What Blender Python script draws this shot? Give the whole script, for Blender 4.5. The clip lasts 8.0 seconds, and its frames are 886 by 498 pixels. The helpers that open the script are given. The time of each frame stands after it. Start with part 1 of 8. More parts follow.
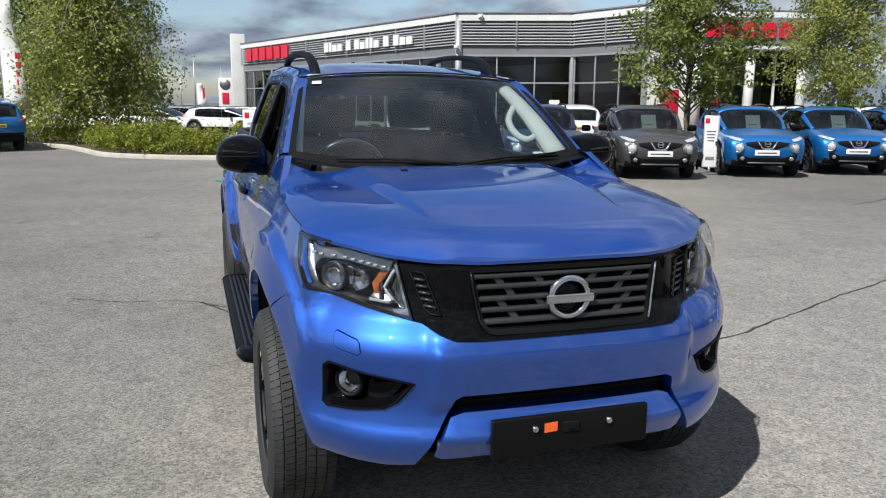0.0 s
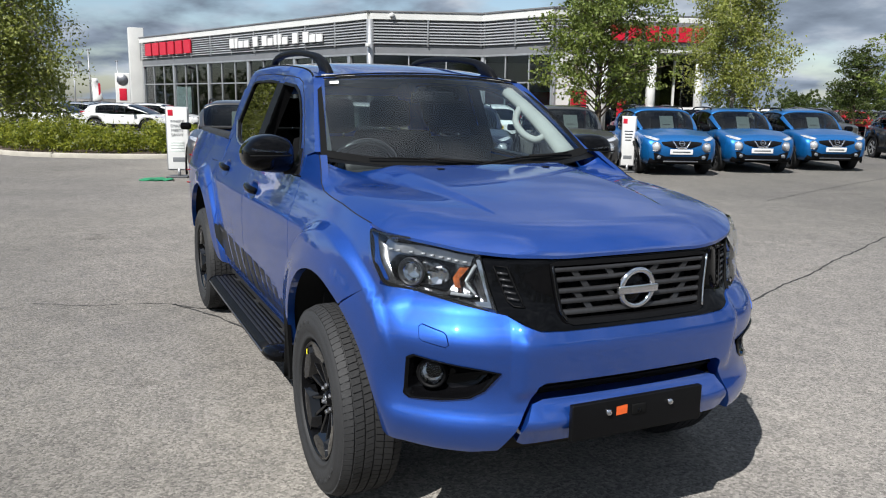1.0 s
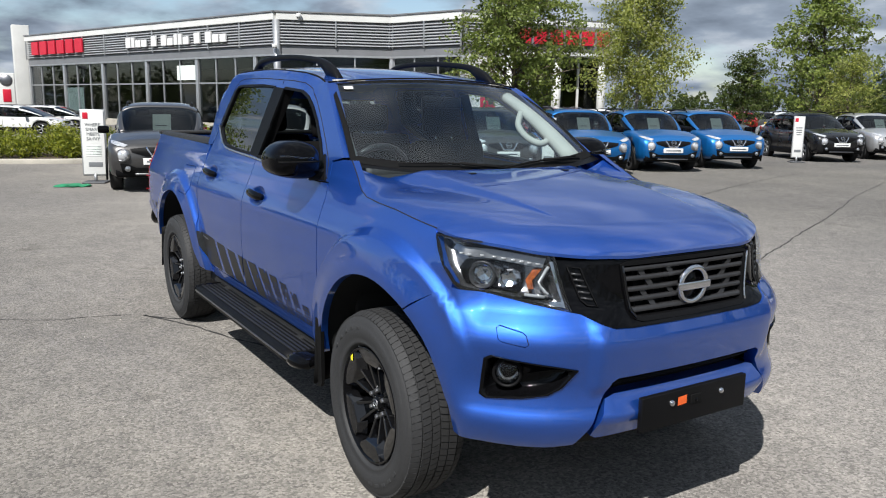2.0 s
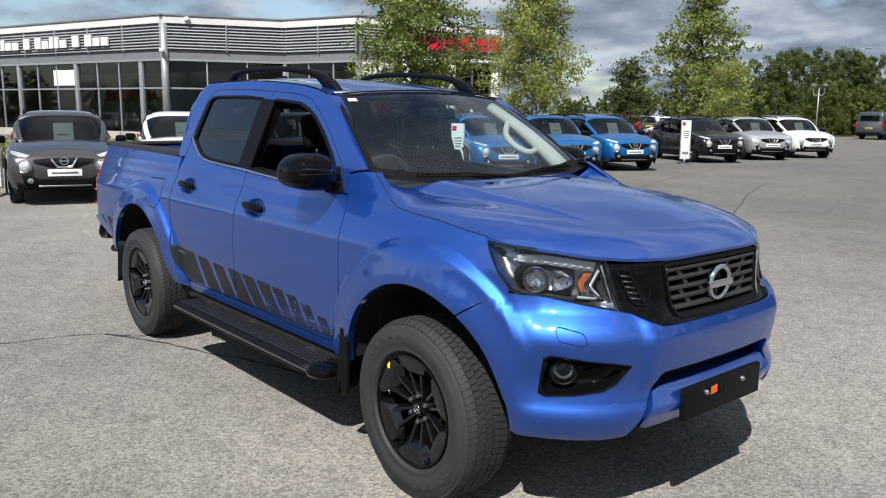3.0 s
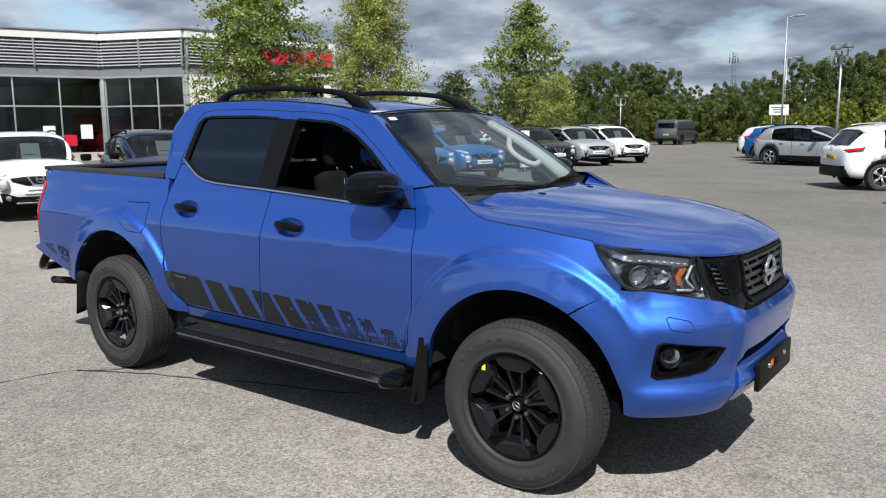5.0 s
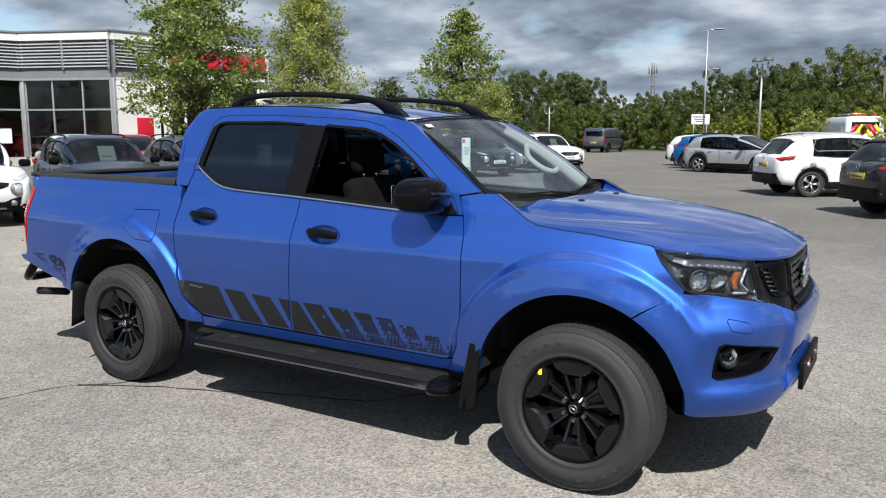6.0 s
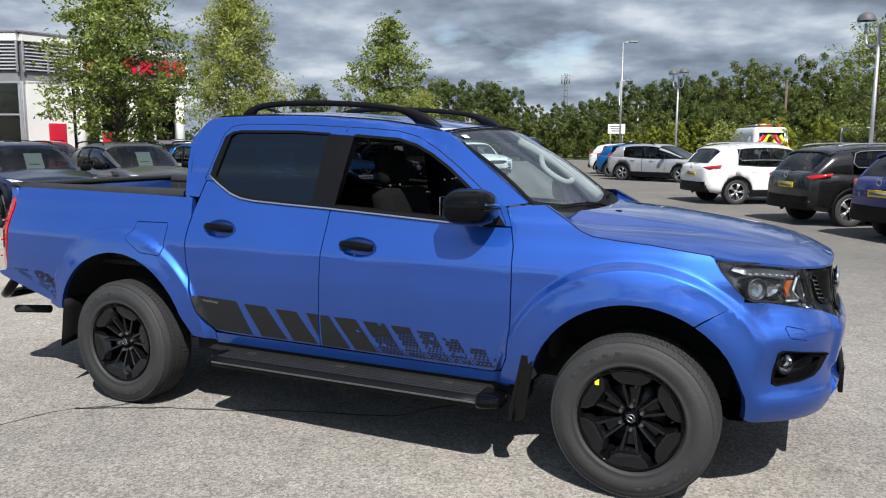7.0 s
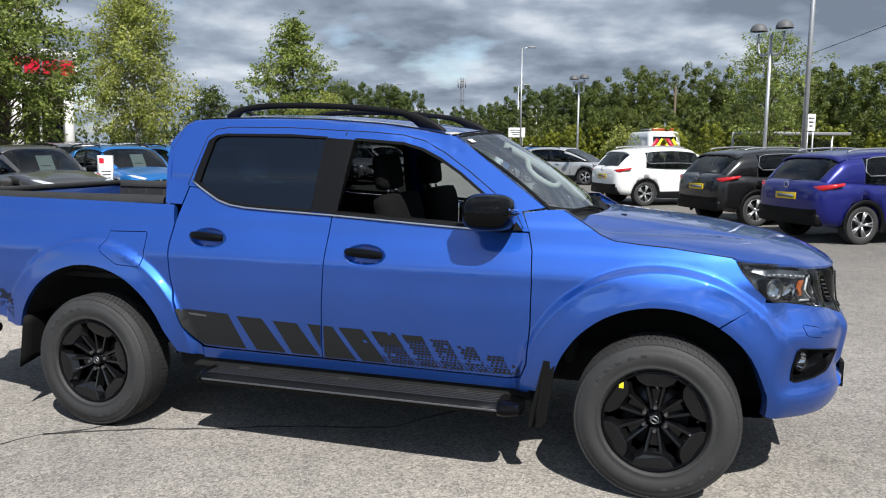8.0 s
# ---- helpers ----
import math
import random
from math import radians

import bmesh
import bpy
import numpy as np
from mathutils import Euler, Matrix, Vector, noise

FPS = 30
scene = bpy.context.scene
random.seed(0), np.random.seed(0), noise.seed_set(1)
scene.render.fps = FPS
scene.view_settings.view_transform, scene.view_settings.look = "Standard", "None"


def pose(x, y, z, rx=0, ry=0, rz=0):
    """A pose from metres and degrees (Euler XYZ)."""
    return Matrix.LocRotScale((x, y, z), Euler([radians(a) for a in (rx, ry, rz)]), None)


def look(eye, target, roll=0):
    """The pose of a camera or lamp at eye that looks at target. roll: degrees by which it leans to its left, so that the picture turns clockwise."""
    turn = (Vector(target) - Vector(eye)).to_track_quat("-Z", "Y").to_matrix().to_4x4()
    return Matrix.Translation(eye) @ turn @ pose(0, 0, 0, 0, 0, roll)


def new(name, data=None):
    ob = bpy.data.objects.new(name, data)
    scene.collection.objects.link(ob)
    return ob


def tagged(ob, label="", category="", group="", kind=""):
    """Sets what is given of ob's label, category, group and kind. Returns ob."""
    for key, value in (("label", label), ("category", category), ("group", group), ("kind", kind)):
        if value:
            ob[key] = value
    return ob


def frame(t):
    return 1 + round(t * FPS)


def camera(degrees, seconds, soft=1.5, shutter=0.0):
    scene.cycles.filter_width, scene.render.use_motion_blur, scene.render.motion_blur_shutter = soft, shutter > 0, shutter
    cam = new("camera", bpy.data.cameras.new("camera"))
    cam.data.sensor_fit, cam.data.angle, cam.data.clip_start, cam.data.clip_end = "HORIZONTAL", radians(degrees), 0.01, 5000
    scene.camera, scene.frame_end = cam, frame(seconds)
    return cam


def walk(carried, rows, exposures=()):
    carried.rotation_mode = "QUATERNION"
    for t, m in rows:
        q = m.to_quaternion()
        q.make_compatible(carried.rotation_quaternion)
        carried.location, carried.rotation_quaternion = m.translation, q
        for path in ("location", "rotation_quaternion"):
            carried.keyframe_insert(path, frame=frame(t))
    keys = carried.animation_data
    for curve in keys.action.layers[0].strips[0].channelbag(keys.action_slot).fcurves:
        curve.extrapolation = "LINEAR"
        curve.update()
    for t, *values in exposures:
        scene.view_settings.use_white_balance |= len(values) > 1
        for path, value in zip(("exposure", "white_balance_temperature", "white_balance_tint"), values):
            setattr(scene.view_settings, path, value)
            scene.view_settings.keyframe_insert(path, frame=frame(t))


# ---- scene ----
cam = camera(58.6, 8.0, soft=1.1)
PATH = [
    (0, (3.057, -1.141, 1.566), (1.184, -0.542, 1.204), 0.4),
    (0.5, (3.033, -1.451, 1.579), (1.201, -0.737, 1.215), 0.7),
    (1, (2.953, -1.721, 1.571), (1.168, -0.895, 1.208), 0.9),
    (1.5, (2.829, -1.97, 1.578), (1.096, -1.038, 1.218), 0.9),
    (2.8, (2.535, -2.723, 1.594), (0.994, -1.496, 1.249), 0.7),
    (3, (2.463, -2.815, 1.608), (0.957, -1.544, 1.267), 0.6),
    (3.5, (2.301, -3.092, 1.612), (0.881, -1.723, 1.277), 0.2),
    (4, (2.163, -3.385, 1.63), (0.827, -1.934, 1.299), -0.1),
    (4.5, (1.962, -3.585, 1.627), (0.707, -2.062, 1.302), -0.1),
    (4.7, (1.883, -3.658, 1.631), (0.659, -2.109, 1.311), -0.2),
    (5.8, (1.387, -4.083, 1.617), (0.33, -2.411, 1.327), -0.3),
    (6, (1.278, -4.129, 1.633), (0.254, -2.436, 1.34), -0.0),
    (6.5, (0.983, -4.234, 1.646), (0.047, -2.489, 1.364), 0.1),
    (7, (0.686, -4.397, 1.646), (-0.15, -2.601, 1.373), 0.3),
    (7.5, (0.396, -4.504, 1.641), (-0.324, -2.658, 1.376), 0.3),
    (8, (0.115, -4.537, 1.649), (-0.479, -2.645, 1.385), 0.4),
]
walk(cam, [(t, look(eye, target, roll)) for t, eye, target, roll in PATH], [(0.0, 0.33, 6350, 10), (3.0, 0.38, 6400, 10), (5.5, 0.46, 6420, 10), (8.0, 0.55, 6450, 10)])

# ---- world, sun ----
SUN_DIR = Vector((0.64, -0.91, 1.27)).normalized()
world = bpy.data.worlds.new("sky")
scene.world = world
world.use_nodes = True
wn, wl = world.node_tree.nodes, world.node_tree.links
wn.clear()
w_out = wn.new("ShaderNodeOutputWorld")
w_bg = wn.new("ShaderNodeBackground")
w_sky = wn.new("ShaderNodeTexSky")
w_sky.sky_type = "NISHITA"
w_sky.sun_disc = False
w_sky.sun_elevation = math.asin(SUN_DIR.z)
w_sky.sun_rotation = math.atan2(SUN_DIR.x, SUN_DIR.y)
w_sky.ozone_density = 2.0
w_tc = wn.new("ShaderNodeTexCoord")
w_sep = wn.new("ShaderNodeSeparateXYZ")
wl.new(w_tc.outputs["Generated"], w_sep.inputs[0])
# clouds lie on a flat layer: direction divided by its height
w_add = wn.new("ShaderNodeMath"); w_add.operation = "ADD"; w_add.inputs[1].default_value = 0.26
w_max = wn.new("ShaderNodeMath"); w_max.operation = "MAXIMUM"; w_max.inputs[1].default_value = 0.0
wl.new(w_sep.outputs[2], w_max.inputs[0]); wl.new(w_max.outputs[0], w_add.inputs[0])
w_div = wn.new("ShaderNodeVectorMath"); w_div.operation = "DIVIDE"
w_comb = wn.new("ShaderNodeCombineXYZ")
for k in range(3):
    wl.new(w_add.outputs[0], w_comb.inputs[k])
wl.new(w_tc.outputs["Generated"], w_div.inputs[0]); wl.new(w_comb.outputs[0], w_div.inputs[1])


def w_noise(scale, detail, rough, shift):
    mp = wn.new("ShaderNodeMapping"); mp.inputs["Location"].default_value = shift
    nt = wn.new("ShaderNodeTexNoise")
    nt.inputs["Scale"].default_value, nt.inputs["Detail"].default_value, nt.inputs["Roughness"].default_value = scale, detail, rough
    wl.new(w_div.outputs[0], mp.inputs[0]); wl.new(mp.outputs[0], nt.inputs["Vector"])
    return nt


w_n1 = w_noise(1.6, 7.0, 0.52, (3.1, 7.4, 0.0))
# two samples of one cloud field, the second a little nearer the sun: their difference is the light on the billows
w_n2 = w_noise(1.9, 8.0, 0.50, (9.7, 1.2, 4.0))
w_n3 = w_noise(1.9, 8.0, 0.50, (9.7 + 0.06, 1.2 - 0.09, 4.0))
w_cover = wn.new("ShaderNodeValToRGB")
w_cover.color_ramp.elements[0].position, w_cover.color_ramp.elements[1].position = 0.28, 0.40
# the cover is thicker on one side of the sky
w_dot = wn.new("ShaderNodeVectorMath"); w_dot.operation = "DOT_PRODUCT"; w_dot.inputs[1].default_value = (0.205, 0.11, -0.11)
w_lean = wn.new("ShaderNodeMath"); w_lean.operation = "ADD"
wl.new(w_tc.outputs["Generated"], w_dot.inputs[0])
wl.new(w_dot.outputs["Value"], w_lean.inputs[0]); wl.new(w_n1.outputs["Fac"], w_lean.inputs[1])
wl.new(w_lean.outputs[0], w_cover.inputs[0])
w_sub = wn.new("ShaderNodeMath"); w_sub.operation = "SUBTRACT"
wl.new(w_n2.outputs["Fac"], w_sub.inputs[0]); wl.new(w_n3.outputs["Fac"], w_sub.inputs[1])
w_lit = wn.new("ShaderNodeMath"); w_lit.operation = "MULTIPLY_ADD"; w_lit.inputs[1].default_value = 3.3
w_thin = wn.new("ShaderNodeMapRange")
w_thin.inputs[1].default_value, w_thin.inputs[2].default_value, w_thin.inputs[3].default_value, w_thin.inputs[4].default_value = 0.3, 0.7, 0.75, 0.25
wl.new(w_n2.outputs["Fac"], w_thin.inputs[0])
wl.new(w_sub.outputs[0], w_lit.inputs[0]); wl.new(w_thin.outputs[0], w_lit.inputs[2])
w_tone = wn.new("ShaderNodeValToRGB")
cr = w_tone.color_ramp
cr.elements[0].position, cr.elements[0].color = 0.15, (1.35, 1.66, 2.12, 1)
cr.elements[1].position, cr.elements[1].color = 0.92, (4.9, 5.3, 5.8, 1)
e_mid = cr.elements.new(0.52); e_mid.color = (2.45, 2.92, 3.6, 1)
wl.new(w_lit.outputs[0], w_tone.inputs[0])
w_mix = wn.new("ShaderNodeMixRGB")
wl.new(w_cover.outputs[0], w_mix.inputs[0]); wl.new(w_sky.outputs[0], w_mix.inputs[1]); wl.new(w_tone.outputs[0], w_mix.inputs[2])
# the cloud overhead is a little brighter than the far banks
w_el = wn.new("ShaderNodeMapRange")
w_el.inputs[1].default_value, w_el.inputs[2].default_value, w_el.inputs[3].default_value, w_el.inputs[4].default_value = 0.45, 0.95, 1.0, 1.08
wl.new(w_sep.outputs[2], w_el.inputs[0])
w_dim = wn.new("ShaderNodeMixRGB"); w_dim.blend_type = "MULTIPLY"; w_dim.inputs[0].default_value = 1.0
wl.new(w_tone.outputs[0], w_dim.inputs[1]); wl.new(w_el.outputs[0], w_dim.inputs[2])
wl.new(w_dim.outputs[0], w_mix.inputs[2])
wl.new(w_mix.outputs[0], w_bg.inputs[0]); wl.new(w_bg.outputs[0], w_out.inputs[0])
w_bg.inputs[1].default_value = 0.10

sun_data = bpy.data.lights.new("sun", "SUN")
sun_data.energy, sun_data.angle, sun_data.color = 5.0, radians(0.53), (1.0, 0.972, 0.93)
sun_ob = new("sun", sun_data)
sun_ob.matrix_world = look(SUN_DIR * 60, (0, 0, 0))
scene.view_settings.exposure = 0.32

# ---- materials ----


def material(name, color, rough=0.5, metal=0.0, coat=0.0, vary=0.0, scale=8.0, bump=0.0, fine=60.0, alpha_mix=None, spec=0.5, island=0.0, stain=None):
    """A surface with variation at two scales and a fine relief. stain: a second colour that noise lays over the first."""
    m = bpy.data.materials.new(name)
    m.use_nodes = True
    n, l = m.node_tree.nodes, m.node_tree.links
    b = n["Principled BSDF"]
    b.inputs["Base Color"].default_value = (*color, 1)
    b.inputs["Roughness"].default_value, b.inputs["Metallic"].default_value = rough, metal
    b.inputs["Coat Weight"].default_value, b.inputs["Coat Roughness"].default_value = coat, 0.03
    b.inputs["Specular IOR Level"].default_value = spec
    tc = n.new("ShaderNodeTexCoord")
    if vary or stain:
        big = n.new("ShaderNodeTexNoise"); big.inputs["Scale"].default_value, big.inputs["Detail"].default_value = scale, 5.0
        small = n.new("ShaderNodeTexNoise"); small.inputs["Scale"].default_value, small.inputs["Detail"].default_value = fine, 3.0
        add = n.new("ShaderNodeMath"); add.operation = "ADD"
        l.new(tc.outputs["Object"], big.inputs["Vector"]); l.new(tc.outputs["Object"], small.inputs["Vector"])
        l.new(big.outputs["Fac"], add.inputs[0]); l.new(small.outputs["Fac"], add.inputs[1])
        ramp = n.new("ShaderNodeValToRGB")
        second = stain or tuple(min(1.0, c * (1 + vary)) for c in color)
        first = color if stain else tuple(c * (1 - vary) for c in color)
        ramp.color_ramp.elements[0].position, ramp.color_ramp.elements[1].position = 0.35, 0.65
        ramp.color_ramp.elements[0].color, ramp.color_ramp.elements[1].color = (*first, 1), (*second, 1)
        half = n.new("ShaderNodeMath"); half.operation = "MULTIPLY"; half.inputs[1].default_value = 0.5
        l.new(add.outputs[0], half.inputs[0]); l.new(half.outputs[0], ramp.inputs[0])
        last = ramp.outputs[0]
        if island:
            geo = n.new("ShaderNodeNewGeometry")
            mr = n.new("ShaderNodeMapRange"); mr.inputs[3].default_value, mr.inputs[4].default_value = 1 - island, 1 + island
            l.new(geo.outputs["Random Per Island"], mr.inputs[0])
            mul = n.new("ShaderNodeMixRGB"); mul.blend_type = "MULTIPLY"; mul.inputs[0].default_value = 1.0
            l.new(last, mul.inputs[1]); l.new(mr.outputs[0], mul.inputs[2])
            last = mul.outputs[0]
        l.new(last, b.inputs["Base Color"])
    if bump:
        bn = n.new("ShaderNodeTexNoise"); bn.inputs["Scale"].default_value, bn.inputs["Detail"].default_value = fine * 1.5, 4.0
        bp = n.new("ShaderNodeBump"); bp.inputs["Strength"].default_value, bp.inputs["Distance"].default_value = bump, 0.01
        l.new(tc.outputs["Object"], bn.inputs["Vector"]); l.new(bn.outputs["Fac"], bp.inputs["Height"]); l.new(bp.outputs[0], b.inputs["Normal"])
    return m


def car_paint(name, color, metal=0.55, rough=0.32, ior=1.5):
    """Metallic lacquer: fine flake, faint dust and a clear coat."""
    m = material(name, color, rough, metal, coat=1.0)
    m.node_tree.nodes["Principled BSDF"].inputs["Coat IOR"].default_value = ior
    n, l = m.node_tree.nodes, m.node_tree.links
    b = n["Principled BSDF"]
    tc = n.new("ShaderNodeTexCoord")
    fl = n.new("ShaderNodeTexVoronoi"); fl.inputs["Scale"].default_value = 900.0
    du = n.new("ShaderNodeTexNoise"); du.inputs["Scale"].default_value, du.inputs["Detail"].default_value = 2.2, 6.0
    l.new(tc.outputs["Object"], fl.inputs["Vector"]); l.new(tc.outputs["Object"], du.inputs["Vector"])
    mr = n.new("ShaderNodeMapRange"); mr.inputs[3].default_value, mr.inputs[4].default_value = 0.82, 1.2
    l.new(fl.outputs["Color"], mr.inputs[0])
    mul = n.new("ShaderNodeMixRGB"); mul.blend_type = "MULTIPLY"; mul.inputs[0].default_value = 1.0
    mul.inputs[1].default_value = (*color, 1)
    l.new(mr.outputs[0], mul.inputs[2]); l.new(mul.outputs[0], b.inputs["Base Color"])
    rr = n.new("ShaderNodeMapRange"); rr.inputs[1].default_value, rr.inputs[2].default_value = 0.35, 0.7
    rr.inputs[3].default_value, rr.inputs[4].default_value = rough, rough + 0.06
    l.new(du.outputs["Fac"], rr.inputs[0]); l.new(rr.outputs[0], b.inputs["Roughness"])
    cr2 = n.new("ShaderNodeMapRange"); cr2.inputs[1].default_value, cr2.inputs[2].default_value = 0.4, 0.75
    cr2.inputs[3].default_value, cr2.inputs[4].default_value = 0.004, 0.03
    l.new(du.outputs["Fac"], cr2.inputs[0]); l.new(cr2.outputs[0], b.inputs["Coat Roughness"])
    return m


def glass(name, tint, alpha):
    """A thin pane: clear see-through with a tint and a mirror gloss by Fresnel."""
    m = bpy.data.materials.new(name)
    m.use_nodes = True
    n, l = m.node_tree.nodes, m.node_tree.links
    n.clear()
    out = n.new("ShaderNodeOutputMaterial")
    tr = n.new("ShaderNodeBsdfTransparent"); tr.inputs[0].default_value = (*tint, 1)
    gl = n.new("ShaderNodeBsdfGlossy"); gl.inputs["Roughness"].default_value = 0.01
    gl.inputs["Color"].default_value = (1, 1, 1, 1)
    # the same gloss from either side of the pane: little head on, all at a grazing look
    lw = n.new("ShaderNodeLayerWeight"); lw.inputs[0].default_value = 0.5
    pw = n.new("ShaderNodeMath"); pw.operation = "POWER"; pw.inputs[1].default_value = 4.5
    fr = n.new("ShaderNodeMath"); fr.operation = "MULTIPLY_ADD"
    f0 = ((alpha - 1) / (alpha + 1)) ** 2
    fr.inputs[1].default_value, fr.inputs[2].default_value = 1 - f0, f0
    l.new(lw.outputs["Facing"], pw.inputs[0]); l.new(pw.outputs[0], fr.inputs[0])
    mx = n.new("ShaderNodeMixShader")
    l.new(fr.outputs[0], mx.inputs[0]); l.new(tr.outputs[0], mx.inputs[1]); l.new(gl.outputs[0], mx.inputs[2]); l.new(mx.outputs[0], out.inputs[0])
    return m


def asphalt():
    m = material("worn_asphalt", (0.2, 0.19, 0.175), 0.9)
    n, l = m.node_tree.nodes, m.node_tree.links
    b = n["Principled BSDF"]
    tc = n.new("ShaderNodeTexCoord")

    def tex(kind, scale, detail=4.0, rough=0.6):
        t = n.new(kind)
        t.inputs["Scale"].default_value = scale
        if kind == "ShaderNodeTexNoise":
            t.inputs["Detail"].default_value, t.inputs["Roughness"].default_value = detail, rough
        l.new(tc.outputs["Object"], t.inputs["Vector"])
        return t

    def ramp(src, lo, hi, a, c):
        r = n.new("ShaderNodeValToRGB")
        r.color_ramp.elements[0].position, r.color_ramp.elements[1].position = lo, hi
        r.color_ramp.elements[0].color, r.color_ramp.elements[1].color = (*a, 1), (*c, 1)
        l.new(src, r.inputs[0])
        return r.outputs[0]

    def mix(mode, f, a, c):
        x = n.new("ShaderNodeMixRGB"); x.blend_type = mode; x.inputs[0].default_value = f
        l.new(a, x.inputs[1]); l.new(c, x.inputs[2])
        return x.outputs[0]

    stones = tex("ShaderNodeTexVoronoi", 84.0)
    stone_tone = ramp(stones.outputs["Color"], 0.1, 0.95, (0.118, 0.113, 0.106), (0.298, 0.286, 0.267))
    patches = ramp(tex("ShaderNodeTexNoise", 0.45, 6.0, 0.62).outputs["Fac"], 0.35, 0.7, (0.84, 0.835, 0.83), (1.13, 1.12, 1.09))
    mid = ramp(tex("ShaderNodeTexNoise", 5.5, 6.0, 0.7).outputs["Fac"], 0.3, 0.75, (0.80, 0.80, 0.81), (1.15, 1.14, 1.12))
    far = ramp(tex("ShaderNodeTexNoise", 0.07, 4.0, 0.5).outputs["Fac"], 0.4, 0.6, (0.92, 0.92, 0.94), (1.06, 1.05, 1.02))
    grit = ramp(tex("ShaderNodeTexNoise", 330.0, 2.0, 0.5).outputs["Fac"], 0.35, 0.7, (0.86, 0.86, 0.86), (1.1, 1.1, 1.1))
    col = mix("MULTIPLY", 1.0, stone_tone, patches)
    col = mix("MULTIPLY", 1.0, col, mid)
    col = mix("MULTIPLY", 1.0, col, far)
    col = mix("MULTIPLY", 0.7, col, grit)
    pits = ramp(tex("ShaderNodeTexNoise", 150.0, 3.0, 0.6).outputs["Fac"], 0.34, 0.44, (0.46, 0.45, 0.44), (1.02, 1.02, 1.02))
    col = mix("MULTIPLY", 1.0, col, pits)
    spots = ramp(tex("ShaderNodeTexNoise", 1.7, 3.0, 0.5).outputs["Fac"], 0.66, 0.76, (1, 1, 1), (0.72, 0.71, 0.70))
    col = mix("MULTIPLY", 1.0, col, spots)
    # asphalt tone falls to 0.66 towards the far side of the car park
    sp = n.new("ShaderNodeSeparateXYZ"); l.new(tc.outputs["Object"], sp.inputs[0])
    wob = tex("ShaderNodeTexNoise", 0.35, 4.0, 0.6)
    ad = n.new("ShaderNodeMath"); ad.operation = "MULTIPLY_ADD"; ad.inputs[1].default_value = 5.0
    l.new(wob.outputs["Fac"], ad.inputs[0]); l.new(sp.outputs[1], ad.inputs[2])
    mrg = n.new("ShaderNodeMapRange")
    mrg.inputs[1].default_value, mrg.inputs[2].default_value, mrg.inputs[3].default_value, mrg.inputs[4].default_value = 6.0, 13.0, 1.0, 0.66
    l.new(ad.outputs[0], mrg.inputs[0])
    col = mix("MULTIPLY", 1.0, col, mrg.outputs[0])
    # wavering tone bands along y: palest near 1.5, darker before and beyond
    band = n.new("ShaderNodeMapRange")
    band.inputs[1].default_value, band.inputs[2].default_value = -4.0 + 1.0, 8.0 + 1.0
    wid = n.new("ShaderNodeMath"); wid.operation = "MULTIPLY_ADD"; wid.inputs[1].default_value = 2.0
    l.new(wob.outputs["Fac"], wid.inputs[0]); l.new(sp.outputs[1], wid.inputs[2]); l.new(wid.outputs[0], band.inputs[0])
    band_tone = n.new("ShaderNodeValToRGB")
    be = band_tone.color_ramp.elements
    be[0].position, be[1].position = 0.0, 1.0
    be[0].color, be[1].color = (0.93, 0.925, 0.92, 1), (0.96, 0.96, 0.96, 1)
    for at, v in ((0.14, 0.91), (0.33, 1.05), (0.46, 1.13), (0.66, 1.0)):
        e_ = be.new(at); e_.color = (v * 1.01, v, v * 0.99, 1)
    l.new(band.outputs[0], band_tone.inputs[0])
    col = mix("MULTIPLY", 1.0, col, band_tone.outputs[0])
    l.new(col, b.inputs["Base Color"])
    bp = n.new("ShaderNodeBump"); bp.inputs["Strength"].default_value, bp.inputs["Distance"].default_value = 0.6, 0.004
    l.new(stones.outputs["Distance"], bp.inputs["Height"]); bp.invert = True
    l.new(bp.outputs[0], b.inputs["Normal"])
    b.inputs["Diffuse Roughness"].default_value = 1.0
    b.inputs["Specular IOR Level"].default_value = 0.25
    return m


M_asphalt = asphalt()
M_crack = material("tar_crack", (0.035, 0.034, 0.032), 0.95, vary=0.3, scale=20, fine=90)
M_kerb = material("concrete_kerb", (0.42, 0.39, 0.33), 0.9, vary=0.2, scale=3, bump=0.3)
M_soil = material("bark_mulch", (0.07, 0.05, 0.035), 0.95, vary=0.4, scale=4, bump=0.8)
M_grass = material("rough_grass", (0.07, 0.10, 0.025), 0.9, stain=(0.13, 0.14, 0.04), scale=0.6, bump=0.8, fine=25)
M_blue = car_paint("metallic_blue_lacquer", (0.0205, 0.104, 0.485), 0.86, 0.47, 1.9)
M_black_gloss = material("piano_black", (0.003, 0.003, 0.0035), 0.03, 0.0, coat=0.0, spec=0.20, vary=0.2, scale=3)
M_black = material("textured_black_plastic", (0.005, 0.005, 0.0055), 0.5, vary=0.25, scale=5, bump=0.06, fine=300, spec=0.14)
M_black_soft = material("black_rubber_trim", (0.007, 0.007, 0.007), 0.7, vary=0.2, spec=0.12)
M_dark = material("dark_underbody", (0.008, 0.008, 0.008), 0.9, vary=0.3)
M_tyre = material("tyre_rubber", (0.025, 0.025, 0.0254), 0.7, vary=0.25, scale=6, bump=0.15, fine=120)
M_chrome = material("bright_chrome", (0.75, 0.75, 0.76), 0.08, 1.0, vary=0.05)
M_step_rib = material("grey_rubber_rib", (0.018, 0.018, 0.019), 0.32, vary=0.2)
M_strip = material("satin_bright_strip", (0.82, 0.82, 0.83), 0.28, 1.0, vary=0.04)
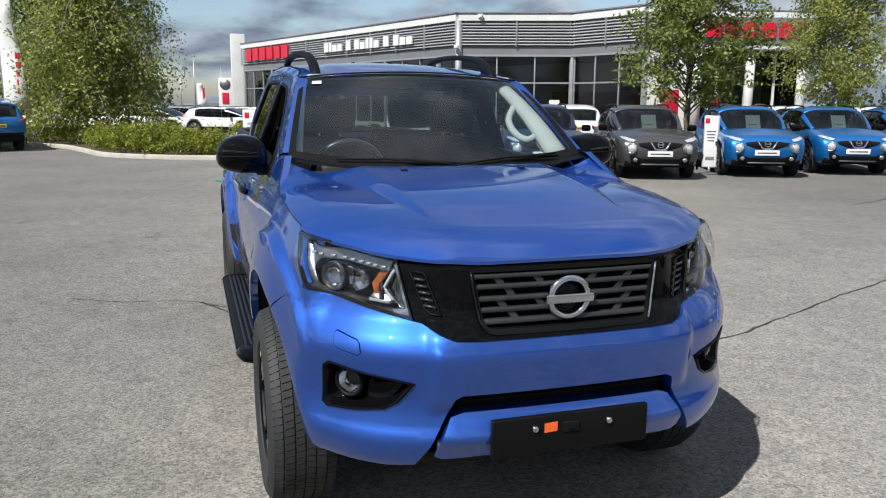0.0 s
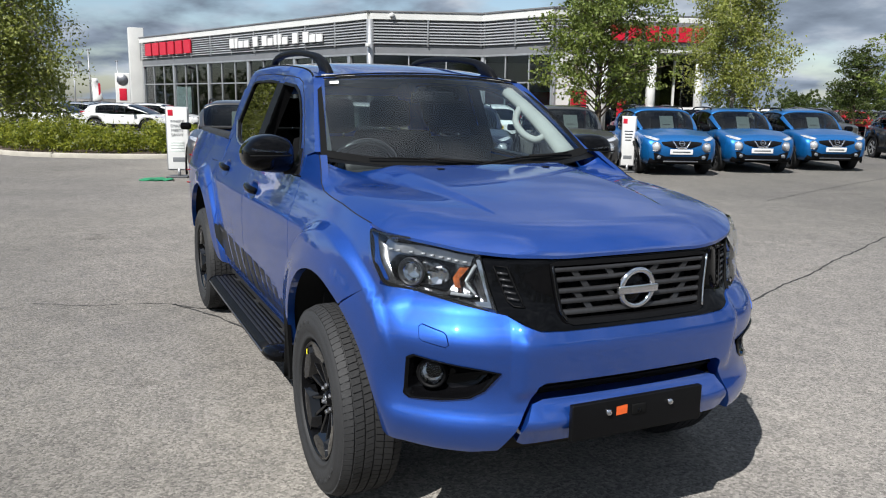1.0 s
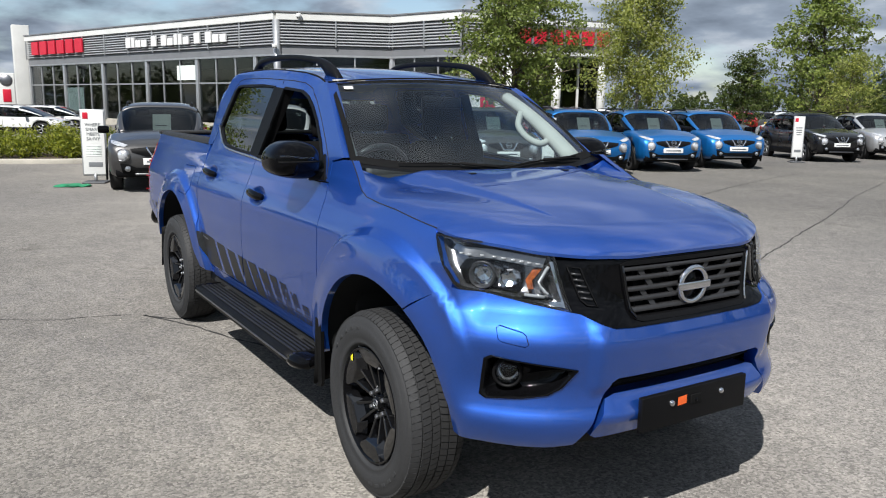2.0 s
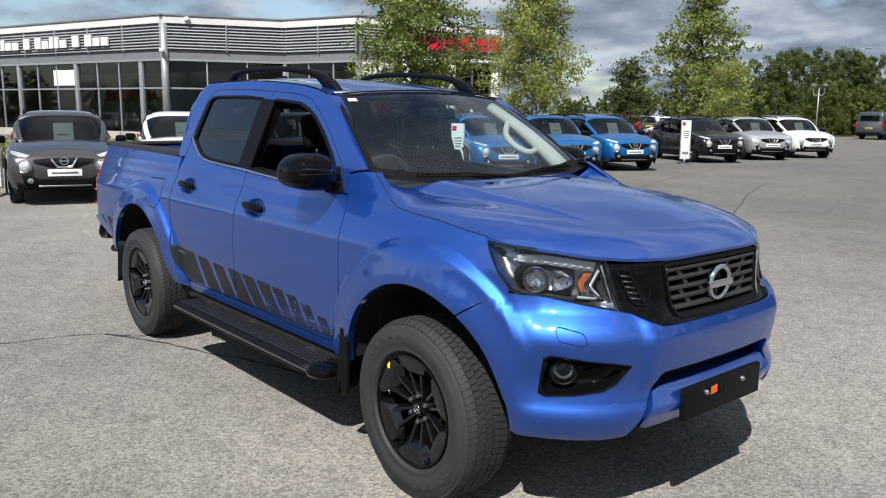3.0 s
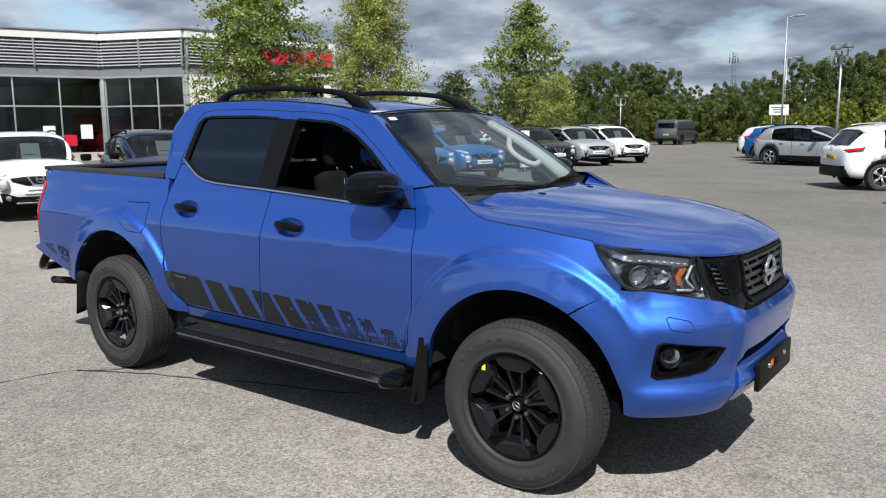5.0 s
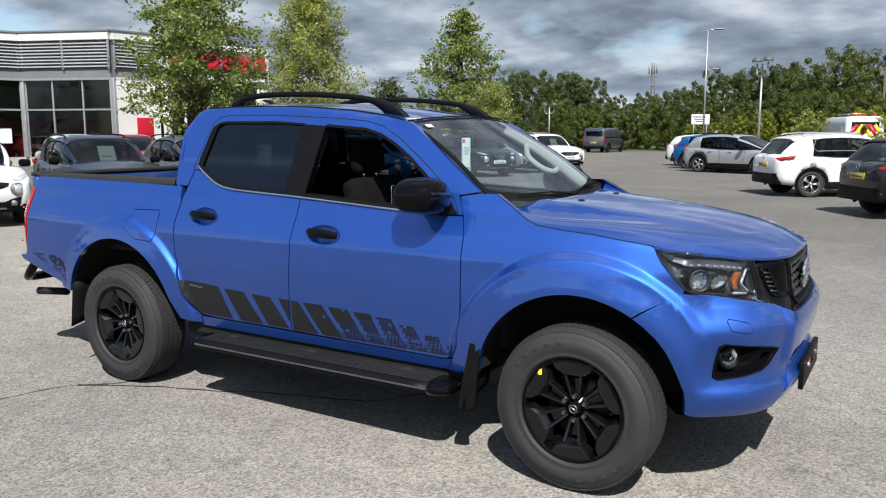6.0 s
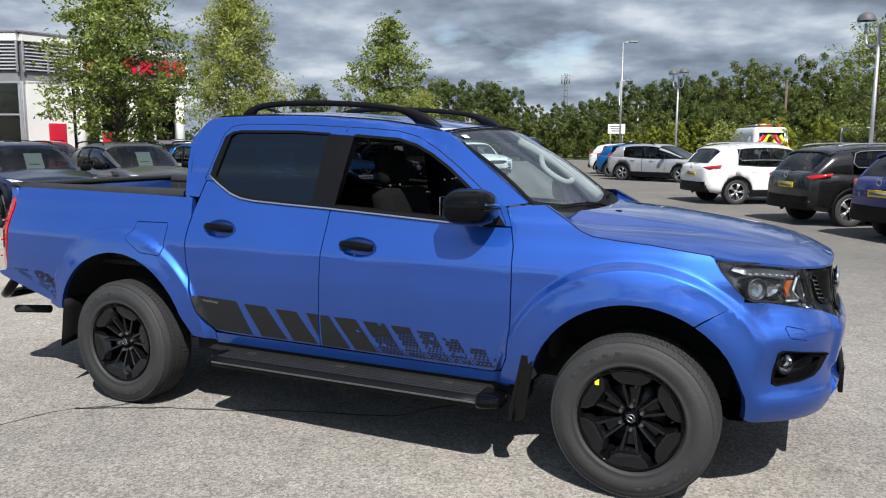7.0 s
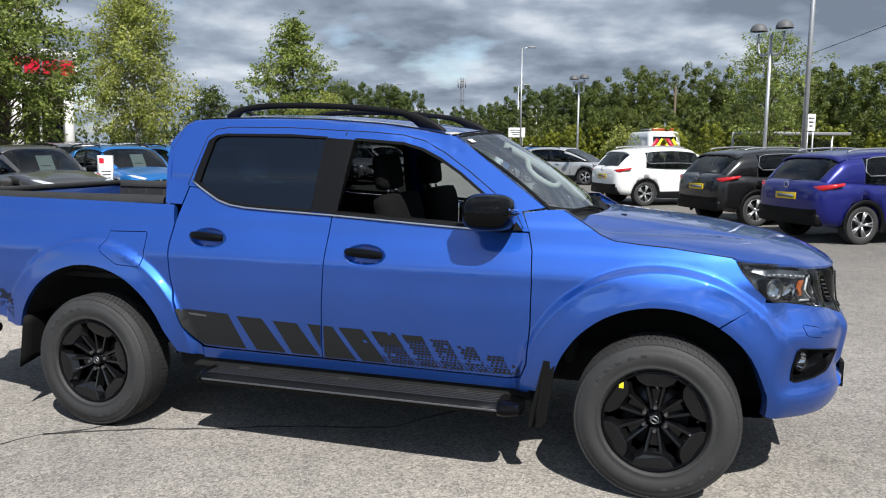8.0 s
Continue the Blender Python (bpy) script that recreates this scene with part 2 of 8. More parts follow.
M_lamp_inner = material("silvered_lamp_body", (0.26, 0.26, 0.268), 0.20, 0.9, vary=0.3, scale=25)
M_wheel = material("gloss_black_alloy", (0.004, 0.004, 0.0045), 0.07, 0.0, coat=0.0, spec=0.85, vary=0.2, scale=6)
M_steel = material("brushed_steel", (0.35, 0.35, 0.36), 0.35, 1.0, vary=0.15)
M_grille = material("dark_grey_satin_slat", (0.045, 0.045, 0.047), 0.36, 0.4, vary=0.15)
M_seat = material("black_cloth", (0.006, 0.006, 0.0063), 0.95, vary=0.3, scale=14, bump=0.3, fine=220, spec=0.1)
M_dash = material("dashboard_plastic", (0.034, 0.035, 0.037), 0.6, vary=0.2, bump=0.15, fine=250)
M_liner = material("pale_headlining", (0.42, 0.40, 0.36), 0.9, vary=0.08, bump=0.1, fine=200)
M_bed = material("black_bed_liner", (0.016, 0.016, 0.016), 0.6, vary=0.3, bump=0.4, fine=180)
M_decal = material("satin_black_vinyl", (0.014, 0.015, 0.016), 0.38, vary=0.10, scale=4, spec=0.3)
M_glass = glass("windscreen_glass", (0.80, 0.90, 0.91), 1.82)
M_clear = glass("clear_lens", (0.95, 0.97, 0.98), 1.5)
M_tint = glass("privacy_glass", (0.05, 0.055, 0.06), 1.75)
M_red_lens = material("red_lamp_lens", (0.42, 0.008, 0.010), 0.12, coat=1.0, vary=0.3, scale=20)
M_amber = material("amber_reflector", (0.34, 0.085, 0.02), 0.15, 0.2, coat=1.0, vary=0.5, scale=60)
M_orange = material("orange_paper", (0.85, 0.13, 0.02), 0.7, vary=0.1)
M_yellow = material("yellow_paper", (0.85, 0.75, 0.02), 0.7, vary=0.1)
M_white = material("white_paint", (0.72, 0.72, 0.70), 0.5, vary=0.06, scale=1.5, stain=None)
M_offwhite = material("weathered_white_panel", (0.66, 0.66, 0.63), 0.55, vary=0.10, scale=0.8, bump=0.05)
M_grey_panel = material("grey_cladding", (0.22, 0.225, 0.235), 0.5, 0.3, vary=0.12, scale=1.2)
M_dark_grey = material("dark_grey_soffit", (0.09, 0.092, 0.097), 0.6, vary=0.15)
M_red = material("red_sign_plastic", (0.55, 0.012, 0.035), 0.35, vary=0.1)
M_paper = material("printed_card", (0.80, 0.88, 0.82), 0.7, vary=0.05)
M_ink = material("grey_print", (0.16, 0.17, 0.18), 0.7, vary=0.1)
M_shop_glass = glass("showroom_glass", (0.62, 0.66, 0.67), 1.5)
M_louvre = material("silver_louvre", (0.40, 0.41, 0.425), 0.45, 0.3, vary=0.1, scale=2)
M_galv = material("galvanised_post", (0.42, 0.43, 0.44), 0.45, 0.6, vary=0.15, scale=3)
M_plate_y = material("yellow_plate", (0.75, 0.52, 0.02), 0.4, vary=0.05)
M_plate_w = material("white_plate", (0.78, 0.78, 0.76), 0.4, vary=0.04)
M_bark = material("brown_bark", (0.12, 0.09, 0.065), 0.95, vary=0.4, scale=9, bump=0.9, fine=40)
M_birch = material("birch_bark", (0.55, 0.52, 0.47), 0.85, stain=(0.10, 0.09, 0.08), scale=6, bump=0.5, fine=25)

# ---- mesh helpers ----


def part(name, bm, mat, parent=None, label="", smooth=True, m=None):
    """Links a bmesh as one mesh object under a thing or a part."""
    me = bpy.data.meshes.new(name)
    if smooth:
        for f in bm.faces:
            f.smooth = True
    bm.to_mesh(me)
    bm.free()
    if "true_normal" in me.attributes:
        # panels take their shading from the pressed surface itself, not from the net laid on it
        va = me.attributes["true_normal"].data
        rim = me.attributes["turned_in"].data
        nl = []
        for pg in me.polygons:
            for vi in pg.vertices:
                nl.append(pg.normal.copy() if rim[pg.index].value else va[vi].vector.copy())
        me.normals_split_custom_set(nl)
        me.attributes.remove(me.attributes["true_normal"])
        me.attributes.remove(me.attributes["turned_in"])
    me.materials.append(mat)
    ob = new(name, me)
    if parent is not None:
        ob.parent = parent
    if m is not None:
        ob.matrix_basis = m
    if label:
        ob["label"] = label
    return ob


def share(name, me, parent, m=None, label=""):
    ob = new(name, me)
    ob.parent = parent
    if m is not None:
        ob.matrix_basis = m
    if label:
        ob["label"] = label
    return ob


def thing(name, label, category, group="", kind="", m=None):
    ob = new(name)
    ob.empty_display_size = 0.1
    if m is not None:
        ob.matrix_basis = m
    return tagged(ob, label, category, group, kind)


def box(sx, sy, sz, at=(0, 0, 0), bevel=0.0, bm=None, rot=None):
    """A box of that size, centred at a place, with rounded edges."""
    bm = bm or bmesh.new()
    m = Matrix.Translation(at)
    if rot is not None:
        m = m @ rot
    vs = bmesh.ops.create_cube(bm, size=1.0, matrix=m @ Matrix.Diagonal((sx, sy, sz, 1)))["verts"]
    if bevel:
        es = list({e for v in vs for e in v.link_edges})
        bmesh.ops.bevel(bm, geom=es, offset=bevel, segments=2, affect="EDGES", profile=0.6)
    return bm


def rod(a, b, r0, r1=None, sides=10, bm=None, caps=True):
    """A tapered round bar from a to b."""
    bm = bm or bmesh.new()
    a, b = Vector(a), Vector(b)
    d = b - a
    m = Matrix.Translation((a + b) / 2) @ d.to_track_quat("Z", "Y").to_matrix().to_4x4()
    bmesh.ops.create_cone(bm, cap_ends=caps, segments=sides, radius1=r0, radius2=r0 if r1 is None else r1, depth=d.length, matrix=m)
    return bm


def tube(points, r, sides=8, bm=None, closed=False, flat=1.0):
    """A bent bar along a line of points."""
    bm = bm or bmesh.new()
    pts = [Vector(p) for p in points]
    rings = []
    n = len(pts)
    up = Vector((0, 0, 1))
    for i, p in enumerate(pts):
        d = (pts[(i + 1) % n] - pts[i - 1]) if closed else (pts[min(i + 1, n - 1)] - pts[max(i - 1, 0)])
        d.normalize()
        side = d.cross(up)
        if side.length < 1e-3:
            side = d.cross(Vector((1, 0, 0)))
        side.normalize()
        u2 = side.cross(d)
        rr = r[i] if isinstance(r, (list, tuple)) else r
        rings.append([bm.verts.new(p + side * math.cos(2 * math.pi * k / sides) * rr + u2 * math.sin(2 * math.pi * k / sides) * rr * flat) for k in range(sides)])
    for i in range(n if closed else n - 1):
        a, b = rings[i], rings[(i + 1) % n]
        for k in range(sides):
            bm.faces.new((a[k], b[k], b[(k + 1) % sides], a[(k + 1) % sides]))
    if not closed:
        bm.faces.new(rings[0]), bm.faces.new(list(reversed(rings[-1])))
    return bm


def lathe(profile, sides=48, bm=None, axis="y", at=(0, 0, 0), close=False):
    """Turns a profile of (radius, along) about an axis."""
    bm = bm or bmesh.new()
    rings = []
    for r, h in profile:
        ring = []
        for k in range(sides):
            a = 2 * math.pi * k / sides
            c, s = r * math.cos(a), r * math.sin(a)
            p = (c, h, s) if axis == "y" else ((h, c, s) if axis == "x" else (c, s, h))
            ring.append(bm.verts.new(Vector(p) + Vector(at)))
        rings.append(ring)
    for i in range(len(rings) - 1 + (1 if close else 0)):
        a, b = rings[i], rings[(i + 1) % len(rings)]
        for k in range(sides):
            bm.faces.new((a[k], a[(k + 1) % sides], b[(k + 1) % sides], b[k]))
    return bm


def resample(pts, step, closed=True):
    out = []
    n = len(pts)
    for i in range(n if closed else n - 1):
        a, b = Vector(pts[i]), Vector(pts[(i + 1) % n])
        k = max(1, int(math.ceil((b - a).length / step)))
        out += [a + (b - a) * (j / k) for j in range(k)]
    if not closed:
        out.append(Vector(pts[-1]))
    return out


def spline(pts, per=6, closed=False):
    """A smooth line through points of any size (Catmull-Rom)."""
    P = [Vector(p) for p in pts]
    n = len(P)
    out = []
    for i in range(n if closed else n - 1):
        p1, p2 = P[i], P[(i + 1) % n]
        p0 = P[i - 1] if (i or closed) else p1
        p3 = P[(i + 2) % n] if (i + 2 < n or closed) else p2
        for k in range(per):
            t = k / per
            out.append(0.5 * ((2 * p1) + (p2 - p0) * t + (2 * p0 - 5 * p1 + 4 * p2 - p3) * t * t + (3 * p1 - p0 - 3 * p2 + p3) * t ** 3))
    if not closed:
        out.append(P[-1])
    return out


from mathutils import geometry as geo2d


def inside(p, poly):
    r = False
    j = len(poly) - 1
    for i in range(len(poly)):
        a, b = poly[i], poly[j]
        if (a[1] > p[1]) != (b[1] > p[1]) and p[0] < (b[0] - a[0]) * (p[1] - a[1]) / (b[1] - a[1]) + a[0]:
            r = not r
        j = i
    return r


def patch(outline, place, holes=(), step=0.05, edge=0.03, lip=0.022, roll=0.003, mirror=False, grid=True, folds=()):
    """A pressed panel: the outline (two numbers a point) is filled with a net, laid on a surface by place(a, b, depth), and its rims are turned in by lip. folds: lines along which the net must run."""
    loops = [resample(outline, edge)] + [resample(h, edge) for h in holes]
    pts, edges = [], []
    for lp in loops:
        s = len(pts)
        pts += [Vector((p[0], p[1])) for p in lp]
        edges += [(s + i, s + (i + 1) % len(lp)) for i in range(len(lp))]
    nb = len(pts)
    near = np.array([(p[0], p[1]) for p in pts])
    for ln in folds:
        for p in resample([Vector(q) for q in ln], step * 0.8, False):
            if inside(p, loops[0]) and not any(inside(p, h) for h in loops[1:]) and ((near - (p[0], p[1])) ** 2).sum(1).min() > (0.4 * edge) ** 2:
                pts.append(Vector((p[0], p[1])))
    nf = len(pts)
    near = np.array([(p[0], p[1]) for p in pts])
    if grid:
        xs, ys = [p[0] for p in loops[0]], [p[1] for p in loops[0]]
        nx, ny = int((max(xs) - min(xs)) / step) + 1, int((max(ys) - min(ys)) / step) + 1
        for i in range(nx + 1):
            for j in range(ny + 1):
                p = Vector((min(xs) + (i + 0.5 * (j % 2)) * step, min(ys) + (j + 0.37) * step))
                if inside(p, loops[0]) and not any(inside(p, h) for h in loops[1:]):
                    gap2 = ((near - (p[0], p[1])) ** 2).sum(1)
                    if gap2[:nb].min() > (0.45 * edge) ** 2 and (nf == nb or gap2[nb:].min() > (0.42 * step) ** 2):
                        pts.append(p)
    v2, _, faces, orig, _, _ = geo2d.delaunay_2d_cdt(pts, edges, [], 2, 1e-6)
    bm = bmesh.new()
    lay = bm.verts.layers.float_vector.new("true_normal")
    turned = bm.faces.layers.int.new("turned_in")

    def facing(a, b):
        e = 0.005
        q = (place(a + e, b, 0.0) - place(a - e, b, 0.0)).cross(place(a, b + e, 0.0) - place(a, b - e, 0.0))
        if q.dot(place(a, b, 0.0) - place(a, b, 0.01)) < 0:
            q = -q
        return q.normalized()
    rim = {i for i in range(len(v2)) if any(o < nb for o in orig[i])}
    vs = [bm.verts.new(place(p[0], p[1], roll if i in rim else 0.0)) for i, p in enumerate(v2)]
    for i, p in enumerate(v2):
        vs[i][lay] = facing(p[0], p[1])
    back = {}
    for f in faces:
        c = sum((v2[i] for i in f), Vector((0, 0))) / len(f)
        if not inside(c, loops[0]) or any(inside(c, h) for h in loops[1:]):
            continue
        try:
            bm.faces.new([vs[i] for i in f])
        except ValueError:
            pass
    bm.edges.ensure_lookup_table()
    index = {v: i for i, v in enumerate(vs)}
    bedges = [e for e in bm.edges if len(e.link_faces) == 1]
    # rims are turned the way the panel's faces run
    for e in bedges:
        f = e.link_faces[0]
        lp = next(q for q in f.loops if q.edge == e)
        a, b = lp.vert, lp.link_loop_next.vert
        for v in (a, b):
            if v not in back:
                q = v2[index[v]]
                back[v] = bm.verts.new(place(q[0], q[1], lip))
        bm.faces.new((b, a, back[a], back[b]))[turned] = 1
    for v in list(bm.verts):
        if not v.link_faces:
            bm.verts.remove(v)
    bm.normal_update()
    # outward: the front faces must look away from the depth direction
    tot = 0.0
    for f in list(bm.faces)[:200]:
        if all(v in index for v in f.verts):
            c2 = sum((v2[index[v]] for v in f.verts), Vector((0, 0))) / 3
            tot += f.normal.dot(place(c2[0], c2[1], 0.0) - place(c2[0], c2[1], 0.01)) * f.calc_area()
    if tot < 0:
        bmesh.ops.reverse_faces(bm, faces=bm.faces)
    for e in bedges:
        e.smooth = False
    if mirror:
        for v in bm.verts:
            v.co.y = -v.co.y
            q = v[lay]
            v[lay] = (q[0], -q[1], q[2])
        bmesh.ops.reverse_faces(bm, faces=bm.faces)
    return bm


def sheet(rows, closed=False):
    """A net of quads through rows of points."""
    bm = bmesh.new()
    R = [[bm.verts.new(p) for p in row] for row in rows]
    for i in range(len(R) - 1):
        k = len(R[i])
        for j in range(k if closed else k - 1):
            bm.faces.new((R[i][j], R[i][(j + 1) % k], R[i + 1][(j + 1) % k], R[i + 1][j]))
    bm.normal_update()
    return bm


def dense(xs, ys, per=8):
    """A table smoothed by a spline."""
    q = spline(list(zip(xs, ys)), per)
    return [p[0] for p in q], [p[1] for p in q]


def smooth01(t):
    t = min(1.0, max(0.0, t))
    return t * t * (3 - 2 * t)


# ---- ground ----
gb = sheet([[(-1500 + 3000 * i / 12, -1500 + 3000 * j / 12, 0) for i in range(13)] for j in range(13)])
tagged(part("ground", gb, M_asphalt), "worn grey asphalt car park", "ground", kind="structure")

# ---- the place round the truck ----
def ribbon(name, pts, w, mat, z=0.003, seed=1, wob=0.02):
    """A thin uneven crack line on the ground."""
    r = random.Random(seed)
    line = resample([Vector(p) for p in pts], 0.07, False)
    bm = bmesh.new()
    rows = []
    drift = 0.0
    for i, p in enumerate(line):
        d = (line[min(i + 1, len(line) - 1)] - line[max(i - 1, 0)]).normalized()
        n = Vector((-d[1], d[0]))
        drift = drift * 0.8 + r.uniform(-wob, wob) * 0.6
        ww = w * r.uniform(0.35, 1.2)
        c = p + n * drift
        rows.append([(c[0] - n[0] * ww, c[1] - n[1] * ww, z), (c[0] + n[0] * ww, c[1] + n[1] * ww, z)])
    bm = sheet(rows)
    return tagged(part(name, bm, mat), "dark crack in the asphalt surface", "crack", kind="structure")


ribbon("ground_crack", [(-3.33, -1.12), (-3.02, -0.96), (-2.73, -0.83), (-2.2, -0.62), (-1.5, -0.4), (-0.9, 0.4), (-1.3, 2.27), (-1.9, 3.6), (-2.5, 4.95), (-4.7, 9.94), (-5.9, 12.46), (-7.5, 16.4)], 0.011, M_crack, seed=2)
ribbon("ground_crack", [(-3.33, -1.12), (-3.2, -1.0), (-3.05, -0.85)], 0.010, M_crack, seed=3)
ribbon("ground_crack", [(-3.33, -1.12), (-3.45, -1.35), (-3.5, -1.7), (-3.75, -2.1)], 0.006, M_crack, seed=4)
ribbon("ground_crack", [(-7.0, 9.03), (-8.1, 11.6), (-9.1, 14.25), (-10.0, 17.0)], 0.012, M_crack, seed=5)

# small stones and litter lying on the tarmac
peb = bmesh.new()
prng = random.Random(12)
for k in range(240):
    px, py = prng.uniform(-4.5, 3.0), prng.uniform(-4.2, 6.5)
    s_ = prng.uniform(0.0025, 0.0065)
    bmesh.ops.create_icosphere(peb, subdivisions=1, radius=s_, matrix=Matrix.Translation((px, py, s_ * 0.4)) @ Matrix.Diagonal((1, prng.uniform(0.6, 1), 0.6, 1)))
tagged(part("loose_grit", peb, M_kerb), "loose pale grit scattered on the asphalt", "grit", kind="stuff")

# kerbed planting bed
KERB = spline([(-31.0, -12.0), (-29.0, -8.2), (-26.9, -5.6), (-24.4, -4.5), (-21.6, -3.5), (-20.2, -2.0), (-19.5, -0.4), (-19.35, 0.8), (-19.5, 4.0), (-19.9, 8.0)], 6)
rows = []
for i, p in enumerate(KERB):
    d = (KERB[min(i + 1, len(KERB) - 1)] - KERB[max(i - 1, 0)]).normalized()
    n = Vector((-d[1], d[0]))
    rows.append([(p[0] + n[0] * o, p[1] + n[1] * o, z) for o, z in ((0, 0), (0.0, 0.10), (0.02, 0.125), (0.13, 0.125), (0.15, 0.06))])
kb = sheet(rows)
bmesh.ops.recalc_face_normals(kb, faces=kb.faces)
tagged(part("kerb", kb, M_kerb), "pale concrete kerb round the planting bed", "kerb", kind="structure")
rows = []
for i, p in enumerate(KERB):
    d = (KERB[min(i + 1, len(KERB) - 1)] - KERB[max(i - 1, 0)]).normalized()
    n = Vector((-d[1], d[0]))
    rows.append([(p[0] + n[0] * o, p[1] + n[1] * o, 0.08 + 0.05 * math.sin(o)) for o in (0.14, 1.0, 2.2, 3.2)])
tagged(part("planting_bed", sheet(rows), M_soil), "dark mulched planting bed", "planting bed", kind="structure")

# grass verge beyond the car park, rising gently
gr = sheet([[(x, y0 + k, 0.03 + 0.02 * k) for x in [-120 + 14 * i for i in range(20)]] for y0, k in ((64, 0), (64, 6), (64, 14), (64, 30), (64, 60))])
tagged(part("grass_verge", gr, M_grass), "rough green grass verge behind the car park", "grass", kind="structure")
gr = sheet([[(x, y, z) for x, y, z in ((6 + k * 0.9, 30 + 2 * k, 0.03), (20 + k, 24 + 2 * k, 0.05), (60 + k, 10 + 2 * k, 0.1))] for k in range(0, 18, 3)])
tagged(part("grass_verge", gr, M_grass), "green grass verge beside the car park", "grass", kind="structure")

# ---- the showroom ----
P0, P1, P2, P3, P4, P5 = [Vector(p) for p in ((-66.4, 3.6), (-38.5, 13.0), (-36.3, 18.7), (-31.8, 20.4), (-31.4, 22.6), (-30.0, 28.3))]
BACK = [Vector(p) for p in ((-46.0, 42.0), (-80.0, 30.0))]
H_TOP, H_L1, H_L0, H_G = 6.3, 5.92, 4.62, 4.18
hall = thing("showroom_building", "white and grey glass-fronted car showroom with louvred fascia", "building")


def wall_box(a, b, z0, z1, t, off=0.0, bevel=0.0):
    """An upright slab from a to b; off: how far it stands out."""
    d = (b - a)
    ln = d.length
    d = d.normalized()
    n = Vector((d[1], -d[0]))
    c = (a + b) / 2 + n * (off - t / 2)
    return box(ln, t, z1 - z0, (0, 0, 0), bevel), Matrix.Translation((c[0], c[1], (z0 + z1) / 2)) @ Matrix.Rotation(math.atan2(d[1], d[0]), 4, "Z")


def slab(name, a, b, z0, z1, t, off, mat, parent, label="", bevel=0.0):
    bm, m = wall_box(a, b, z0, z1, t, off, bevel)
    return part(name, bm, mat, parent, label, smooth=False, m=m)


FACES = ((P0, P1), (P1, P2), (P2, P3), (P3, P4))
for fi, (a, b) in enumerate(FACES):
    d = (b - a).normalized()
    n = Vector((d[1], -d[0]))
    ln = (b - a).length
    slab("parapet", a - d * 0.05, b + d * 0.05, H_L1, H_TOP, 0.5, 0.32, M_offwhite, hall, "white parapet band", 0.02)
    slab("coping", a - d * 0.1, b + d * 0.1, H_TOP, H_TOP + 0.07, 0.6, 0.38, M_grey_panel, hall)
    slab("fascia_back", a, b, H_L0, H_L1, 0.2, 0.05, M_grey_panel, hall)
    slab("soffit_band", a, b, H_G, H_L0, 0.35, 0.14, M_grey_panel, hall)
    slab("head_rail", a, b, H_G - 0.10, H_G, 0.12, 0.16, M_galv, hall)
    slab("plinth", a, b, 0.0, 0.42, 0.25, 0.05, M_kerb, hall, "pale stone plinth")
    slab("transom", a, b, 2.66, 2.74, 0.08, 0.05, M_galv, hall)
    # louvre blades between posts
    bays = max(1, round(ln / 5.4))
    for k in range(bays):
        p, q = a + d * (ln * k / bays + 0.06), a + d * (ln * (k + 1) / bays - 0.06)
        for j in range(8):
            z = H_L0 + 0.10 + j * 0.152
            bm = box((q - p).length, 0.175, 0.030, (0, 0, 0))
            c = (p + q) / 2 + n * 0.20
            part("louvre_blade", bm, M_louvre, hall, smooth=False, m=Matrix.Translation((c[0], c[1], z)) @ Matrix.Rotation(math.atan2(d[1], d[0]), 4, "Z") @ Matrix.Rotation(radians(38), 4, "X"))
        for kk in ((0, 0.5) if k < bays - 1 else (0, 0.5, 1)):
            c = a + d * (ln * (k + kk) / bays) + n * 0.26
            part("louvre_post", box(0.07, 0.09, H_L1 - H_L0 + 0.1, (0, 0, 0), 0.01), M_galv, hall, m=Matrix.Translation((c[0], c[1], (H_L0 + H_L1) / 2)))
    # glass wall with mullions and columns
    panes = max(2, round(ln / 1.85))
    for k in range(panes):
        p, q = a + d * (ln * k / panes + 0.035), a + d * (ln * (k + 1) / panes - 0.035)
        for z0, z1 in ((0.42, 2.66), (2.74, H_G - 0.1)):
            slab("pane", p, q, z0, z1, 0.012, 0.0, M_shop_glass, hall)
    for k in range(panes + 1):
        c = a + d * (ln * k / panes) + n * 0.02
        wide = k % 3 == 0
        part("mullion", box(0.26 if wide else 0.07, 0.22 if wide else 0.10, H_G - 0.42, (0, 0, 0), 0.01), M_galv, hall, m=Matrix.Translation((c[0], c[1], (H_G + 0.42) / 2)) @ Matrix.Rotation(math.atan2(d[1], d[0]), 4, "Z"))

# roof plate, inner floor and walls
def plate(pts, z0, z1, name, mat, parent, label=""):
    bm = bmesh.new()
    lo, hi = [bm.verts.new((p[0], p[1], z0)) for p in pts], [bm.verts.new((p[0], p[1], z1)) for p in pts]
    bm.faces.new(list(reversed(lo))), bm.faces.new(hi)
    for i in range(len(pts)):
        j = (i + 1) % len(pts)
        bm.faces.new((lo[i], lo[j], hi[j], hi[i]))
    bmesh.ops.recalc_face_normals(bm, faces=bm.faces)
    return part(name, bm, mat, parent, label, smooth=False)


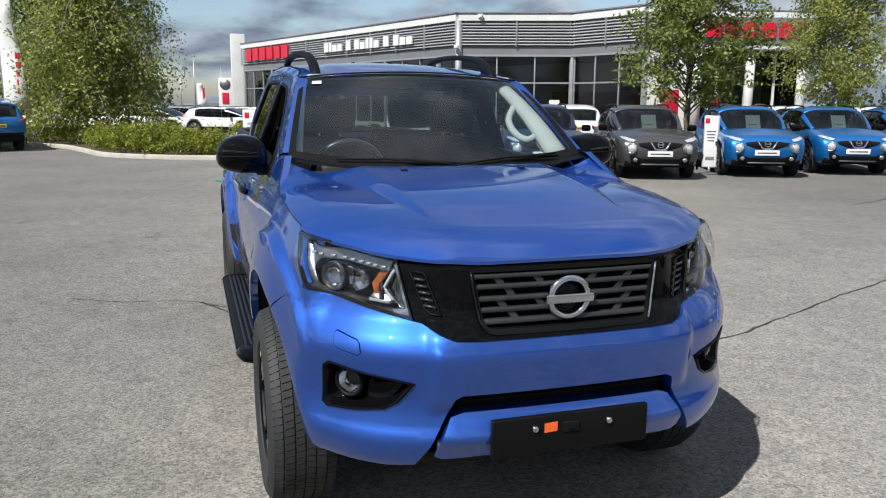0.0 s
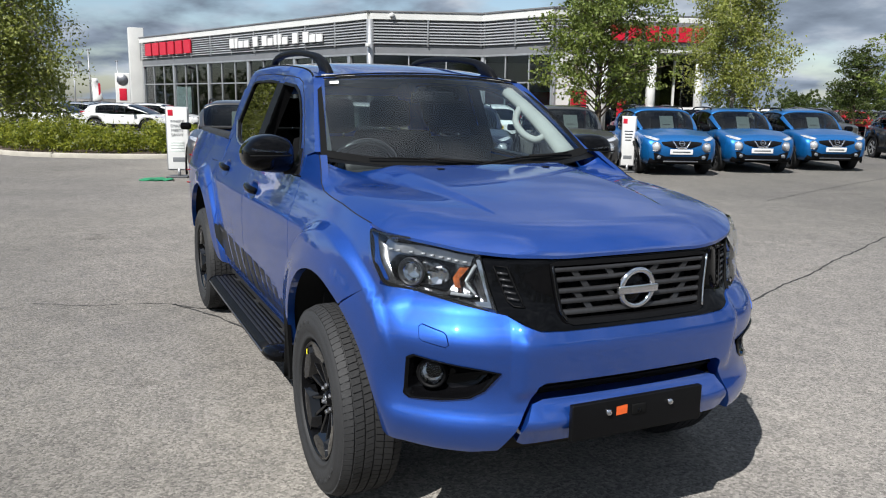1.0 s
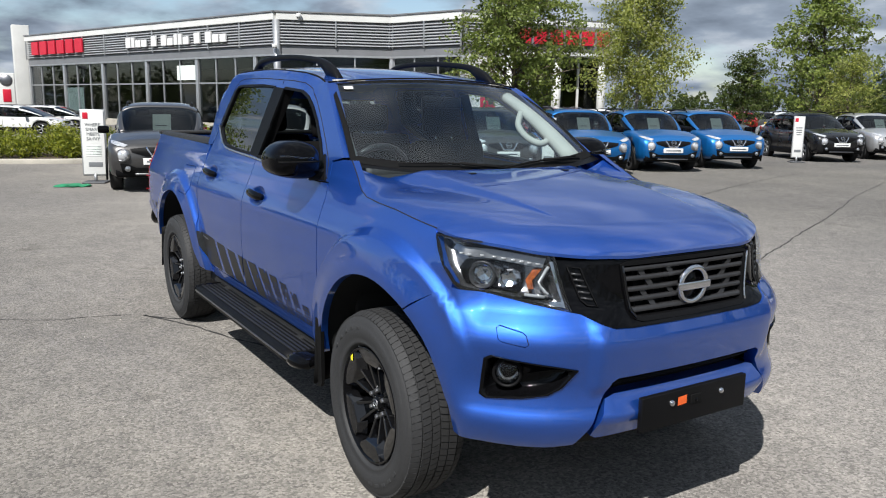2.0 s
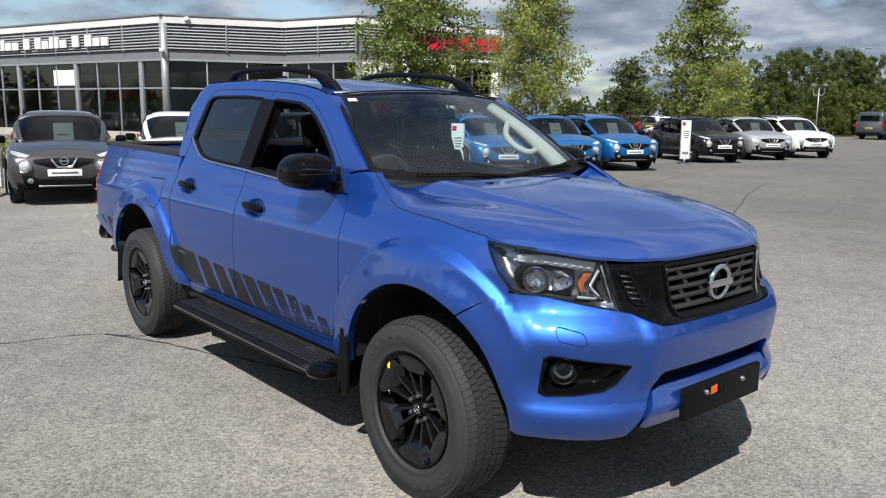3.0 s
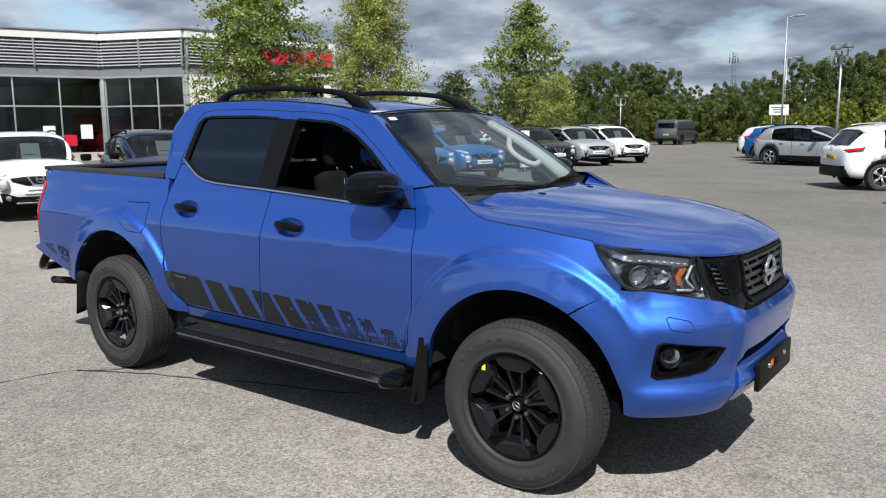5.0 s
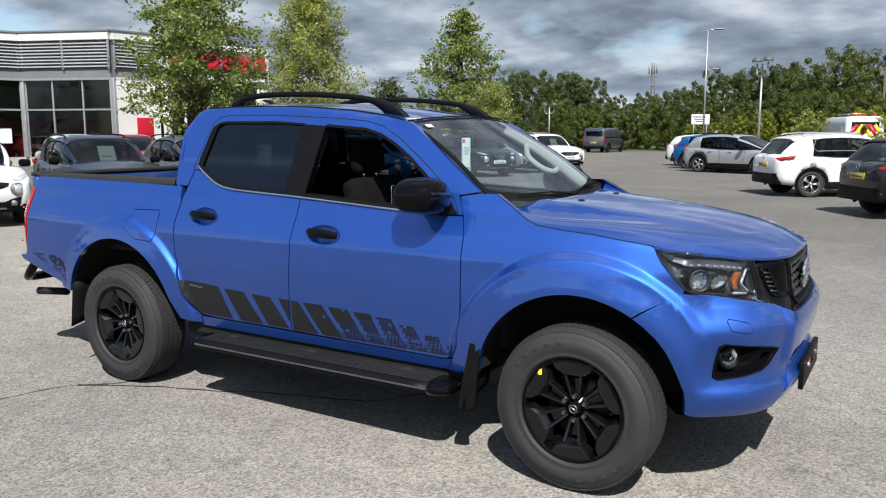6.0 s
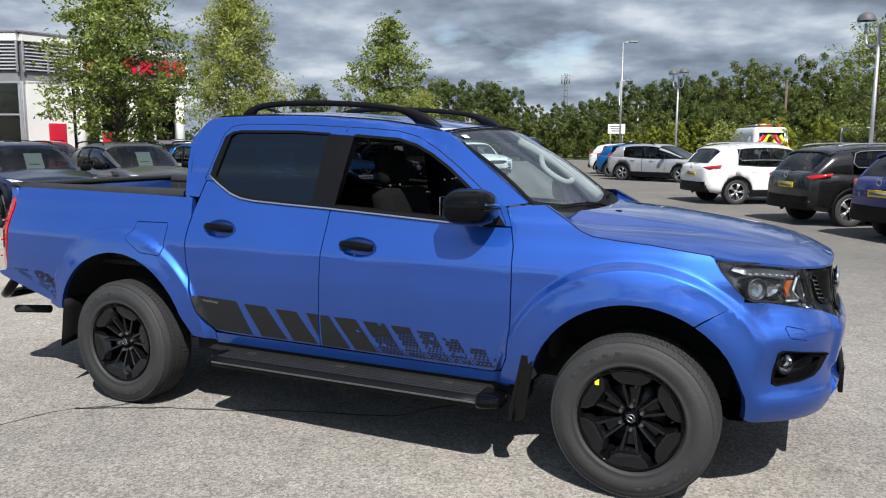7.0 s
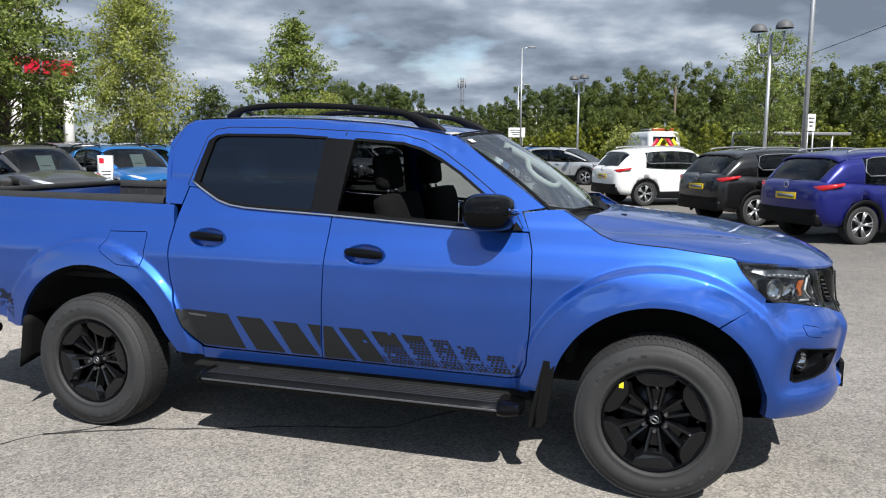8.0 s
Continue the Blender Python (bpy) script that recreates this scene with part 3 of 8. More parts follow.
OUT = [P0, P1, P2, P3, P4, P5, *BACK]
plate(OUT, 6.0, 6.2, "roof", M_dark_grey, hall)
plate(OUT, 4.3, 4.36, "inner_ceiling", M_dark_grey, hall)
plate(OUT, 0.02, 0.06, "inner_floor", M_kerb, hall)
IN0, IN1, IN2 = Vector((-70.0, 16.0)), Vector((-46.0, 23.0)), Vector((-40.0, 34.0))
slab("inner_wall", IN0, IN1, 0.05, 4.3, 0.2, 0, M_offwhite, hall)
slab("inner_wall", IN1, IN2, 0.05, 4.3, 0.2, 0, M_offwhite, hall)
slab("inner_red_panel", Vector((-46.0, 22.2)), Vector((-42.6, 27.0)), 1.0, 2.4, 0.1, 0.4, M_red, hall)
slab("inner_red_panel", Vector((-62.0, 17.6)), Vector((-56.0, 19.2)), 2.2, 3.2, 0.1, 0.4, M_red, hall)
slab("end_wall", BACK[1], P0, 0, 6.2, 0.3, 0, M_dark_grey, hall)
slab("back_wall", BACK[0], BACK[1], 0, 6.2, 0.3, 0, M_dark_grey, hall)
slab("side_wall", P5, BACK[0], 0, 6.2, 0.3, 0, M_dark_grey, hall)
# entrance portal with its red sign
slab("portal_fascia", P4, P5, 4.25, 6.0, 1.2, 0.9, M_offwhite, hall, "white entrance canopy", 0.03)
slab("portal_sign_panel", P4 + (P5 - P4) * 0.05, P5 - (P5 - P4) * 0.05, 4.55, 5.75, 0.1, 0.98, M_grey_panel, hall)
d45 = (P5 - P4).normalized()
for k in range(6):
    a = P4 + d45 * (0.35 + 0.90 * k)
    slab("red_sign_block", a, a + d45 * 0.70, 4.78, 5.52, 0.12, 1.10, M_red, hall, "plain red sign block", 0.02)
for s_ in (0.05, 0.5, 0.95):
    c = P4 + (P5 - P4) * s_
    part("portal_column", rod((c[0] + 0.5, c[1] - 0.2, 0), (c[0] + 0.5, c[1] - 0.2, 4.3), 0.22, 0.22, 18), M_offwhite, hall)
for k in range(4):
    p, q = P4 + (P5 - P4) * (k / 4 + 0.01), P4 + (P5 - P4) * ((k + 1) / 4 - 0.01)
    slab("portal_pane", p, q, 0.05, 4.2, 0.02, -0.2, M_shop_glass, hall)
    slab("portal_mullion", p - d45 * 0.05, p + d45 * 0.05, 0.0, 4.25, 0.1, -0.15, M_offwhite, hall)
slab("white_wall_panel", P3 + (P4 - P3) * 0.04, P4, 0.0, 4.2, 0.12, 0.16, M_offwhite, hall, "plain white wall panel")
# low notices and red counters behind the glass
d12 = (P2 - P1).normalized()
for s_, w_, z0, z1, mt in ((3.2, 0.55, 0.7, 1.75, M_white), (4.0, 0.7, 0.75, 1.3, M_red), (4.9, 0.55, 1.1, 1.8, M_white), (0.9, 0.6, 0.6, 1.2, M_paper)):
    slab("window_notice", P1 + d12 * s_, P1 + d12 * (s_ + w_), z0, z1, 0.02, 0.06, mt, hall)
# corner column and its camera
part("corner_column", rod((P1[0] + 0.15, P1[1] - 0.1, 0), (P1[0] + 0.15, P1[1] - 0.1, H_L1), 0.19, 0.19, 18), M_galv, hall)
part("security_camera", box(0.35, 0.2, 0.2, (P1[0] + 0.5, P1[1] - 0.35, 4.55), 0.05), M_white, hall, "small white security camera")
part("security_camera", box(0.3, 0.2, 0.22, (P1[0] + 0.75, P1[1] + 0.9, 6.15), 0.06), M_white, hall, "small white security camera")
# left sign: red blocks, then a line of white bars of uneven lengths
d01 = (P1 - P0).normalized()
for k in range(6):
    a = P0 + d01 * (1.25 + 1.34 * k)
    slab("red_sign_block", a, a + d01 * 1.05, 4.86, 5.80, 0.12, 0.42, M_red, hall, "plain red sign block", 0.02)
xs = 14.75
for word in ((1, 1, 0.72, 0.72), (1,), (1, 0.72, 1, 1, 0.72), (1,), (1, 0.72, 0.72)):
    for k, up in enumerate(word):
        ln_ = 0.34 if up == 1 and 0 < k < 4 and len(word) > 3 else 0.56
        slab("white_sign_bar", P0 + d01 * xs, P0 + d01 * (xs + ln_), 4.93, 4.93 + 0.62 * up, 0.12, 0.42, M_white, hall, "plain white sign bar", 0.03)
        xs += ln_ + 0.14
    xs += 0.42
slab("window_poster", P0 + d01 * 19.9, P0 + d01 * 22.2, 2.9, 3.75, 0.01, 0.03, M_paper, hall, "pale poster")
slab("window_poster", P0 + d01 * 5.2, P0 + d01 * 8.0, 0.6, 2.5, 0.01, -0.02, M_paper, hall, "pale poster")
# tall white end column
tagged(part("end_pylon", box(1.15, 1.15, 7.15, (-67.2, 3.1, 3.575), 0.03), M_offwhite), "tall white square pylon at the end of the showroom", "pylon")
# red doors and banners low along the front
for (x, y), w_, z1 in (((-30.2, 20.84), 0.9, 2.3), ((-29.15, 22.64), 0.5, 1.9)):
    tagged(part("red_banner", box(0.06, w_, z1 - 0.35, (x, y, (z1 + 0.35) / 2), 0.015), M_red), "tall red banner panel standing by the showroom", "banner", "red banners")
    for q in (-0.3, 0.3):
        tagged(part("banner_foot", rod((x, y + q, 0), (x, y + q, 0.4), 0.03, 0.03, 8), M_galv), "grey steel banner foot", "banner foot")

# ---- the pickup ----
truck = thing("pickup_truck", "metallic blue double-cab pickup truck with black trim parked on asphalt", "pickup truck")
XF, XR, HUB = 0.0, -3.15, 0.385

W_Z = (0.36, 0.45, 0.55, 0.70, 0.88, 1.00, 1.06, 1.12, 1.18, 1.25, 1.32, 1.69, 1.80)
W_V = (0.79, 0.826, 0.849, 0.866, 0.874, 0.867, 0.856, 0.838, 0.812, 0.788, 0.757, 0.612, 0.57)
ROOF_X = (-2.80, -2.765, -2.69, -2.59, -2.19, -1.82, -1.50, -1.29, -1.13, -1.05, -0.87, -0.63)
ROOF_Z = (1.60, 1.685, 1.755, 1.782, 1.79, 1.78, 1.758, 1.733, 1.709, 1.69, 1.57, 1.34)

W_Z, W_V = dense(W_Z, W_V)
ROOF_X, ROOF_Z = dense(ROOF_X, ROOF_Z)
ROOF_XR, ROOF_ZR = [-q for q in reversed(ROOF_X)], list(reversed(ROOF_Z))


def flare(x, z):
    v = 0.0
    for xc in (XF, XR):
        r = math.hypot(x - xc, (z - 0.43) * (1.0 if z > 0.43 else 0.6))
        v += 0.034 * smooth01((0.682 - r) / 0.045) + 0.020 * smooth01((0.64 - r) / 0.14)
    return v


def arcs(xc, radii):
    """Lines round a wheel arch along which the pressing folds."""
    return [[(xc + r * math.cos(radians(a)), 0.43 + r * math.sin(radians(a))) for a in range(-6, 189, 3)] for r in radii]


FLARE_R = (0.54, 0.58, 0.612, 0.637, 0.648, 0.660, 0.672, 0.682, 0.70)


def half_width(x, z):
    w = float(np.interp(z, W_Z, W_V))
    if x > -0.2:
        w -= 0.034 * ((x + 0.2) / 0.54) ** 2 + 0.016 * smooth01((x - 0.15) / 0.3)
    if x < -3.6:
        w -= 0.028 * ((-3.6 - x) / 0.7) ** 2
    # light waist crease along the doors
    if 0.8 < z < 1.2:
        w += 0.006 * math.exp(-((z - 1.03) / 0.05) ** 2)
    w += flare(x, z)
    if x < -1.0 and z > 1.45:
        h = float(np.interp(-x, ROOF_XR, ROOF_ZR)) - z
        roll = float(np.interp(h, (-0.01, 0.0, 0.012, 0.035, 0.07, 0.12), (0.535, 0.55, 0.578, 0.60, 0.618, 0.70)))
        k = smooth01((-0.98 - x) / 0.42)
        w = w + (min(w, roll) - w) * k
    return w


def side(x, z, d=0.0):
    return Vector((x, -(half_width(x, z) - d), z))


# plan of the nose, from the middle round to the wheel arch
NOSE = spline([(0.862, 0.0), (0.858, 0.2), (0.842, 0.40), (0.792, 0.55), (0.712, 0.67), (0.617, 0.757), (0.525, 0.822), (0.45, 0.860), (0.36, 0.888), (0.25, 0.905)], 8)
OFF_Z, OFF_V = dense((0.34, 0.42, 0.47, 0.52, 0.57, 0.64, 0.74, 0.80, 0.85, 0.90, 0.96, 1.04, 1.12, 1.20), (-0.10, -0.03, -0.004, 0.004, -0.012, -0.018, -0.004, 0.0, -0.022, -0.062, -0.082, -0.095, -0.112, -0.14))
NOSE_T = [0.0]
for a_, b_ in zip(NOSE, NOSE[1:]):
    NOSE_T.append(NOSE_T[-1] + (b_ - a_).length)


def nose(t, z, d=0.0, lift=0.0):
    """The front face: t runs round the plan from the middle (minus: the driver's side)."""
    a = abs(t)
    x, y = float(np.interp(a, NOSE_T, [p[0] for p in NOSE])), float(np.interp(a, NOSE_T, [p[1] for p in NOSE]))
    e = 0.02
    x1, y1 = float(np.interp(a + e, NOSE_T, [p[0] for p in NOSE])), float(np.interp(a + e, NOSE_T, [p[1] for p in NOSE]))
    x0, y0 = float(np.interp(max(0, a - e), NOSE_T, [p[0] for p in NOSE])), float(np.interp(max(0, a - e), NOSE_T, [p[1] for p in NOSE]))
    tx, ty = x1 - x0, y1 - y0
    ln = math.hypot(tx, ty)
    nx, ny = ty / ln, -tx / ln
    off = float(np.interp(z, OFF_Z, OFF_V))
    off += 0.020 * smooth01((0.495 - a) / 0.06) * smooth01((z - 0.60) / 0.05) * smooth01((0.90 - z) / 0.05)
    if z > 0.82:
        off *= 0.52 + 0.48 * smooth01((a - 0.34) / 0.18)
    w = smooth01((1.16 - a) / 0.30)
    off = off * (0.55 + 0.45 * w)
    k = smooth01((a - 0.86) / 0.13)
    px, py = x + nx * off, y + ny * off
    py += (half_width(px, z) - py) * k
    px, py = px - nx * (d - lift), py - ny * (d - lift)
    return Vector((px, py if t >= 0 else -py, z))


def at_x(x):
    """Where the nose's plan line is as far forward as x."""
    return float(np.interp(-x, [-p[0] for p in NOSE], NOSE_T))


def neg(poly):
    return [(-a, b) for a, b in poly]


def both(name, outline, place, mat, parent, label="", **kw):
    """A panel on the driver's side and its twin on the other."""
    obs = []
    for flip in (False, True):
        obs.append(part(name, patch(outline, place, mirror=flip, **kw), mat, parent, label))
    return obs


def arch(xc, r, z0, a0, a1, n=18, zc=0.43):
    return [(xc + r * math.cos(radians(a0 + (a1 - a0) * k / n)), zc + r * math.sin(radians(a0 + (a1 - a0) * k / n))) for k in range(n + 1)]


# doors
FD = [(-0.612, 0.60), (-0.600, 0.80), (-0.597, 1.0), (-0.605, 1.14), (-0.628, 1.225), (-0.75, 1.222), (-1.0, 1.232), (-1.34, 1.25), (-1.672, 1.268), (-1.686, 1.0), (-1.70, 0.75), (-1.708, 0.522), (-1.2, 0.516), (-0.70, 0.512), (-0.64, 0.53)]
RD = [(-1.678, 1.268), (-2.0, 1.281), (-2.19, 1.29), (-2.29, 1.302), (-2.37, 1.325), (-2.44, 1.36), (-2.50, 1.392), (-2.575, 1.40), (-2.60, 1.30), (-2.622, 1.2), (-2.634, 1.08), (-2.622, 0.92), (-2.59, 0.78), (-2.545, 0.66), (-2.49, 0.57), (-2.43, 0.53), (-2.3, 0.524), (-1.714, 0.522), (-1.706, 0.75), (-1.692, 1.0)]


def oval(cx, cz, a, b, n=26):
    return [(cx + a * math.cos(2 * math.pi * k / n), cz + b * math.sin(2 * math.pi * k / n)) for k in range(n)]


DISH_F, DISH_R = (-1.462, 1.083), (-2.397, 1.130)
DISH_A, DISH_B = 0.114, 0.054
front_doors = both("front_door", FD, side, M_blue, truck, "blue front door with the window wound down", lip=0.03, step=0.028, edge=0.02, holes=(oval(*DISH_F, DISH_A, DISH_B),))
rear_doors = both("rear_door", RD, side, M_blue, truck, lip=0.03, step=0.028, edge=0.02, holes=(oval(*DISH_R, DISH_A, DISH_B),))

# front wing: behind, over and before the wheel
FW = [(-0.655, 0.464), (-0.69, 0.506), (-0.636, 0.523), (-0.605, 0.598), (-0.593, 0.80), (-0.591, 1.0), (-0.599, 1.14), (-0.621, 1.225), (-0.66, 1.318), (-0.56, 1.335), (-0.462, 1.337), (-0.40, 1.30), (-0.34, 1.265), (-0.28, 1.228), (-0.22, 1.205), (-0.10, 1.192), (0.04, 1.182), (0.18, 1.164), (0.30, 1.147), (0.318, 1.136), (0.348, 1.085), (0.405, 1.02), (0.455, 0.972), (0.452, 0.958)] + [(0.415, 0.936), (0.36, 0.908), (0.30, 0.874)] + arch(XF, 0.492, 0.43, 58.0, 174, 24) + [(-0.50, 0.468)]
both("front_wing", FW, side, M_blue, truck, lip=0.035, step=0.024, edge=0.018, folds=arcs(XF, FLARE_R))

# load bed side
BS = [(-2.655, 1.300), (-3.0, 1.306), (-3.6, 1.313), (-4.16, 1.318), (-4.19, 1.305), (-4.20, 1.25), (-4.185, 1.2), (-4.20, 1.0), (-4.225, 0.80), (-4.25, 0.76), (-4.33, 0.745), (-4.30, 0.72), (-3.95, 0.625), (-3.70, 0.555)] + arch(XR, 0.525, 0.43, 166, 20, 26, zc=0.43) + [(-2.625, 0.56), (-2.585, 0.49), (-2.45, 0.47), (-2.45, 0.522), (-2.50, 0.562), (-2.556, 0.65), (-2.598, 0.775), (-2.630, 0.92), (-2.642, 1.08), (-2.632, 1.2)]
FU = [(-3.045, 1.145), (-2.805, 1.15), (-2.79, 1.138), (-2.795, 0.965), (-2.812, 0.955), (-2.95, 0.965), (-3.06, 1.03), (-3.072, 1.05), (-3.056, 1.09)]
bed_sides = [part("bed_side", patch(BS, side, mirror=flip, holes=() if flip else (FU,), lip=0.035, step=0.026, edge=0.02, folds=arcs(XR, FLARE_R)), M_blue, truck) for flip in (False, True)]

# sill under the doors
SILL = [(-2.45, 0.515), (-0.60, 0.506), (-0.60, 0.45), (-2.45, 0.455)]
both("sill", SILL, lambda x, z, d: side(x, z, d + 0.006), M_blue, truck)

# cab frame above the belt: pillars and roof rail in one pressing, with the two window openings
UP = [(-0.625, 1.232), (-0.672, 1.325), (-0.56, 1.345), (-0.63, 1.395), (-0.75, 1.478), (-0.88, 1.572), (-1.0, 1.655), (-1.06, 1.688), (-1.13, 1.707), (-1.29, 1.731), (-1.50, 1.756), (-1.82, 1.778), (-2.19, 1.788), (-2.50, 1.785), (-2.60, 1.777), (-2.69, 1.75), (-2.745, 1.70), (-2.765, 1.64), (-2.75, 1.5), (-2.715, 1.312), (-2.655, 1.306), (-2.607, 1.306), (-2.582, 1.405), (-2.50, 1.398), (-2.44, 1.366), (-2.37, 1.331), (-2.29, 1.308), (-2.19, 1.296), (-2.0, 1.287), (-1.682, 1.274), (-1.34, 1.256), (-1.0, 1.238), (-0.75, 1.228)]
WIN_F = [(-0.80, 1.246), (-0.79, 1.335), (-0.87, 1.405), (-1.0, 1.502), (-1.12, 1.575), (-1.22, 1.622), (-1.33, 1.652), (-1.60, 1.672), (-1.625, 1.66), (-1.66, 1.45), (-1.678, 1.285), (-1.34, 1.268), (-1.0, 1.25)]
WIN_R = [(-1.80, 1.292), (-1.785, 1.5), (-1.775, 1.68), (-2.0, 1.692), (-2.40, 1.694), (-2.455, 1.685), (-2.485, 1.65), (-2.515, 1.53), (-2.535, 1.43), (-2.48, 1.395), (-2.38, 1.342), (-2.29, 1.318), (-2.15, 1.304)]
both("cab_frame", UP, side, M_blue, truck, holes=(WIN_F, WIN_R), lip=0.06, step=0.025, edge=0.02)
# black B pillar cover, window rubbers, chrome belt strip
BP = [(-1.652, 1.282), (-1.638, 1.45), (-1.612, 1.668), (-1.77, 1.677), (-1.78, 1.5), (-1.795, 1.290)]
both("pillar_cover", BP, lambda x, z, d: side(x, z, d - 0.006), M_black, truck, "satin black pillar cover", lip=0.012, step=0.03, roll=0.0)


def ring(outline, w):
    """An inner outline at about that distance."""
    c = Vector((sum(p[0] for p in outline) / len(outline), sum(p[1] for p in outline) / len(outline)))
    n = len(outline)
    out = []
    for i, p in enumerate(outline):
        a, b = Vector(outline[i - 1]), Vector(outline[(i + 1) % n])
        d = b - a
        nn = Vector((-d[1], d[0])).normalized()
        q = Vector(p)
        if nn.dot(c - q) < 0:
            nn = -nn
        out.append(tuple(q + nn * w))
    return out


for o_, nm in ((WIN_F, "window_rubber"), (WIN_R, "window_rubber")):
    both(nm, ring(o_, -0.005), lambda x, z, d: side(x, z, d - 0.004), M_black, truck, holes=(ring(o_, 0.009),), lip=0.068, grid=False, roll=0.0)
# shut lines of the door frames over the windows
for flip in (1, -1):
    for ln_ in ([(-0.655, 1.245), (-0.70, 1.318), (-0.80, 1.398), (-0.95, 1.508), (-1.10, 1.606), (-1.22, 1.665), (-1.34, 1.694), (-1.50, 1.708), (-1.66, 1.716), (-1.668, 1.69)], [(-1.668, 1.716), (-2.0, 1.732), (-2.38, 1.735), (-2.47, 1.722), (-2.52, 1.68), (-2.555, 1.55), (-2.59, 1.41)]):
        part("door_frame_gap", tube([Vector((p.x, p.y * flip, p.z)) for p in [side(a, b, 0.0005) for a, b in resample(ln_, 0.04, False)]], 0.0026, 5), M_dark, truck)
QUARTER = [(-2.455, 1.692), (-2.505, 1.66), (-2.545, 1.50), (-2.56, 1.43), (-2.53, 1.408), (-2.517, 1.412), (-2.503, 1.5), (-2.468, 1.66), (-2.44, 1.682)]
both("quarter_trim", QUARTER, lambda x, z, d: side(x, z, d - 0.006), M_black, truck, "black quarter trim", lip=0.010, grid=False, roll=0.0)
both("rear_window", ring(WIN_R, 0.004), lambda x, z, d: side(x, z, d + 0.006), M_tint, truck, "dark privacy glass", lip=0.004, roll=0.0)
part("front_window", patch(ring(WIN_F, 0.012), lambda x, z, d: side(x, z, d + 0.012), lip=0.004, roll=0.0, mirror=True), M_glass, truck, "clear door glass")
for flip in (1, -1):
    pts = [side(x, z + 0.003, -0.009) for x, z in resample([(-0.82, 1.229), (-1.0, 1.236), (-1.34, 1.254), (-1.682, 1.272), (-2.0, 1.285), (-2.19, 1.294), (-2.29, 1.306), (-2.37, 1.329), (-2.44, 1.364), (-2.50, 1.396), (-2.556, 1.43)], 0.06, False)]
    part("chrome_belt_strip", tube([(p.x, p.y * flip, p.z) for p in pts], 0.0055, 6), M_strip, truck, "thin chrome strip")

# roof


def roof_z(x, y):
    e = float(np.interp(-x, ROOF_XR, ROOF_ZR))
    if x > -1.13:
        e = 1.709 + (x + 1.13) * -0.22
    return e + 0.028 * (1 - (y / 0.56) ** 2) - 0.006 * math.exp(-((abs(y) - 0.40) / 0.03) ** 2)


def roof_place(x, y, d=0.0):
    return Vector((x, y, roof_z(x, y) - d))


def rail_y(x):
    return half_width(x, float(np.interp(-x, ROOF_XR, ROOF_ZR)) - 0.001) - 0.003


RF = [(-1.005, 0.0), (-1.012, 0.25), (-1.035, 0.45)] + [(x, rail_y(x)) for x in (-1.07, -1.10, -1.14, -1.19, -1.25, -1.32, -1.4, -1.5, -1.75, -2.0, -2.25, -2.5, -2.6)] + [(-2.66, 0.55), (-2.735, 0.52), (-2.752, 0.3), (-2.757, 0.0)]
part("roof", patch(RF + [(a, -b) for a, b in reversed(RF[1:-1])], roof_place, step=0.07, lip=0.014), M_blue, truck)
for y_ in (1, -1):
    # seam filler along the roof edge
    part("roof_drip_rail", tube([(x, y_ * (rail_y(x) + 0.003), roof_z(x, rail_y(x)) - 0.004) for x in (-1.09, -1.14, -1.2, -1.3, -1.4, -1.5, -1.8, -2.2, -2.5, -2.6)], 0.006, 6), M_black_soft, truck)
    pts = spline([(-1.145, y_ * 0.492, 1.722), (-1.22, y_ * 0.492, 1.775), (-1.36, y_ * 0.492, 1.822), (-1.55, y_ * 0.492, 1.848), (-1.8, y_ * 0.492, 1.866), (-2.05, y_ * 0.492, 1.872), (-2.25, y_ * 0.492, 1.866), (-2.38, y_ * 0.492, 1.846), (-2.46, y_ * 0.492, 1.81)], 4)
    n_ = len(pts)
    rows = []
    for i, p in enumerate(pts):
        s_ = i / (n_ - 1)
        foot = 0.036 * (smooth01((0.30 - s_) / 0.26) * 1.3 + smooth01((s_ - 0.86) / 0.12))
        h = 0.013 + foot
        zr = roof_z(p.x, 0.49)
        lo = max(p.z - h - 0.018, zr - 0.01) if foot < 0.004 else max(zr - 0.012, p.z - h * 2.2)
        rows.append([(p.x, p.y - 0.019 * y_, lo), (p.x, p.y - 0.021 * y_, p.z - 0.010), (p.x, p.y - 0.014 * y_, p.z), (p.x, p.y + 0.012 * y_, p.z + 0.001), (p.x, p.y + 0.019 * y_, p.z - 0.008), (p.x, p.y + 0.018 * y_, lo)])
    rb = sheet(rows, closed=True)
    bmesh.ops.holes_fill(rb, edges=rb.edges)
    bmesh.ops.recalc_face_normals(rb, faces=rb.faces)
    part("roof_rail", rb, M_black, truck, "satin black roof rail")


# windscreen
def screen_at(u, v, d=0.0):
    lo = Vector((-0.375 - 0.15 * u * u, 0.725 * u, 1.268 + 0.062 * u * u))
    hi = Vector((-1.0 - 0.075 * u * u, 0.585 * u, 1.722 - 0.03 * u * u))
    p = lo.lerp(hi, v)
    nrm = Vector((0.6, 0.10 * u, 0.8)).normalized()
    return p + nrm * (0.022 * math.sin(math.pi * v) - d)


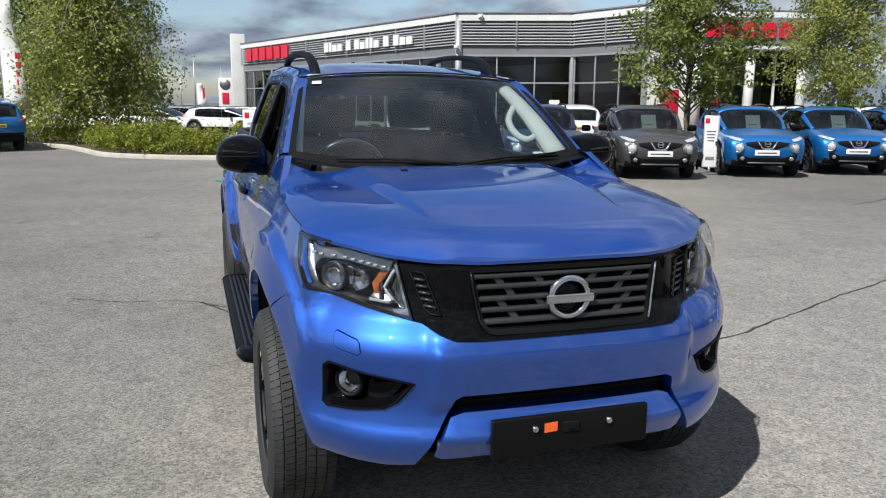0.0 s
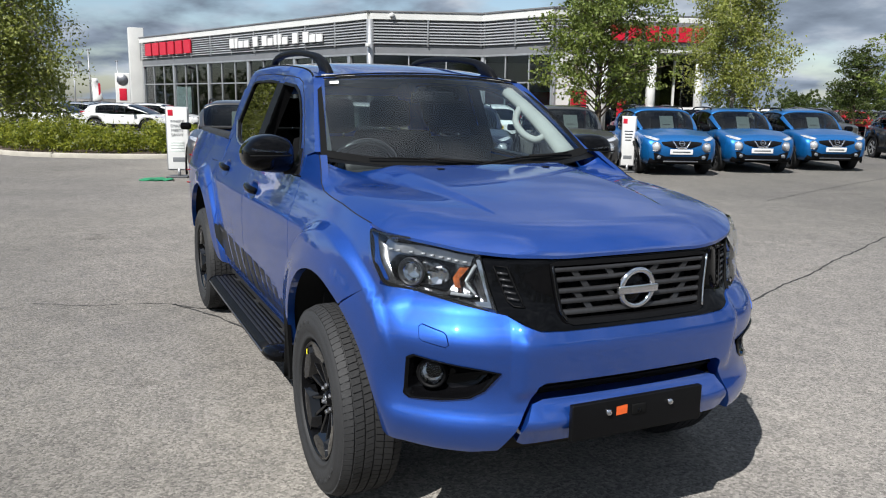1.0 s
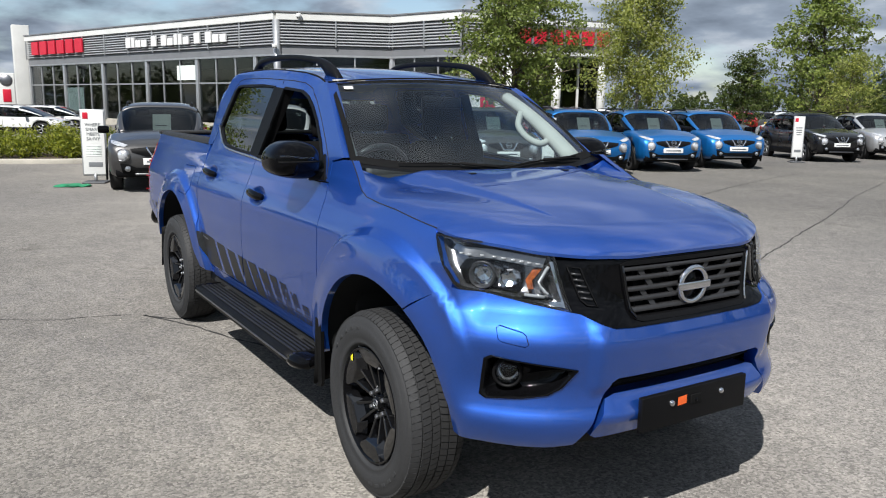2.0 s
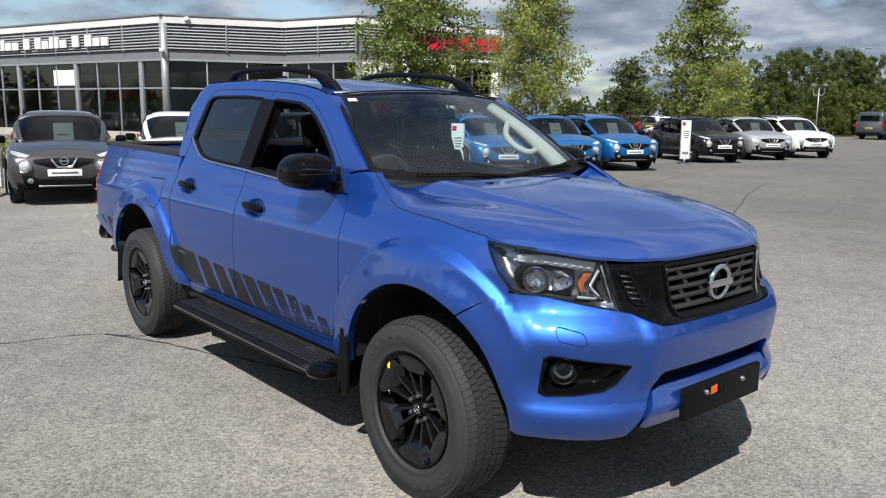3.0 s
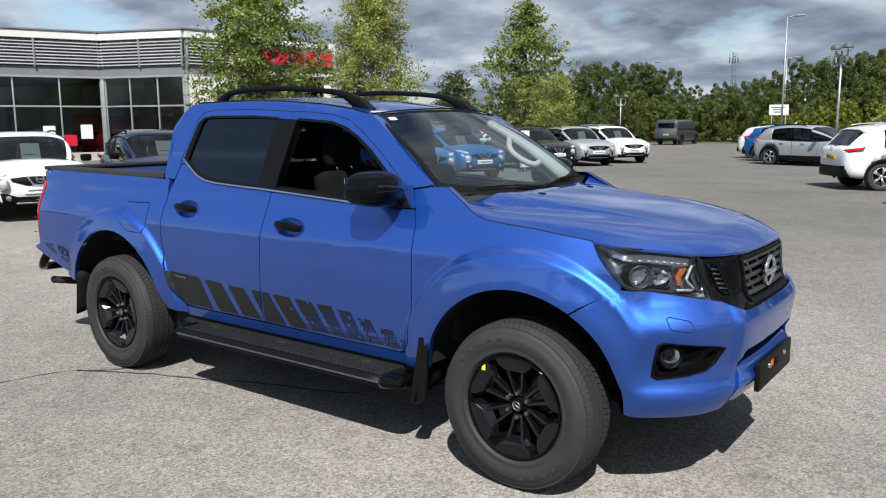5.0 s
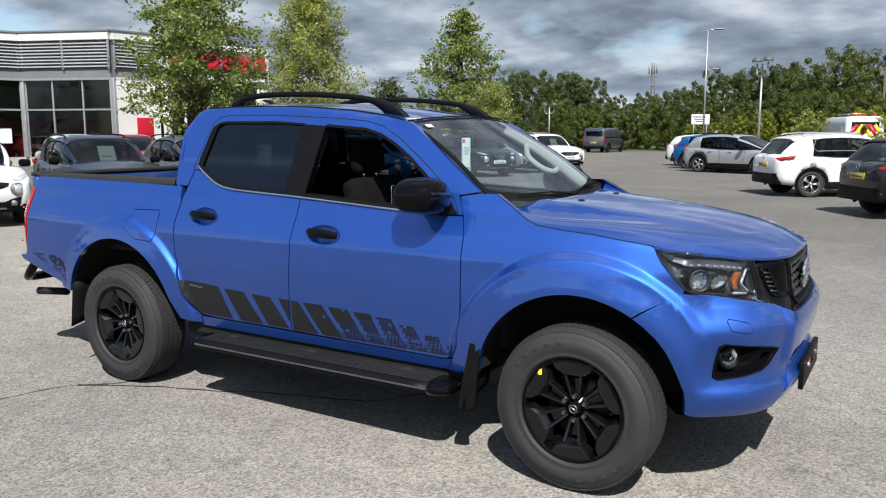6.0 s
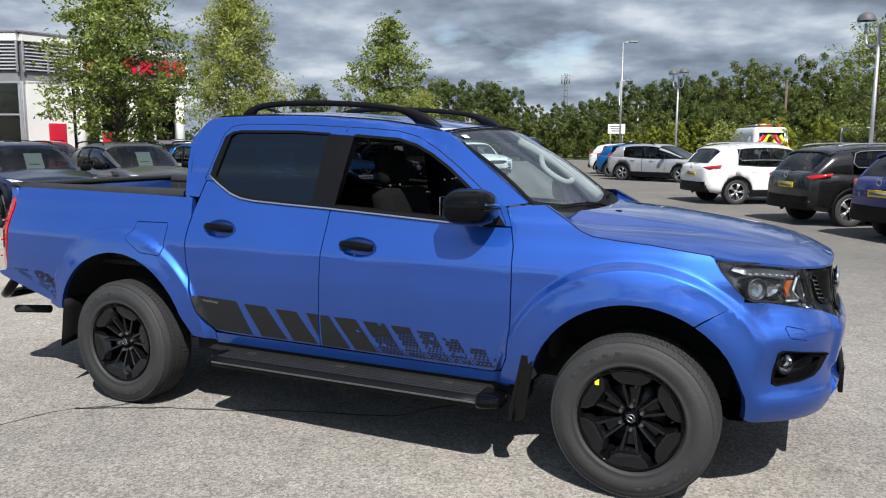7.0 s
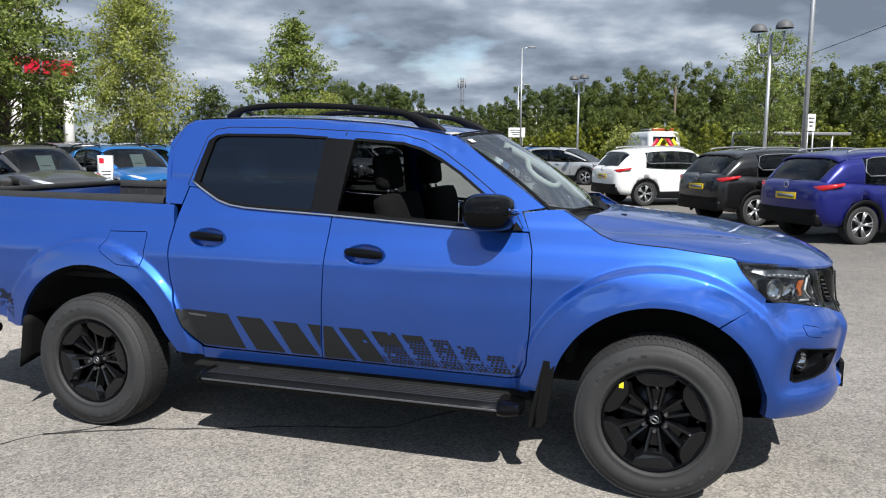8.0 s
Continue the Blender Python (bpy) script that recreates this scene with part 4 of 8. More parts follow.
part("windscreen", sheet([[screen_at(-0.98 + 1.96 * i / 16, 0.03 + 0.955 * j / 10, 0.004) for i in range(17)] for j in range(11)]), M_glass, truck, "clear windscreen")
part("screen_seal", patch([(-1.0, 0.0), (1.0, 0.0), (1.0, 1.0), (-1.0, 1.0)], screen_at, holes=([(-0.962, 0.07), (0.962, 0.07), (0.968, 0.972), (-0.968, 0.972)],), edge=0.08, lip=0.012, grid=False), M_black_soft, truck)
part("header_seal", tube([(-0.998 - 0.078 * u * u, 0.592 * u, 1.726 - 0.032 * u * u) for u in [-1 + k / 8 for k in range(17)]], 0.0045, 6), M_black_soft, truck)
part("windscreen_sticker", sheet([[screen_at(-0.90 + 0.075 * i, 0.875 + 0.045 * j, -0.002) for i in range(2)] for j in range(2)]), M_white, truck, "small white paper sticker")
# cowl and wipers
part("cowl", sheet([[Vector((-0.36 + 0.045 - 0.17 * u * u, 0.74 * u, 1.262 + 0.05 * u * u)), Vector((-0.40 - 0.15 * u * u, 0.735 * u, 1.272 + 0.06 * u * u))] for u in [-1 + i / 10 for i in range(21)]]), M_black, truck)
for u0, u1 in ((-0.72, 0.06), (0.02, 0.78)):
    wb = tube([screen_at(u0 + (u1 - u0) * k / 8, 0.022 + 0.03 * math.sin(math.pi * k / 8) + 0.015 * (k / 8), -0.014) for k in range(9)], 0.005, 6)
    tube([screen_at(u1, 0.0, -0.018), screen_at(u1 - 0.12, 0.025, -0.024), screen_at(u1 - 0.36, 0.056, -0.02)], 0.008, 6, bm=wb)
    part("wiper", wb, M_black_soft, truck)
for y_ in (1, -1):
    part("washer_nozzle", box(0.03, 0.03, 0.012, (-0.22, 0.27 * y_, 1.283), 0.004), M_black, truck)


# bonnet
HX = (-0.46, -0.40, -0.34, -0.22, 0.0, 0.2, 0.34, 0.45, 0.56, 0.70, 0.80)
HC = (1.298, 1.296, 1.294, 1.287, 1.265, 1.240, 1.218, 1.198, 1.176, 1.148, 1.124)
HE = (1.332, 1.302, 1.266, 1.206, 1.184, 1.164, 1.143, 1.110, 1.080, 1.056, 1.050)

_, HE = dense(HX, HE)
HX, HC = dense(HX, HC)


WING_X, WING_Z = dense((-0.462, -0.40, -0.34, -0.28, -0.22, -0.10, 0.04, 0.18, 0.318), (1.337, 1.30, 1.265, 1.228, 1.205, 1.192, 1.182, 1.164, 1.146))


def wing_y(x):
    return half_width(x, float(np.interp(x, WING_X, WING_Z)))


EDGE_X = [-0.462 + 0.03 * i for i in range(27)] + [0.45, 0.9]
EDGE_Y = [wing_y(x) for x in EDGE_X[:27]] + [0.80, 0.80]


def hood_z(x, y):
    a = abs(y)
    s = min(1.02, a / float(np.interp(x, EDGE_X, EDGE_Y)))
    zc, ze = float(np.interp(x, HX, HC)), float(np.interp(x, HX, HE))
    z = zc + (ze - zc) * (0.25 * s * s + 0.75 * s ** 5)
    # a raised middle with a pressed facet on either side that narrows to a point towards the nose
    t = min(1.15, max(0.0, (0.50 - x) / 0.80))
    yo, w = 0.375 + 0.185 * t, 0.135 * t
    if t > 0:
        f = min(1.0, max(0.0, (yo - a) / w))
        z -= 0.27 * w * smooth01((x + 0.52) / 0.10) * (1 - f) * smooth01((yo + 0.27 - a) / 0.27)
    nosex = 0.81 - 0.36 * a * a
    z -= (0.036 + 0.012 * smooth01((a - 0.35) / 0.15)) * min(1.0, max(0.0, (x - nosex + 0.20) / 0.20)) ** 2
    return z


def hood_place(x, y, d=0.0):
    return Vector((x, y, hood_z(x, y) - d))


HO = spline([(0.810, 0.0), (0.808, 0.1), (0.804, 0.2), (0.795, 0.30), (0.772, 0.375), (0.738, 0.436), (0.678, 0.540), (0.630, 0.602), (0.549, 0.675), (0.493, 0.718), (0.415, 0.764), (0.335, 0.782)] + [(x, wing_y(x) - 0.004) for x in (0.25, 0.18, 0.11, 0.04, -0.03, -0.10, -0.16, -0.21, -0.25, -0.28, -0.31, -0.34, -0.37, -0.40, -0.43, -0.455)], 3) + [Vector(p) for p in ((-0.43, 0.60), (-0.385, 0.45), (-0.35, 0.3), (-0.335, 0.15), (-0.33, 0.0))]
HO = [(p[0], p[1]) for p in HO]
part("bonnet", patch(HO + [(a, -b) for a, b in reversed(HO[1:-1])], hood_place, step=0.026, edge=0.018, lip=0.014, folds=[[(x, sg * (0.375 + k * (0.50 - x) / 0.80 + o)) for x in (-0.42, -0.2, 0.0, 0.2, 0.4, 0.49)] for sg in (1, -1) for k, o in ((0.05, -0.012), (0.05, 0.0), (0.095, 0.0), (0.14, 0.0), (0.185, 0.0), (0.185, 0.012))] + [[(a - o, sg * b * (1 - 0.3 * o)) for a, b in HO[:34]] for sg in (1, -1) for o in (0.012, 0.026, 0.044, 0.068, 0.1)]), M_blue, truck, "blue bonnet with two pressed creases")
for y_ in (1, -1):
    part("bonnet_gap", tube([Vector((p.x, -p.y * y_, p.z)) for p in [side(a, b + 0.001, 0.002) for a, b in resample([(-0.462, 1.335), (-0.40, 1.30), (-0.34, 1.265), (-0.28, 1.228), (-0.22, 1.205), (-0.10, 1.192), (0.04, 1.182), (0.18, 1.164), (0.318, 1.146)], 0.04, False)]], 0.0022, 6), M_dark, truck)

# front bumper
BT = [(0.0, 0.838), (0.30, 0.838), (0.385, 0.842), (0.44, 0.862), (0.50, 0.888), (0.62, 0.908), (0.76, 0.930), (0.90, 0.950), (at_x(0.462), 0.958), (at_x(0.418), 0.930), (at_x(0.364), 0.902), (at_x(0.305), 0.867), (at_x(0.268), 0.842), (at_x(0.308), 0.813)]
ARCH = [(at_x(0.365), 0.76), (at_x(0.405), 0.71), (at_x(0.435), 0.66), (at_x(0.462), 0.60), (at_x(0.481), 0.54), (at_x(0.490), 0.43)]
FOG = [(0.515, 0.704), (0.58, 0.717), (0.72, 0.735), (0.825, 0.748), (0.85, 0.735), (0.862, 0.66), (0.868, 0.600), (0.845, 0.588), (0.72, 0.598), (0.62, 0.613), (0.57, 0.640)]
WASH = [(0.715, 0.835), (0.80, 0.852), (0.812, 0.842), (0.80, 0.805), (0.785, 0.797), (0.705, 0.785), (0.692, 0.795), (0.702, 0.825)]
bumper_out = BT + ARCH + [(0.95, 0.422), (0.80, 0.418), (0.62, 0.418), (0.52, 0.43), (0.468, 0.50), (0.415, 0.60), (0.39, 0.655), (0.365, 0.668), (0.0, 0.668)]
outl = bumper_out + neg(list(reversed(bumper_out[1:-1])))
bumper = part("front_bumper", patch(outl, nose, holes=(FOG, neg(FOG), WASH, neg(WASH)), step=0.024, edge=0.02, lip=0.05, folds=[[(sg * a, 0.42), (sg * a, 0.95)] for sg in (1, -1) for a in (0.445, 0.455, 0.463, 0.471, 0.48, 0.492)]), M_blue, truck, "blue front bumper")
# lower bars beside the number plate
LB = [(0.0, 0.600), (0.36, 0.600), (0.40, 0.588), (0.445, 0.50), (0.455, 0.46), (0.43, 0.445), (0.32, 0.448), (0.0, 0.452)]
part("lower_bar", patch(LB + neg(list(reversed(LB[1:-1]))), lambda t, z, d: nose(t, z, d + 0.018 - 0.03 * math.exp(-((z - 0.535) / 0.05) ** 2)), step=0.04, lip=0.06), M_blue, bumper)
part("lower_grille", sheet([[nose(t, z, 0.085) for t in [-0.46 + 0.92 * i / 12 for i in range(13)]] for z in (0.59, 0.68)]), M_dark, bumper)
part("lower_grille_bar", tube([nose(-0.42 + 0.84 * k / 12, 0.634, 0.05) for k in range(13)], 0.007, 6), M_black, bumper)
part("chin", sheet([[nose(t, z, d) for t in [-0.95 + 1.9 * i / 20 for i in range(21)]] for z, d in ((0.46, 0.05), (0.40, 0.06), (0.365, 0.16), (0.36, 0.5))]), M_black_soft, bumper)
# number plate backing
pl = part("number_plate_backing", box(0.022, 0.555, 0.128, (0.872, 0.0, 0.522), 0.004), M_black, bumper, "blank black number plate backing")
for y_ in (-0.132, 0.132):
    part("bolt", lathe([(0.001, 0.012), (0.006, 0.012), (0.011, 0.008), (0.012, 0.0)], 14, axis="x", at=(0.882, y_, 0.545)), M_chrome, pl)
part("orange_sticker", sheet([[(0.8845, -0.100 + 0.046 * i, 0.528 + 0.032 * j + 0.003 * i) for i in range(2)] for j in range(2)]), M_orange, pl, "orange paper sticker")
part("camera_housing", box(0.008, 0.058, 0.036, (0.884, -0.005, 0.540), 0.003), M_black_soft, pl)
part("camera_lens", lathe([(0.001, 0.004), (0.007, 0.003), (0.008, 0.0)], 12, axis="x", at=(0.888, -0.005, 0.536)), M_black_gloss, pl)

for sg in (-1, 1):
    fo = FOG if sg > 0 else neg(FOG)
    # deep pocket, glossy rim, round lamp
    pk = bmesh.new()
    rim_pts = resample(fo, 0.03)
    cx, cz = sum(p[0] for p in rim_pts) / len(rim_pts), sum(p[1] for p in rim_pts) / len(rim_pts)
    levels = ((1.0, 0.0), (0.97, -0.006), (0.90, 0.004), (0.86, 0.03), (0.72, 0.055), (0.4, 0.062), (0.02, 0.062))
    rings = [[pk.verts.new(nose(cx + (p[0] - cx) * k, cz + (p[1] - cz) * k, d)) for p in rim_pts] for k, d in levels]
    for a_, b_ in zip(rings, rings[1:]):
        for k in range(len(a_)):
            pk.faces.new((a_[k], a_[(k + 1) % len(a_)], b_[(k + 1) % len(a_)], b_[k]))
    bmesh.ops.recalc_face_normals(pk, faces=pk.faces)
    part("fog_lamp_surround", pk, M_black_gloss, bumper, "glossy black fog lamp surround")
    c = nose(sg * 0.775, 0.675, 0.045)
    n_ = (nose(sg * 0.70, 0.675, -0.1) - nose(sg * 0.70, 0.675, 0.0)).normalized()
    fm = Matrix.Translation(c) @ n_.to_track_quat("X", "Z").to_matrix().to_4x4()
    part("fog_lamp_body", lathe([(0.053, -0.03), (0.053, 0.012), (0.046, 0.018), (0.042, 0.006)], 24, axis="x"), M_black, bumper, m=fm)
    part("fog_lamp_reflector", lathe([(0.042, 0.008), (0.035, -0.012), (0.018, -0.026), (0.001, -0.03)], 9, axis="x"), M_chrome, bumper, m=fm)
    part("fog_lamp_lens", lathe([(0.042, 0.010), (0.031, 0.018), (0.016, 0.022), (0.0005, 0.023)], 24, axis="x"), M_clear, bumper, m=fm)
    # washer cover: a shallow lid with a fine gap
    wc = WASH if sg > 0 else neg(WASH)
    part("washer_gap", patch(ring(wc, -0.004), lambda t, z, d: nose(t, z, d + 0.012), lip=0.004, grid=False, roll=0.0), M_dark, bumper)
    part("washer_cover", patch(ring(wc, 0.003), nose, step=0.02, lip=0.008, edge=0.015, roll=0.001), M_blue, bumper)

# black upper mask with grille
MK = [(0.0, 1.092), (0.30, 1.092), (0.46, 1.092), (0.604, 1.091), (0.562, 0.98), (0.524, 0.888), (0.46, 0.874), (0.395, 0.845), (0.30, 0.838), (0.0, 0.838)]
GR = [(0.0, 1.060), (0.30, 1.060), (0.335, 1.052), (0.322, 0.99), (0.305, 0.90), (0.288, 0.868), (0.262, 0.860), (0.0, 0.858)]
GRF = GR + neg(list(reversed(GR[1:-1])))
mask = part("grille_mask", patch(MK + neg(list(reversed(MK[1:-1]))), lambda t, z, d: nose(t, z, d + 0.008 + 0.04 * smooth01((z - 1.06) / 0.04)), holes=(GRF,), step=0.04, lip=0.05), M_black_gloss, truck, "glossy black grille mask")
part("grille_mesh", sheet([[nose(t, z, 0.075) for t in [-0.36 + 0.72 * i / 10 for i in range(11)]] for z in (0.84, 1.08)]), M_dark, mask)
part("grille_frame", patch(ring(GRF, -0.004), lambda t, z, d: nose(t, z, d + 0.003), holes=(ring(GRF, 0.012),), lip=0.03, grid=False), M_black, mask)
SL = (1.034, 1.000, 0.962, 0.927, 0.892)


def gw(z):
    return float(np.interp(z, (0.86, 0.90, 0.99, 1.06), (0.275, 0.30, 0.318, 0.328)))


for i, z in enumerate(SL):
    w_ = gw(z)
    rows = []
    for k in range(25):
        t = -w_ + 2 * w_ * k / 24
        rows.append([nose(t, z + 0.0080, 0.034), nose(t, z + 0.0077, 0.012), nose(t, z + 0.0060, 0.009), nose(t, z - 0.0060, 0.008), nose(t, z - 0.0077, 0.011), nose(t, z - 0.0080, 0.034)])
    sb = sheet(rows, closed=True)
    bmesh.ops.recalc_face_normals(sb, faces=sb.faces)
    part("grille_slat", sb, M_grille, mask, "dark grey grille slat")
for i in range(len(SL) - 1):
    za, zb = SL[i], SL[i + 1]
    for q in (-0.72, -0.30, 0.30, 0.72) if i % 2 == 0 else (-0.62, 0.62):
        t = q * gw(za)
        k_ = 0.009 if q < 0 else -0.009
        lo_ = [(t - k_ - 0.013, za - 0.006), (t - k_ + 0.013, za - 0.006), (t + k_ + 0.013, zb + 0.006), (t + k_ - 0.013, zb + 0.006)]
        part("grille_link", patch(lo_, lambda a, b, d: nose(a, b, d + 0.0125), lip=0.015, grid=False, roll=0.001), M_grille, mask)
for i in range(7):
    t = -0.27 + 0.09 * i
    part("grille_web", sheet([[nose(t, 0.865, 0.06), nose(t, 1.055, 0.06)], [nose(t, 0.865, 0.03), nose(t, 1.055, 0.03)]]), M_black, mask)
# badge: a plain ring with a bar
bc_ = nose(0, 0.957, -0.002)
part("badge_ring", tube([bc_ + Vector((0.006 + 0.004 * math.sin(a), 0.066 * math.cos(a), 0.064 * math.sin(a))) for a in [2 * math.pi * k / 40 for k in range(40)]], 0.0115, 8, closed=True), M_chrome, mask, "round chrome badge ring")
part("badge_bar", box(0.016, 0.168, 0.030, bc_ + Vector((0.012, 0, -0.002)), 0.005), M_chrome, mask, "plain chrome badge bar")
part("badge_back", lathe([(0.001, 0.0), (0.058, 0.0), (0.062, -0.012)], 32, axis="x", at=bc_), M_black_gloss, mask)
for sg in (-1, 1):
    # grille edges, sun glint put in as chrome one side, black the other; slotted side vents
    part("grille_edge", tube([nose(sg * (gw(z) + 0.006), z, 0.0) for z in (0.872, 0.90, 0.94, 0.98, 1.02, 1.05)], 0.004, 6), M_chrome if sg > 0 else M_wheel, mask)
    VT = [(0.548, 1.046), (0.495, 1.042), (0.432, 0.914), (0.470, 0.917), (0.494, 0.934)]
    vt = [(sg * a, b) for a, b in VT]
    part("side_vent", patch(vt, lambda t, z, d: nose(t, z, d + 0.006), lip=0.012, grid=False), M_dark, mask)
    part("vent_rim", tube([nose(sg * a, b, 0.002) for a, b in resample(VT, 0.03)], 0.0035, 5, closed=True), M_black, mask)
    for k in range(5):
        f_ = (k + 0.7) / 5.4
        part("vent_slat", tube([nose(sg * (0.540 - 0.052 * f_), 1.038 - 0.11 * f_, 0.001), nose(sg * (0.500 - 0.058 * f_), 1.034 - 0.112 * f_, 0.001)], 0.0045, 6), M_grille, mask)

# headlights
M_lampcell = material("frosted_lamp_cell", (0.30, 0.31, 0.32), 0.2, vary=0.1, scale=40)
HL = [(0.608, 1.094), (0.70, 1.106), (0.83, 1.118), (0.91, 1.123), (1.03, 1.127), (1.15, 1.129), (1.125, 1.085), (1.06, 1.02), (0.985, 0.972), (0.95, 0.958), (0.90, 0.947), (0.80, 0.936), (0.70, 0.922), (0.60, 0.903), (0.528, 0.888), (0.565, 0.98)]
for sg in (-1, 1):
    hl = HL if sg > 0 else neg(HL)
    hb = bmesh.new()
    rp = resample(hl, 0.03)
    cx, cz = sg * 0.82, 1.015
    rings = [[hb.verts.new(nose(cx + (p[0] - cx) * k, cz + (p[1] - cz) * k, d)) for p in rp] for k, d in ((1.0, 0.004), (0.985, 0.03), (0.92, 0.06), (0.75, 0.07), (0.4, 0.075), (0.02, 0.075))]
    for a_, b_ in zip(rings, rings[1:]):
        for k in range(len(a_)):
            hb.faces.new((a_[k], a_[(k + 1) % len(a_)], b_[(k + 1) % len(a_)], b_[k]))
    bmesh.ops.recalc_face_normals(hb, faces=hb.faces)
    head = part("headlight", hb, M_lamp_inner, truck, "clear headlight with a projector lamp and amber indicator")
    part("headlight_lens", patch(hl, lambda t, z, d: nose(t, z, d + 0.001 - 0.012 * math.sin(math.pi * min(1, max(0, (z - 0.9) / 0.24)))), step=0.04, lip=0.012), M_clear, head, "clear plastic lens")
    part("headlight_rim", patch(hl, lambda t, z, d: nose(t, z, d + 0.0005), holes=(ring(hl, 0.006),), lip=0.02, grid=False), M_black_soft, head)
    # upper reflector strip with lamp cells
    US = [(0.635, 1.066), (0.76, 1.079), (0.90, 1.091), (1.04, 1.101), (1.055, 1.084), (0.92, 1.062), (0.78, 1.048), (0.65, 1.036)]
    part("light_strip", patch([(sg * a, b) for a, b in US], lambda t, z, d: nose(t, z, d + 0.036), step=0.04, lip=0.012), M_steel, head)
    for k in range(9):
        t = 0.67 + 0.038 * k
        z = 1.048 + 0.0032 * k
        part("lamp_cell", box(0.010, 0.016, 0.008, (0, 0, 0), 0.003), M_lampcell, head, m=Matrix.Translation(nose(sg * t, z, 0.034)) @ pose(0, 0, 0, 0, 0, -sg * -38))
    c = nose(sg * 0.895, 1.000, 0.040)
    n_ = (nose(sg * 0.80, 1.0, -0.1) - nose(sg * 0.80, 1.0, 0.0)).normalized()
    pm = Matrix.Translation(c) @ n_.to_track_quat("X", "Z").to_matrix().to_4x4()
    part("projector_ring", lathe([(0.038, -0.02), (0.050, -0.004), (0.048, 0.008), (0.044, 0.004), (0.036, -0.006)], 28, axis="x"), M_grille, head, m=pm)
    part("projector_lens", lathe([(0.037, -0.008), (0.030, 0.010), (0.018, 0.018), (0.0005, 0.021)], 24, axis="x"), M_clear, head, m=pm)
    part("projector_bowl", lathe([(0.037, -0.008), (0.026, -0.02), (0.0005, -0.026)], 10, axis="x"), M_chrome, head, smooth=False, m=pm)
    pm2 = Matrix.Translation(nose(sg * 0.795, 0.990, 0.045)) @ n_.to_track_quat("X", "Z").to_matrix().to_4x4()
    part("main_beam_bowl", lathe([(0.043, 0.0), (0.034, -0.016), (0.016, -0.026), (0.001, -0.028)], 9, axis="x"), M_chrome, head, smooth=False, m=pm2)
    IND = [(0.654, 1.030), (0.692, 1.028), (0.724, 0.992), (0.708, 0.960), (0.684, 0.962), (0.692, 0.990)]
    part("indicator", patch([(sg * a, b) for a, b in IND], lambda t, z, d: nose(t, z, d + 0.036), step=0.03, lip=0.015), M_amber, head, "amber indicator")
    part("light_guide", tube([nose(sg * a, b, 0.036) for a, b in ((0.622, 1.040), (0.632, 1.030), (0.662, 0.985), (0.656, 0.970), (0.624, 0.945), (0.640, 0.936), (0.725, 0.942))], 0.006, 8), M_lampcell, head, "clear bent light guide")
    part("guide_bezel", tube([nose(sg * a, b, 0.040) for a, b in ((0.606, 1.044), (0.642, 0.985), (0.600, 0.930), (0.74, 0.930))], 0.007, 6), M_black_gloss, head)
    CH = [(0.600, 1.060), (0.622, 1.060), (0.592, 0.985), (0.566, 0.924), (0.62, 0.922), (0.61, 0.912), (0.550, 0.904), (0.578, 0.98)]
    part("edge_reflector", patch([(sg * a, b) for a, b in CH], lambda t, z, d: nose(t, z, d + 0.022), step=0.03, lip=0.012), M_chrome, head)
    part("bowl_surround", patch([(sg * a, b) for a, b in ((0.74, 1.036), (0.83, 1.044), (0.95, 1.052), (0.985, 1.02), (0.95, 0.972), (0.86, 0.953), (0.76, 0.946), (0.735, 0.985))], lambda t, z, d: nose(t, z, d + 0.050), holes=([(sg * (0.845 + 0.098 * math.cos(q)), 0.996 + 0.040 * math.sin(q)) for q in [2 * math.pi * k / 20 for k in range(20)]],), step=0.04, lip=0.02), M_black_gloss, head)

# cab back, bed
def back_place(y, z, d=0.0):
    return Vector((float(np.interp(z, (0.6, 1.31, 1.50, 1.64, 1.70, 1.752), (-2.70, -2.712, -2.748, -2.762, -2.742, -2.70))) + d, y, z))


CB = [(0.80, 0.6), (0.755, 1.31), (0.69, 1.50), (0.63, 1.64), (0.585, 1.70), (0.55, 1.752)]
BW_ = [(0.60, 1.36), (0.56, 1.50), (0.52, 1.62)]
part("cab_back", patch(CB + [(-a, b) for a, b in reversed(CB)], back_place, holes=(BW_ + [(-a, b) for a, b in reversed(BW_)],), step=0.06, edge=0.05, lip=0.03), M_blue, truck)
part("back_window", sheet([[back_place(w_ * (-1 + i / 4), z, 0.012) for i in range(9)] for w_, z in BW_]), glass("back_glass", (0.25, 0.28, 0.28), 1.5), truck, "lightly tinted back window")
bed = part("bed_floor", box(1.5, 1.42, 0.04, (-3.5, 0, 0.86), 0.01), M_bed, truck, "black plastic bed liner")
for y_ in (1, -1):
    part("bed_liner_side", sheet([[(x, y_ * 0.70, z) for x in (-2.74, -3.2, -3.7, -4.25)] for z in (0.85, 1.05, 1.30, 1.335)]), M_bed, truck)
    rows = []
    for k in range(13):
        x = -2.735 - 1.48 * k / 12
        w_ = half_width(x, 1.312)
        rows.append([(x, y_ * 0.69, 1.30), (x, y_ * 0.69, 1.338), (x, y_ * 0.71, 1.348), (x, y_ * (w_ - 0.035), 1.345), (x, y_ * (w_ - 0.012), 1.332), (x, y_ * (w_ - 0.008), 1.305)])
    part("bed_rail_cap", sheet(rows), M_bed, truck, "black plastic bed rail cap")
    for k in range(9):
        part("liner_rib", box(0.02, 0.012, 0.40, (-2.86 - 0.16 * k, y_ * 0.698, 1.08), 0.004), M_bed, truck)
